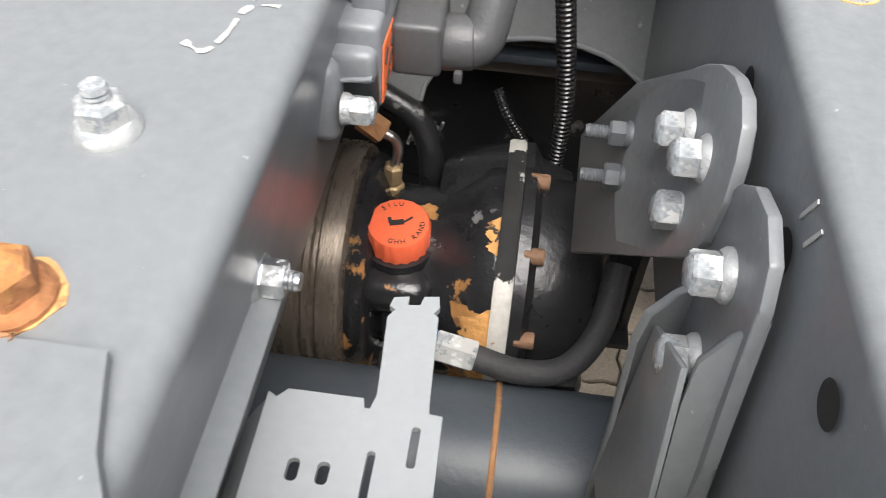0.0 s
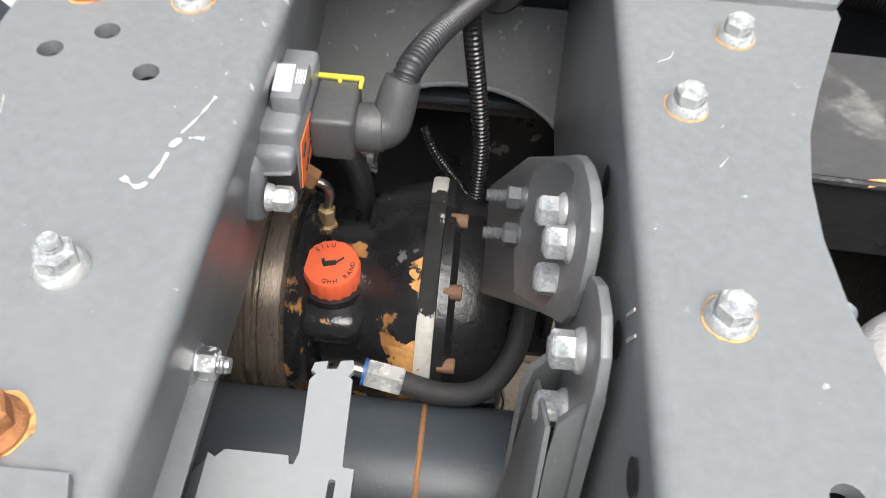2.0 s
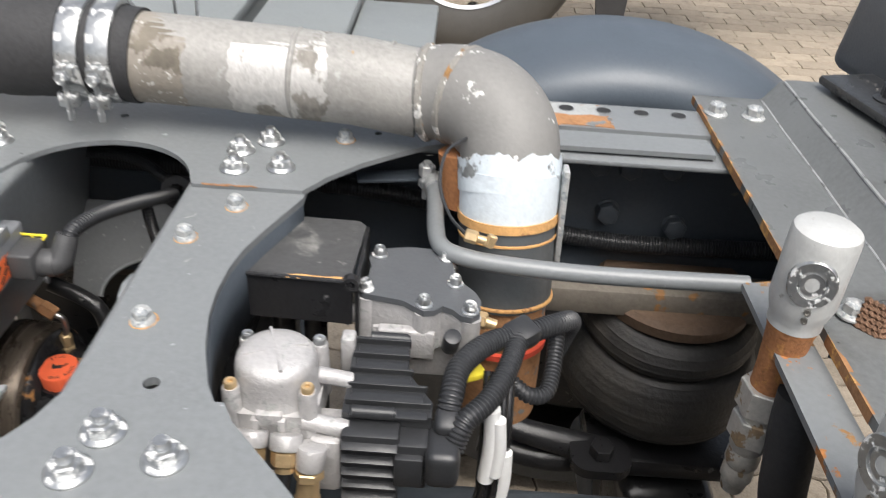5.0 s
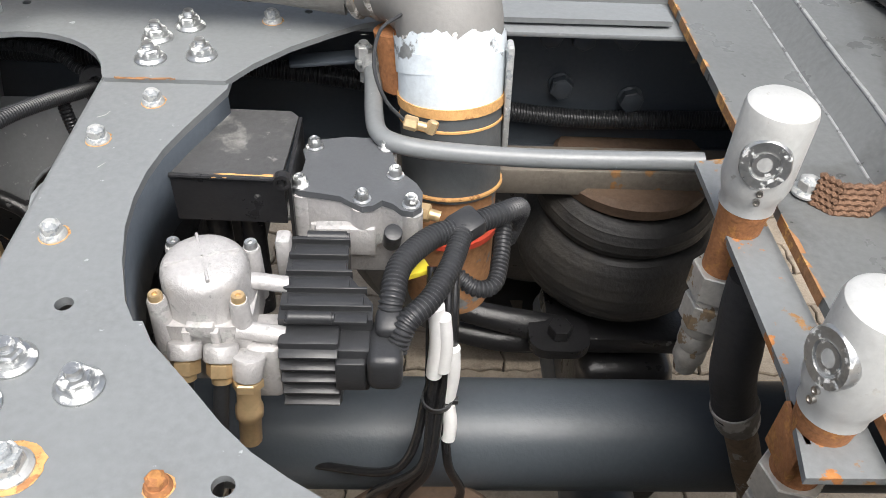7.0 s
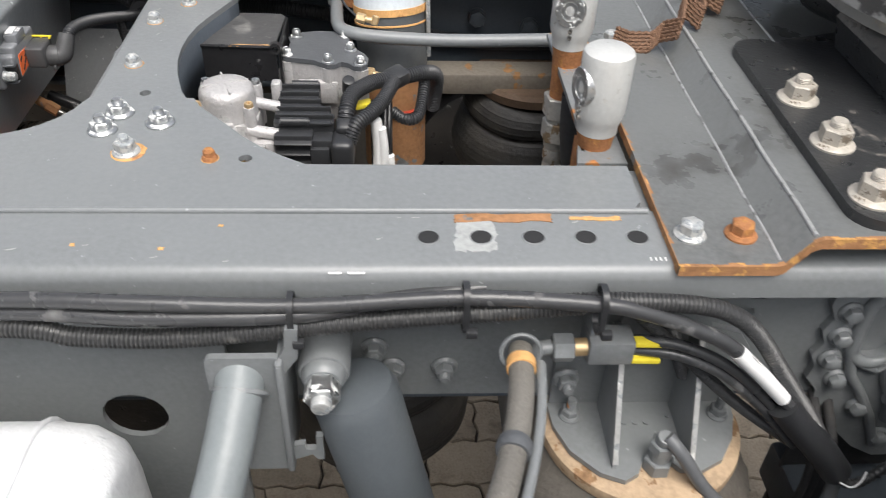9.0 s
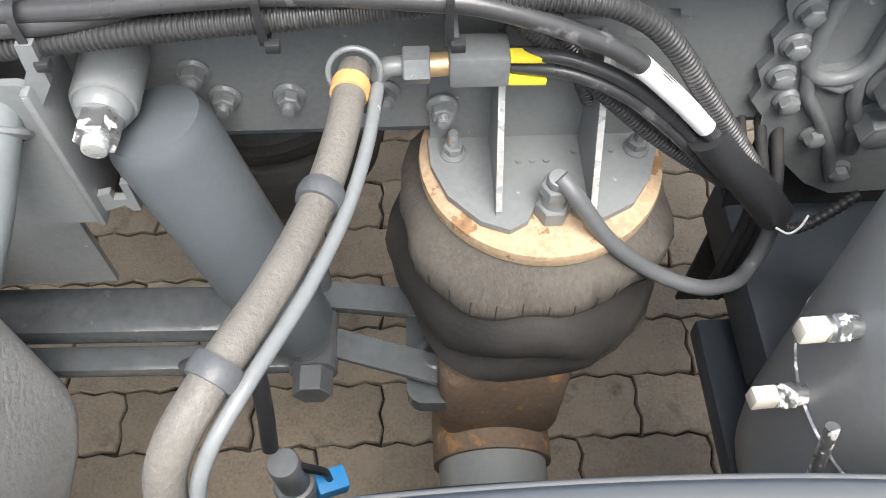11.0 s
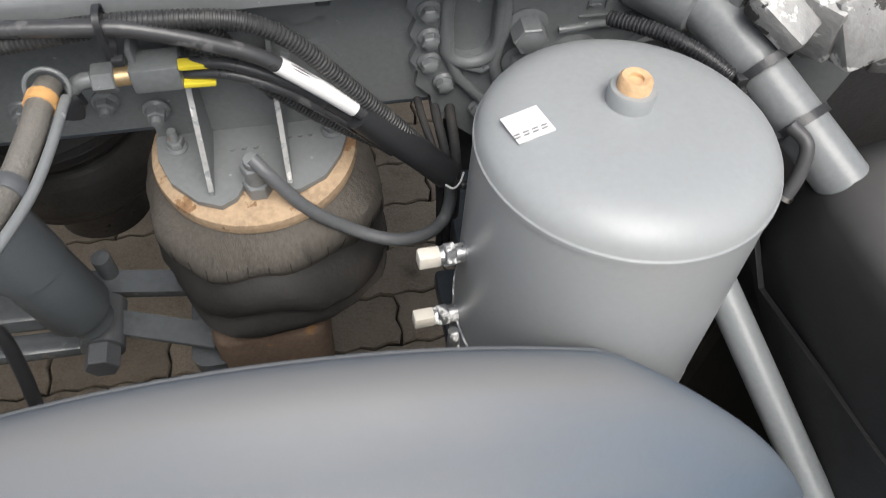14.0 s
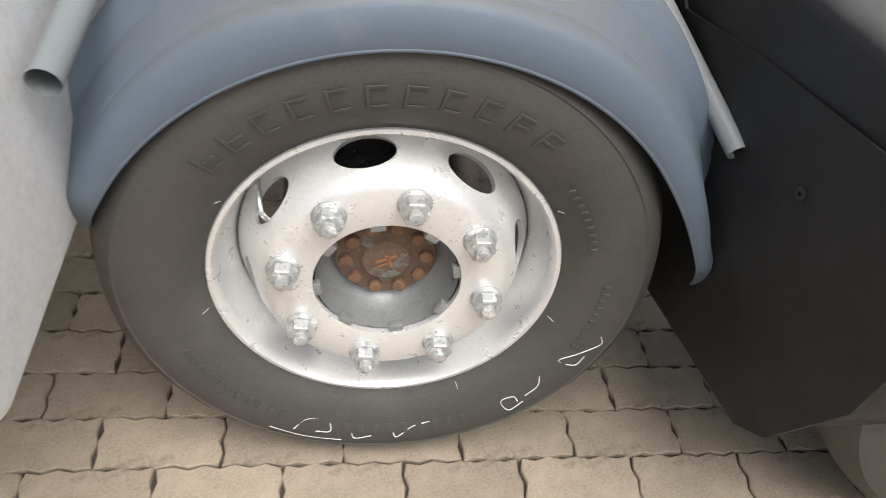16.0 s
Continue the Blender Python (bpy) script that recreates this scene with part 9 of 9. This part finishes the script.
def truck_wheel(x, y, r, inner):
    bm = bmesh.new()
    m = pose(x, y, r * 1.09, 90, 0, 0) @ Matrix.Scale(1.09, 4)
    lathe(bm, [(0.29, -0.01), (0.32, 0.012), (0.40, 0.022), (0.47, 0.010), (0.50, -0.02), (r, -0.05), (r, -0.26), (0.48, -0.28), (0.29, -0.26)], m, 96)
    w = part("wheel", bm, tyre_rubber, other, "worn dark truck tyre")
    bm = bmesh.new()
    lathe(bm, [(0.300, -0.012), (0.306, 0.002), (0.300, 0.008), (0.285, 0.000), (0.275, -0.03), (0.262, -0.06), (0.245, -0.045), (0.205, -0.012), (0.190, -0.004), (0.140, -0.004), (0.130, -0.012), (0.125, -0.05), (0, -0.05)], m, 80)
    rim = part("rim", bm, surface("bright_wheel", (0.80, 0.80, 0.79), rough=0.16, metal=1.0, vary=0.06) if inner else silver_paint, w, "bright metal rim")
    for k in range(10):
        a = radians(36 * k + 8)
        bm = bmesh.new()
        lathe(bm, [(0, 0.030), (0.012, 0.030), (0.016, 0.022), (0.017, 0.002), (0.026, 0.000), (0.026, -0.006)], m @ pose(0.168 * math.cos(a), 0.168 * math.sin(a), 0), 14)
        part("wheel_nut", bm, zinc if k % 4 else hub_brown, w)
    # Flat black discs stand for the shade behind the hand holes.
    for k in range(10):
        a = radians(36 * k + 26)
        bm = bmesh.new()
        lathe(bm, [(0, 0.001), (0.021, 0.001)], m @ pose(0.231 * math.cos(a), 0.231 * math.sin(a), -0.033, 0, 0, 0) @ Matrix.Rotation(a, 4, "Z") @ pose(0, 0, 0, 0, 40, 0), 20)
        part("hand_hole", bm, print_and_bore_black, w)
    bm = bmesh.new()
    lathe(bm, [(0.085, -0.05), (0.085, -0.01), (0.075, 0.0), (0.05, 0.004), (0, 0.006)], m, 40)
    part("hub", bm, black_paint, w, "black hub")


truck_wheel(0.40, 3.42, 0.52, True)
truck_wheel(-1.14, 3.40, 0.52, False)
bm = bmesh.new()
plate(bm, [(1.06, 0.12), (1.16, 0.10), (1.20, 0.95), (0.93, 0.95)], 0.03, m=pose(0, 3.35, 0, 90, 0, 0))
part("mud_flap", bm, rubber, other, "ribbed black mud flap")
bm = bmesh.new()
box(bm, (0.72, 0.6, 0.55), (1.52, 3.60, 0.80), bevel=0.05, segments=3)
part("battery_box", bm, black_plastic, other, "black plastic box")
bm = bmesh.new()
box(bm, (0.06, 0.4, 0.6), (0.15, 3.65, 1.0), bevel=0.01)
box(bm, (6.0, 0.25, 0.3), (0.5, 4.0, 1.05), bevel=0.01)
part("frame", bm, dark_and_shaded_paint, other)
bm = bmesh.new()
box(bm, (3.0, 2.4, 2.4), (-3.2, 4.9, 2.3), bevel=0.05)
part("body", bm, surface("white_truck_body", (0.62, 0.63, 0.63), rough=0.4, vary=0.05), other, "pale truck body")

# towing eye rod
tow = thing("towing_rod", "grey steel rod with a loop end and an orange tip", "rod")
bm = bmesh.new()
pts = [(0.925 + 0.088 * math.cos(radians(a)), 1.275 + 0.05 * math.sin(radians(a)), 1.0) for a in range(15, 376, 15)]
sweep(bm, pts, 0.0075, 10, caps=False)
sweep(bm, smooth_path([(1.005, 1.285, 1.0), (1.08, 1.31, 1.005), (1.20, 1.27, 1.01), (1.36, 1.16, 1.03), (1.6, 1.0, 1.06)]), lambda f: 0.008 + 0.012 * f, 14)
part("loop", bm, paint, tow)
bm = bmesh.new()
box(bm, (0.012, 0.012, 0.010), (1.30, 1.19, 1.035), bevel=0.002)
part("orange_tip", bm, orange_plastic, tow, "orange reflector tip")
for x, y in ((1.16, 1.30), (1.20, 1.285)):
    bm = bmesh.new()
    rod(bm, (x, y, 1.0), (x, y, 1.045), 0.009, steps=14, bevel=0.002)
    part("bolt", bm, zinc, tow)
guard = thing("rear_light", "black plastic rear lamp housing beyond the tow rod", "lamp housing")
bm = bmesh.new()
box(bm, (0.30, 0.20, 0.16), (1.52, 1.10, 0.98), (0, 0, -25), bevel=0.03, segments=3)
box(bm, (0.06, 0.06, 1.0), (1.56, 1.12, 0.46), bevel=0.008)
part("housing", bm, black_plastic, guard)
# feet that carry the boxes on the far rail
for k, (x, y1, z) in enumerate(((-0.20, 1.00, 0.598), (0.0, 1.00, 0.598), (0.15, 0.95, 0.596), (-0.75, 1.04, 0.588), (-0.56, 1.04, 0.588), (0.29, 0.76, 0.633))):
    arm_ob = thing("box_bracket", "dark steel bracket that carries a tool box", "bracket", group="box brackets")
    bm = bmesh.new()
    box(bm, (0.05, y1 - 0.40, 0.05), (x, (y1 + 0.40) / 2, z - 0.0245), bevel=0.004)
    part("bar", bm, dark_and_shaded_paint, arm_ob)
    bm = bmesh.new()
    box(bm, (0.05, 0.045, 0.44), (x, 0.388, 0.77), bevel=0.004)
    part("upright", bm, dark_and_shaded_paint, arm_ob)

# ---------- pavers ----------
PL, PW = 0.2250, 0.1125


def paver_mesh(name, seed):
    """A concrete paver with wavy interlocking edges and a chamfered rim."""
    rnd = random.Random(seed)
    pts = []
    g = 0.0020
    a, b = PL - 2 * g, PW - 2 * g
    for i in range(8):
        pts.append((-a / 2 + a * i / 8, -b / 2 + (0.0042 if i % 2 else -0.0036)))
    for i in range(4):
        pts.append((a / 2 + (0.0036 if i % 2 else -0.0030), -b / 2 + b * i / 4))
    for i in range(8):
        pts.append((a / 2 - a * i / 8, b / 2 + (0.0042 if i % 2 else -0.0036)))
    for i in range(4):
        pts.append((-a / 2 + (0.0036 if i % 2 else -0.0030), b / 2 - b * i / 4))
    pts = [(x + rnd.uniform(-0.0012, 0.0012), y + rnd.uniform(-0.0012, 0.0012)) for x, y in pts]
    n = len(pts)
    verts = [(x * 0.978, y * 0.955, 0.0) for x, y in pts] + [(x, y, -0.0035) for x, y in pts] + [(x, y, -0.014) for x, y in pts]
    faces = [tuple(range(n))]
    for lvl in (0, 1):
        faces += [(lvl * n + i, (lvl + 1) * n + i, (lvl + 1) * n + (i + 1) % n, lvl * n + (i + 1) % n) for i in range(n)]
    me = bpy.data.meshes.new(name)
    me.from_pydata(verts, [], faces)
    me.materials.append(paver_stone)
    me.update()
    return me


paver_kinds = [paver_mesh("paver", s) for s in range(5)]
rnd = random.Random(77)
near_list, rest = [], []
for j in range(-14, 60):
    for i in range(-14, 34):
        x = (i + 0.5 * (j % 2)) * PL + 0.1725
        y = j * PW - 0.95475
        close = -0.15 < x < 1.55 and -1.30 < y < -0.50
        near_list.append((x, y)) if close else rest.append((x, y))
near_list.sort(key=lambda p: (p[0] - 0.7) ** 2 + 2 * (p[1] + 1.0) ** 2)
for x, y in near_list[:300]:
    ob = new("paver", rnd.choice(paver_kinds))
    ob.parent = ground
    ob.matrix_basis = pose(x, y, rnd.uniform(-0.0015, 0.0015), rnd.uniform(-0.5, 0.5), rnd.uniform(-0.4, 0.4), rnd.uniform(-0.7, 0.7) + rnd.choice((0, 180)))
verts, faces = [], []
for x, y in near_list[300:] + rest:
    me = rnd.choice(paver_kinds)
    m = pose(x, y, rnd.uniform(-0.0015, 0.0015), rnd.uniform(-0.5, 0.5), rnd.uniform(-0.4, 0.4), rnd.uniform(-0.7, 0.7))
    base_i = len(verts)
    verts += [tuple(m @ v.co) for v in me.vertices]
    faces += [tuple(base_i + k for k in p.vertices) for p in me.polygons]
me = bpy.data.meshes.new("pavers")
me.from_pydata(verts, [], faces)
me.materials.append(paver_stone)
field = new("pavers", me)
field.parent = ground
tagged(field, "field of interlocking beige concrete pavers", kind="stuff")
far_yard = bmesh.new()
for x0, x1, y0, y1 in ((-S, -3.2, -S, S), (7.7, S, -S, S), (-3.2, 7.7, 5.6, S), (-3.2, 7.7, -S, -2.65)):
    far_yard.faces.new([far_yard.verts.new(p) for p in ((x0, y0, -0.002), (x1, y0, -0.002), (x1, y1, -0.002), (x0, y1, -0.002))])
yard = finish("yard", far_yard, paving, ground, "distant beige paving")
tagged(yard, kind="stuff")
